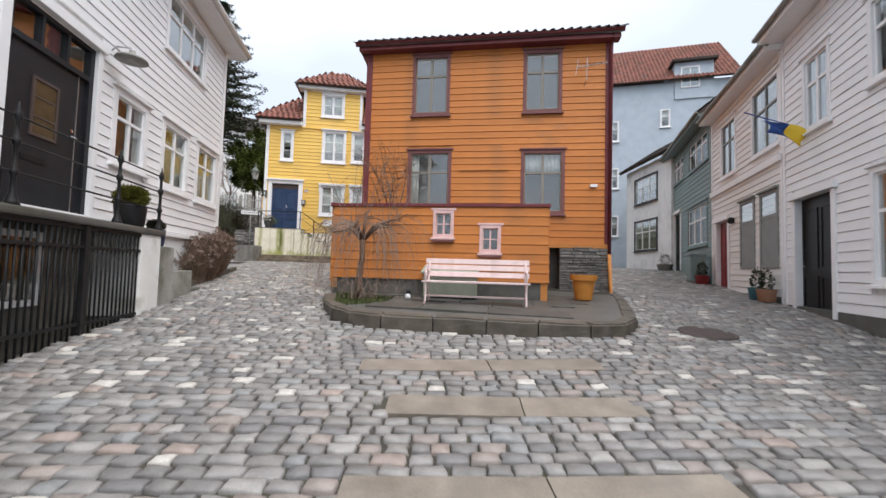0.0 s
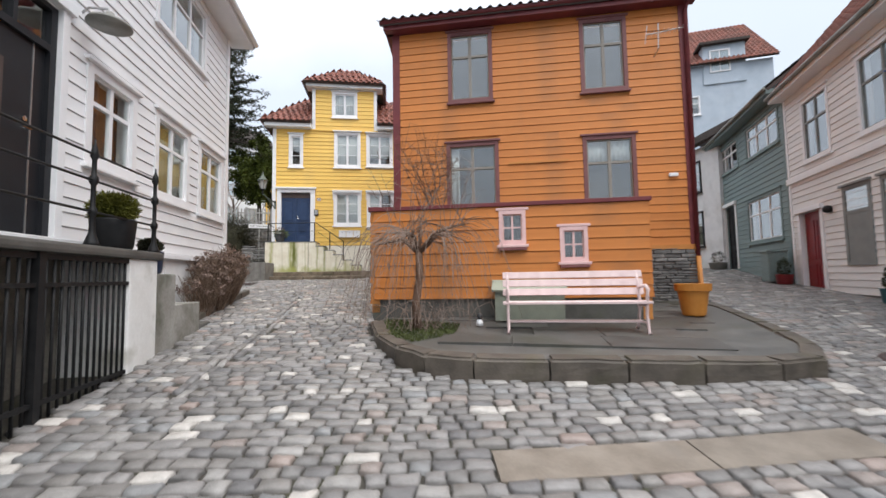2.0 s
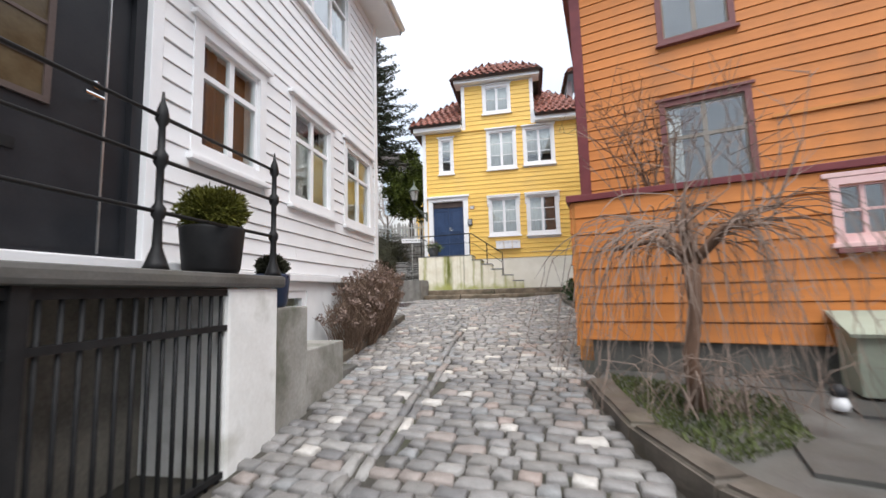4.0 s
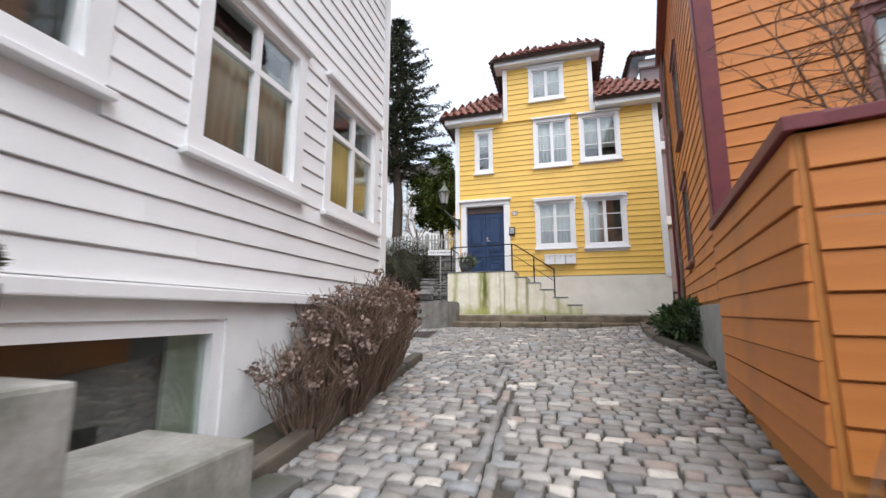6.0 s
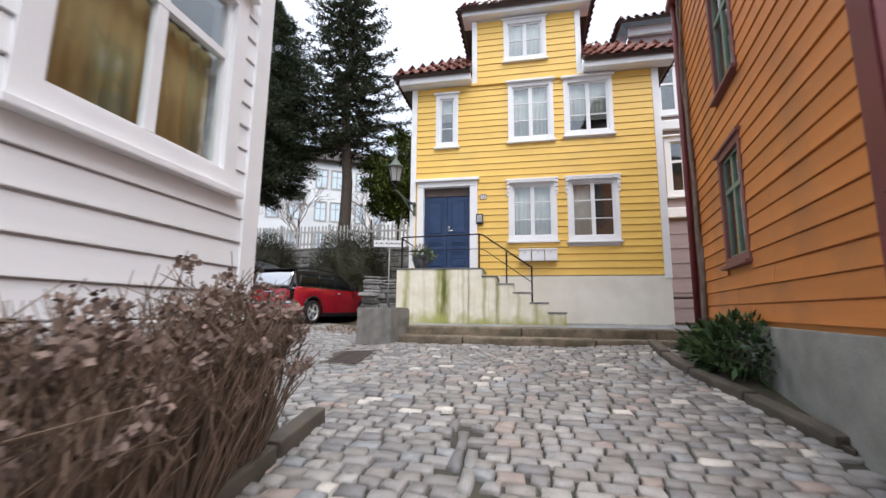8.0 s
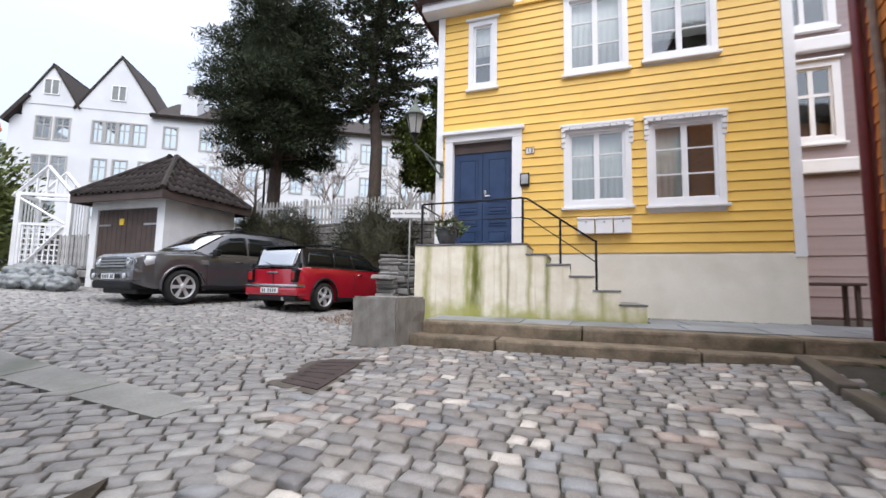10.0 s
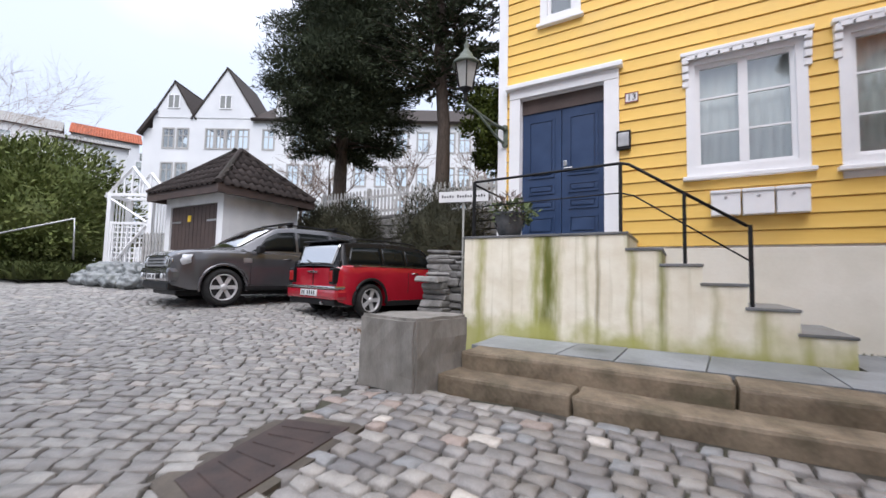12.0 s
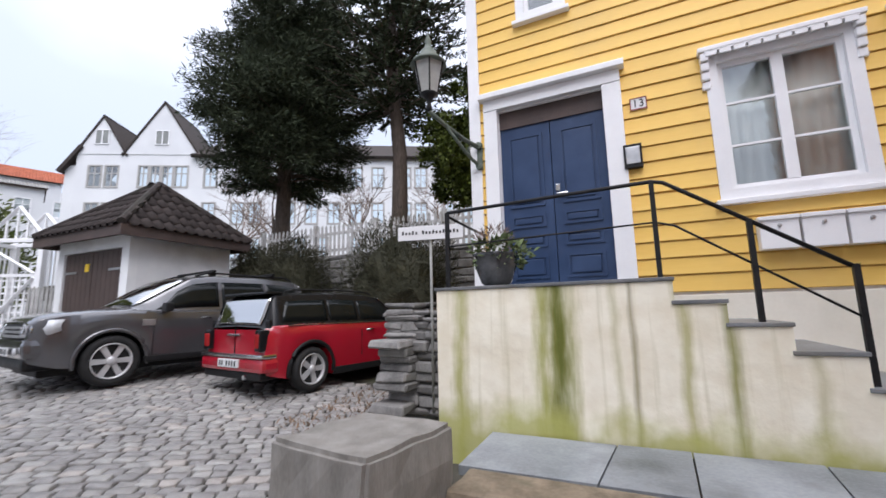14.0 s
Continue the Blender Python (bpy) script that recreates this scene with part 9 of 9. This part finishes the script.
def bare_tree(name, label, at, h, r, seed, n=160):
    rng = random.Random(seed)
    ob = thing(name, at, label, "tree")
    bm = tube(bmesh.new(), [(0, 0, -0.3), (0.05, 0, h * 0.3), (0, 0.05, h * 0.5)], [0.1, 0.07, 0.05], 7)
    part("trunk", bm, M["bark"], ob, smooth=True)
    v, f = [], []

    def grow(p, d, L, rad, depth):
        e = p + d * L
        mid = p.lerp(e, 0.5) + Vector((rng.gauss(0, 0.05), rng.gauss(0, 0.05), 0.02)) * L
        twig_into(v, f, [p, mid, e], rad, rad * 0.6, 4)
        if depth == 0:
            return
        for _ in range(4):
            nd = (d + Vector((rng.gauss(0, 0.55), rng.gauss(0, 0.55), rng.gauss(0.1, 0.35)))).normalized()
            grow(mid.lerp(e, rng.uniform(0.2, 1.0)), nd, L * rng.uniform(0.5, 0.75), rad * 0.55, depth - 1)
    for _ in range(7):
        a = rng.uniform(0, 6.28)
        grow(Vector((0, 0, h * rng.uniform(0.2, 0.5))), Vector((math.cos(a) * r / h, math.sin(a) * r / h, 0.7)).normalized(), h * 0.32, 0.03, 3)
    tagged(part("branch_work", mesh_raw(v, f, M["twig_grey"]), None, ob), kind="stuff")
    return ob


for k, (x, y, z, h, r) in enumerate(((-16.5, 27.0, 4.6, 4.6, 3.0), (-14.0, 29.5, 4.8, 4.5, 2.5), (-19.5, 28.0, 4.8, 4.2, 2.6), (-10.3, 30.5, 4.9, 4.6, 2.4), (-7.6, 29.0, 4.8, 4.4, 2.2), (-52.0, 24.0, ground(-52, 24), 20.0, 9.0), (-46.0, 21.0, ground(-46, 21), 17.0, 8.0))):
    bare_tree("bare_tree", "leafless garden tree with fine branches", (x, y, z), h, r, 100 + k)
grass_patch("leaf_litter", "dry brown leaf litter beside the stone wall", [(-7.2, 18.6), (-5.3, 17.9), (-5.3, 19.2), (-6.3, 19.3), (-6.4, 22.0), (-7.3, 22.0)], lambda x, y: ground(x, y) + 0.03, 1300, 94, 0.02, 0.07, M["dry_leaf"])
vine = thing("climbing_vine", (*(back), ground(*back)), "bare brown climber stem on the orange house corner", "climber")
bm = bmesh.new()
for k in range(3):
    tube(bm, [(0.0 + 0.06 * math.sin(i * 0.9 + k * 2), -0.25 - 0.02 * k + 0.1 * math.cos(i * 0.7 + k), 0.65 * i - 0.1) for i in range(11)], [0.05 - 0.003 * i for i in range(11)], 6)
part("stem_tangle", bm, M["twig_grey"], vine, smooth=True, m=pose(-0.12, -0.12, 0, 0, 0, 0))
# small bed beside the shrub
for k, (a, b) in enumerate((((-0.42, 13.2), (-0.5, 14.2)), ((-0.5, 14.2), (-0.62, 15.1)), ((-0.62, 15.1), (-0.62, 16.0)), ((-0.62, 16.0), (-0.5, 16.95)))):
    L = math.hypot(b[0] - a[0], b[1] - a[1])
    whole("edging_stone", boxed(0.01, L - 0.01, -0.07, 0.07, -0.15, 0.09, bevel=0.025), M["kerb"], "low edging stone of the shrub bed", "kerb stone", "edging stones of the shrub bed", m=pose(a[0], a[1], ground(*a), 0, -5.5, math.degrees(math.atan2(b[1] - a[1], b[0] - a[0]))))
whole("shrub_bed", slab_poly(bmesh.new(), [(-0.45, 13.1, 1.5), (0.35, 14.0, 1.6), (0.9, 17.2, 1.85), (-0.5, 16.95, 1.82), (-0.6, 15.1, 1.72)], 0.3), M["soil"], "soil bed with leaf litter beside the foundation", "flower bed", kind="structure")

# ---- distance ----
wb = thing("white_apartment_building", (-57, 27.7, 0), "long white apartment building with gables and grey roofs", "building")
BA = 29.5
wbw = Wall(wb, (-57, 27.7), BA)
WBW = []
for z0, z1, xs in ((14.6, 16.4, (12.2, 13.6, 16.4, 17.4, 18.4, 19.5, 22.0, 25.0, 26.6, 29.0, 31.0, 35.0, 37.0, 39.5, 41.0, 43.5, 45.5, 47.5)), (11.2, 13.0, (12.2, 13.6, 16.6, 18.2, 20.2, 22.0, 24.5, 26.0, 29.0, 31.0, 33.0, 35.0, 37.0, 39.5, 41.0, 43.5, 45.5, 47.5)), (8.0, 9.8, (13.0, 16.6, 18.2, 20.2, 22.0, 24.5, 26.0, 28.0, 30.0, 32.0, 35.0, 37.0, 39.5, 41.0, 43.5, 45.5, 47.5))):
    for x, nxt in zip(xs, (*xs[1:], 99)):
        WBW.append((x, min(x + 1.25, nxt - 0.02), z0 - 0.1, z1 + 0.2))
wbw.body(50.0, 3.5, 17.6, [(0.0, 11.2, 3.5, 17.6)] + [(a + 0.08, b - 0.08, c + 0.08, d - 0.08) for a, b, c, d in WBW], M["far_plaster"], thick=0.3)
for q in WBW:
    window(wbw, *q, M["far_frame"], M["far_frame"], cas=0.12, cols=2, cross=0.65, sill=False, bar=0.05)
for x0, x1, zb, zp in ((11.2, 15.2, 17.6, 21.2), (15.2, 21.4, 17.6, 22.6)):
    g = bmesh.new()
    slab_poly(g, [(x0, -0.05, zb), (x1, -0.05, zb), ((x0 + x1) / 2, -0.05, zp)], 0.3)
    wbw.put("gable", g, M["far_plaster"])
    xm = (x0 + x1) / 2
    gw2 = wbw.put("gable_window", frame_bm(xm - 0.6, xm + 0.6, zb + 0.9, zb + 2.3, 0.08, 0.08, -0.12, -0.05), M["white"])
    wbw.put("pane", boxed(xm - 0.52, xm + 0.52, -0.09, -0.07, zb + 0.98, zb + 2.22), M["grey_shutter"], parent=gw2)
    wbw.put("mullion", boxed(xm - 0.05, xm + 0.05, -0.12, -0.07, zb + 0.98, zb + 2.22), M["white"], parent=gw2)
    for sgn in (-1, 1):
        e = x0 - 0.3 if sgn < 0 else x1 + 0.3
        wbw.put("gable_roof", slab_poly(bmesh.new(), [(e, -0.15, zb - 0.1), (e, 6.0, zb - 0.1), (xm, 6.0, zp + 0.12), (xm, -0.15, zp + 0.12)], 0.14), M["tile_dark_isl"], "grey roof")
wbw.put("roof", slab_poly(bmesh.new(), [(21.0, -0.5, 17.5), (50.5, -0.5, 17.5), (50.5, 5.0, 20.8), (21.0, 5.0, 20.8)], 0.3), M["tile_dark_isl"], "grey roof")
wbw.put("roof", slab_poly(bmesh.new(), [(9.8, -0.3, 16.0), (11.5, -0.3, 18.4), (11.5, 5.0, 18.4), (9.8, 5.0, 16.0)], 0.3), M["tile_dark_isl"], "grey roof")
wbw.put("wing", boxed(10.2, 11.2, 0.2, 6.0, 3.5, 16.6), M["far_plaster"])
for x in (22.8, 29.5):
    wbw.put("chimney", boxed(x, x + 0.8, 2.2, 3.0, 18.5, 21.6), M["dark_concrete"])
wbw.put("dormer", boxed(23.2, 24.6, 0.2, 3.0, 17.9, 19.9), M["far_plaster"])
wbb = Wall(wb, (-57 + 50 * math.cos(radians(BA)), 27.7 + 50 * math.sin(radians(BA))), BA + 90)
wbb.body(9.0, 3.5, 17.6, [], M["far_plaster"], name="side_wall")
hs = []
for nm, lab, org, ang, ln, z0, z1, dep, ridge, wall_m, roof_m in (
        ("red_roofed_house", "white house with an orange-red tile roof on the hill", (-60.5, 31.2), 71, 6.0, 0.0, 17.5, 6.0, 2.0, M["far_plaster"], M["tile_orange_isl"]),
        ("hillside_house", "greyish house with a brown roof on the hill", (-75.0, 25.0), 72, 9.0, 1.0, 20.3, 7.0, 2.2, M["beige_board"], M["far_frame"]),
        ("hillside_annexe", "low white house with a grey roof below the apartment building", (-51.0, 27.0), 71, 5.4, 1.0, 14.3, 5.0, 1.0, M["far_plaster"], M["far_frame"]),
        ("ochre_house", "ochre house seen between the trees", (-11.0, 41.0), 10, 9.0, 4.0, 12.0, 7.0, 2.5, M["yellow"], M["tile_red_isl"])):
    wins = [(x, x + 1.1, z, z + 1.5) for x in (1.2, 3.6, 6.0) for z in (z1 - 2.4, z1 - 5.2)]
    far_house(nm, lab, org, ang, ln, z0, z1, wins, wall_m, M["white"], M["white"], dep, ridge, cols=2, roof_m=roof_m)
lamp = thing("street_lamp", (-16.0, 27.0, 4.3), "tall thin dark street lamp post", "lamp")
part("post", tube(bmesh.new(), [(0, 0, -0.3), (0, 0, 5.4)], [0.06, 0.04], 8), M["iron"], lamp)
part("head", lathe(bmesh.new(), [(0.03, 5.4), (0.28, 5.45), (0.2, 5.6), (0.03, 5.66)], 14), M["iron"], lamp, smooth=True)
bm = bmesh.new()
ridge_pts = [(-420 + 15 * i, 24 + 16 * math.sin(i * 0.31) + 9 * math.sin(i * 0.83 + 1)) for i in range(30)]
lo_ = [bm.verts.new((x, 190 - abs(x) * 0.2, -10)) for x, z in ridge_pts]
hi = [bm.verts.new((x, 230 - abs(x) * 0.2, z * 0.6)) for x, z in ridge_pts]
for i in range(len(ridge_pts) - 1):
    bm.faces.new((lo_[i], lo_[i + 1], hi[i + 1], hi[i]))
whole("hillside", bm, M["ivy"], "far wooded hillside", "hill", kind="structure")


# ---- setts, boards and tiles ----
def in_poly(x, y, poly):
    inside = False
    n = len(poly)
    for i in range(n):
        (xa, ya), (xb, yb) = poly[i], poly[(i + 1) % n]
        if (ya > y) != (yb > y) and x < (xb - xa) * (y - ya) / (yb - ya) + xa:
            inside = not inside
    return inside


def sett_mesh(w, d, rng, flat=1.0):
    """One worn granite sett: domed top, rounded rim, sunk sides."""
    hw, hd = w / 2, d / 2
    j = lambda: rng.uniform(-0.015, 0.015)  # noqa: E731
    rim = [(-hw + j(), -hd + j()), (j(), -hd + j() * 0.6), (hw + j(), -hd + j()), (hw + j() * 0.6, j()), (hw + j(), hd + j()), (j(), hd + j() * 0.6), (-hw + j(), hd + j()), (-hw + j() * 0.6, j())]
    v = [(x, y, -0.05) for x, y in rim] + [(x * 0.98, y * 0.97, -0.016 * flat) for x, y in rim] + [(x * (1 - 0.16 * flat), y * (1 - 0.22 * flat), -0.001 + rng.uniform(-0.004, 0.004)) for x, y in rim] + [(0, 0, 0.005 * flat)]
    f = []
    for lay in (0, 8):
        for i in range(8):
            k = (i + 1) % 8
            f.append((lay + i, lay + k, lay + 8 + k, lay + 8 + i))
    for i in range(8):
        f.append((16 + i, 16 + (i + 1) % 8, 24))
    return v, f


def mesh_from(v, f, material):
    me = bpy.data.meshes.new("sett")
    me.from_pydata(v, [], f)
    me.polygons.foreach_set("use_smooth", [True] * len(me.polygons))
    me.materials.append(material)
    return me


def lay_setts(name, poly, keep_out, angle, row, lengths, material, label, near=None, seed=3, bend=0.0, flat=1.0, gap=0.014):
    """Courses of setts inside an outline. near: a test on the plan for those that are objects of their own (300 at most)."""
    rng = random.Random(seed)
    kinds = [sett_mesh(L, row - gap, rng, flat) for L in lengths for _ in range(5)]
    lens = [L for L in lengths for _ in range(5)]
    single = [mesh_from(v, f, M["sett_obj"]) for v, f in kinds]
    c, s = math.cos(radians(angle)), math.sin(radians(angle))
    us = [x * c + y * s for x, y in poly]
    vs = [-x * s + y * c for x, y in poly]
    verts, faces, made = [], [], 0
    q = min(vs)
    while q < max(vs):
        p = min(us) + rng.uniform(-0.3, 0)
        while p < max(us):
            k = rng.randrange(len(kinds))
            u = p + lens[k] / 2
            p += lens[k] + rng.uniform(0.012, 0.028)
            qq = q + bend * math.sin(u * 0.55) + rng.uniform(-0.008, 0.008)
            x, y = u * c - qq * s, u * s + qq * c
            if not in_poly(x, y, poly) or any(in_poly(x, y, k2) for k2 in keep_out):
                continue
            gx = (ground(x + 0.1, y) - ground(x - 0.1, y)) / 0.2
            gy = (ground(x, y + 0.1) - ground(x, y - 0.1)) / 0.2
            z = ground(x, y) + rng.uniform(-0.007, 0.006)
            a = radians(angle + rng.uniform(-4, 4))
            ca_, sa_ = math.cos(a), math.sin(a)
            gx += rng.uniform(-0.03, 0.03)
            gy += rng.uniform(-0.03, 0.03)
            if near and made < 300 and near(x, y):
                made += 1
                ex = Vector((ca_, sa_, gx * ca_ + gy * sa_)).normalized()
                ez = Vector((-gx, -gy, 1)).normalized()
                ey = ez.cross(ex)
                m = Matrix((ex, ey, ez)).transposed().to_4x4()
                m.translation = (x, y, z)
                part("sett", single[k], None, ground_ob).matrix_basis = m
            else:
                o = len(verts)
                for vx, vy, vz in kinds[k][0]:
                    wx, wy = vx * ca_ - vy * sa_, vx * sa_ + vy * ca_
                    verts.append((x + wx, y + wy, z + vz + gx * wx + gy * wy))
                faces += [[o + i for i in f] for f in kinds[k][1]]
        q += row
    me = mesh_from(verts, faces, material)
    ob = new(name, me)
    ob.parent = ground_ob
    tagged(ob, label, kind="stuff")


SLABS = [[(-0.2, 4.62), (2.6, 4.42), (2.62, 4.8), (-0.16, 4.98)], [(0.06, 3.58), (2.32, 3.30), (2.42, 3.68), (0.12, 3.96)], [(-0.25, 2.35), (2.2, 2.1), (2.24, 2.5), (-0.2, 2.75)]]
ISLAND = [(-1.08, 9.2), (-0.98, 7.9), (-0.75, 7.1), (-0.45, 6.65), (0.05, 6.4), (1.6, 6.02), (3.1, 5.7), (3.7, 5.75), (4.2, 6.2), (4.95, 7.5), (5.95, 9.3), (6.3, 10.3), (-0.5, 12.3)]
STREET = [(-3.75, -2.0), (8.0, -2.0), (8.75, 6.6), (14.8, 18.4), (14.4, 22.5), (10.5, 24.0), (6.15, 10.3), (4.0, 8.0), (-0.9, 9.3), (-0.62, 11.9), (-0.4, 13.9), (-0.4, 16.9), (-4.7, 16.95), (-5.6, 17.3), (-4.4, 13.6), (-4.35, 12.7), (-4.1, 9.4), (-3.75, 8.6)]
LANE_LOW = [(-9.0, 5.0), (9.0, 5.0), (9.0, 11.1), (0.2, 9.6), (-5.6, 9.0), (-9.0, 8.65)]
DRAIN = [(-2.98, 6.4), (-2.78, 6.4), (-2.6, 9.4), (-2.68, 11.4), (-2.85, 12.7), (-3.05, 13.5), (-3.2, 13.5), (-3.03, 12.7), (-2.86, 11.4), (-2.78, 9.4)]
MANHOLE = [(-5.2, 15.1), (-4.62, 15.0), (-4.72, 16.16), (-5.36, 16.05)]
PARKING = [(-3.3, 11.8), (-5.0, 12.2), (-22.0, 9.0), (-24.0, 20.5), (-16.6, 20.6), (-13.6, 21.6), (-6.2, 20.5), (-5.2, 18.6), (-5.5, 17.4), (-4.6, 14.4)]


def near_lane(x, y):
    return -2.7 < x < -0.9 and 2.4 < y < 7.5


for args in PIECES:
    lay_siding(*args)
for args in ROOFS:
    lay_tiles(*args)
LANE_UP = [(-5.6, 9.0), (0.2, 9.6), (0.2, 17.2), (-5.7, 17.5)]
lay_setts("setts", STREET, SLABS + [ISLAND, DRAIN, MANHOLE, LANE_UP], -6.0, 0.136, (0.13, 0.16, 0.19, 0.23), M["sett"], "worn grey and pinkish granite setts, damp", near_lane, 3, 0.06, 0.85, 0.024)
lay_setts("lane_setts", [p for p in STREET if p[0] < 0.2 and p[1] > 8.0], [DRAIN, MANHOLE, ISLAND, LANE_LOW], -3.0, 0.118, (0.11, 0.14, 0.17, 0.2), M["sett_lane"], "small worn granite setts of the upper lane", None, 9, 0.05, 0.72, 0.015)
lay_setts("drain_setts", DRAIN, [], 90.0, 0.1, (0.2, 0.26, 0.32), M["sett"], "narrow drain course of granite setts", None, 8)
lay_setts("parking_setts", PARKING, [STREET, MANHOLE, YARD_SLAB], 32.0, 0.12, (0.13, 0.16, 0.19), M["sett_park"], "small grey setts of the parking yard", None, 5, 0.12, 0.5, 0.009)
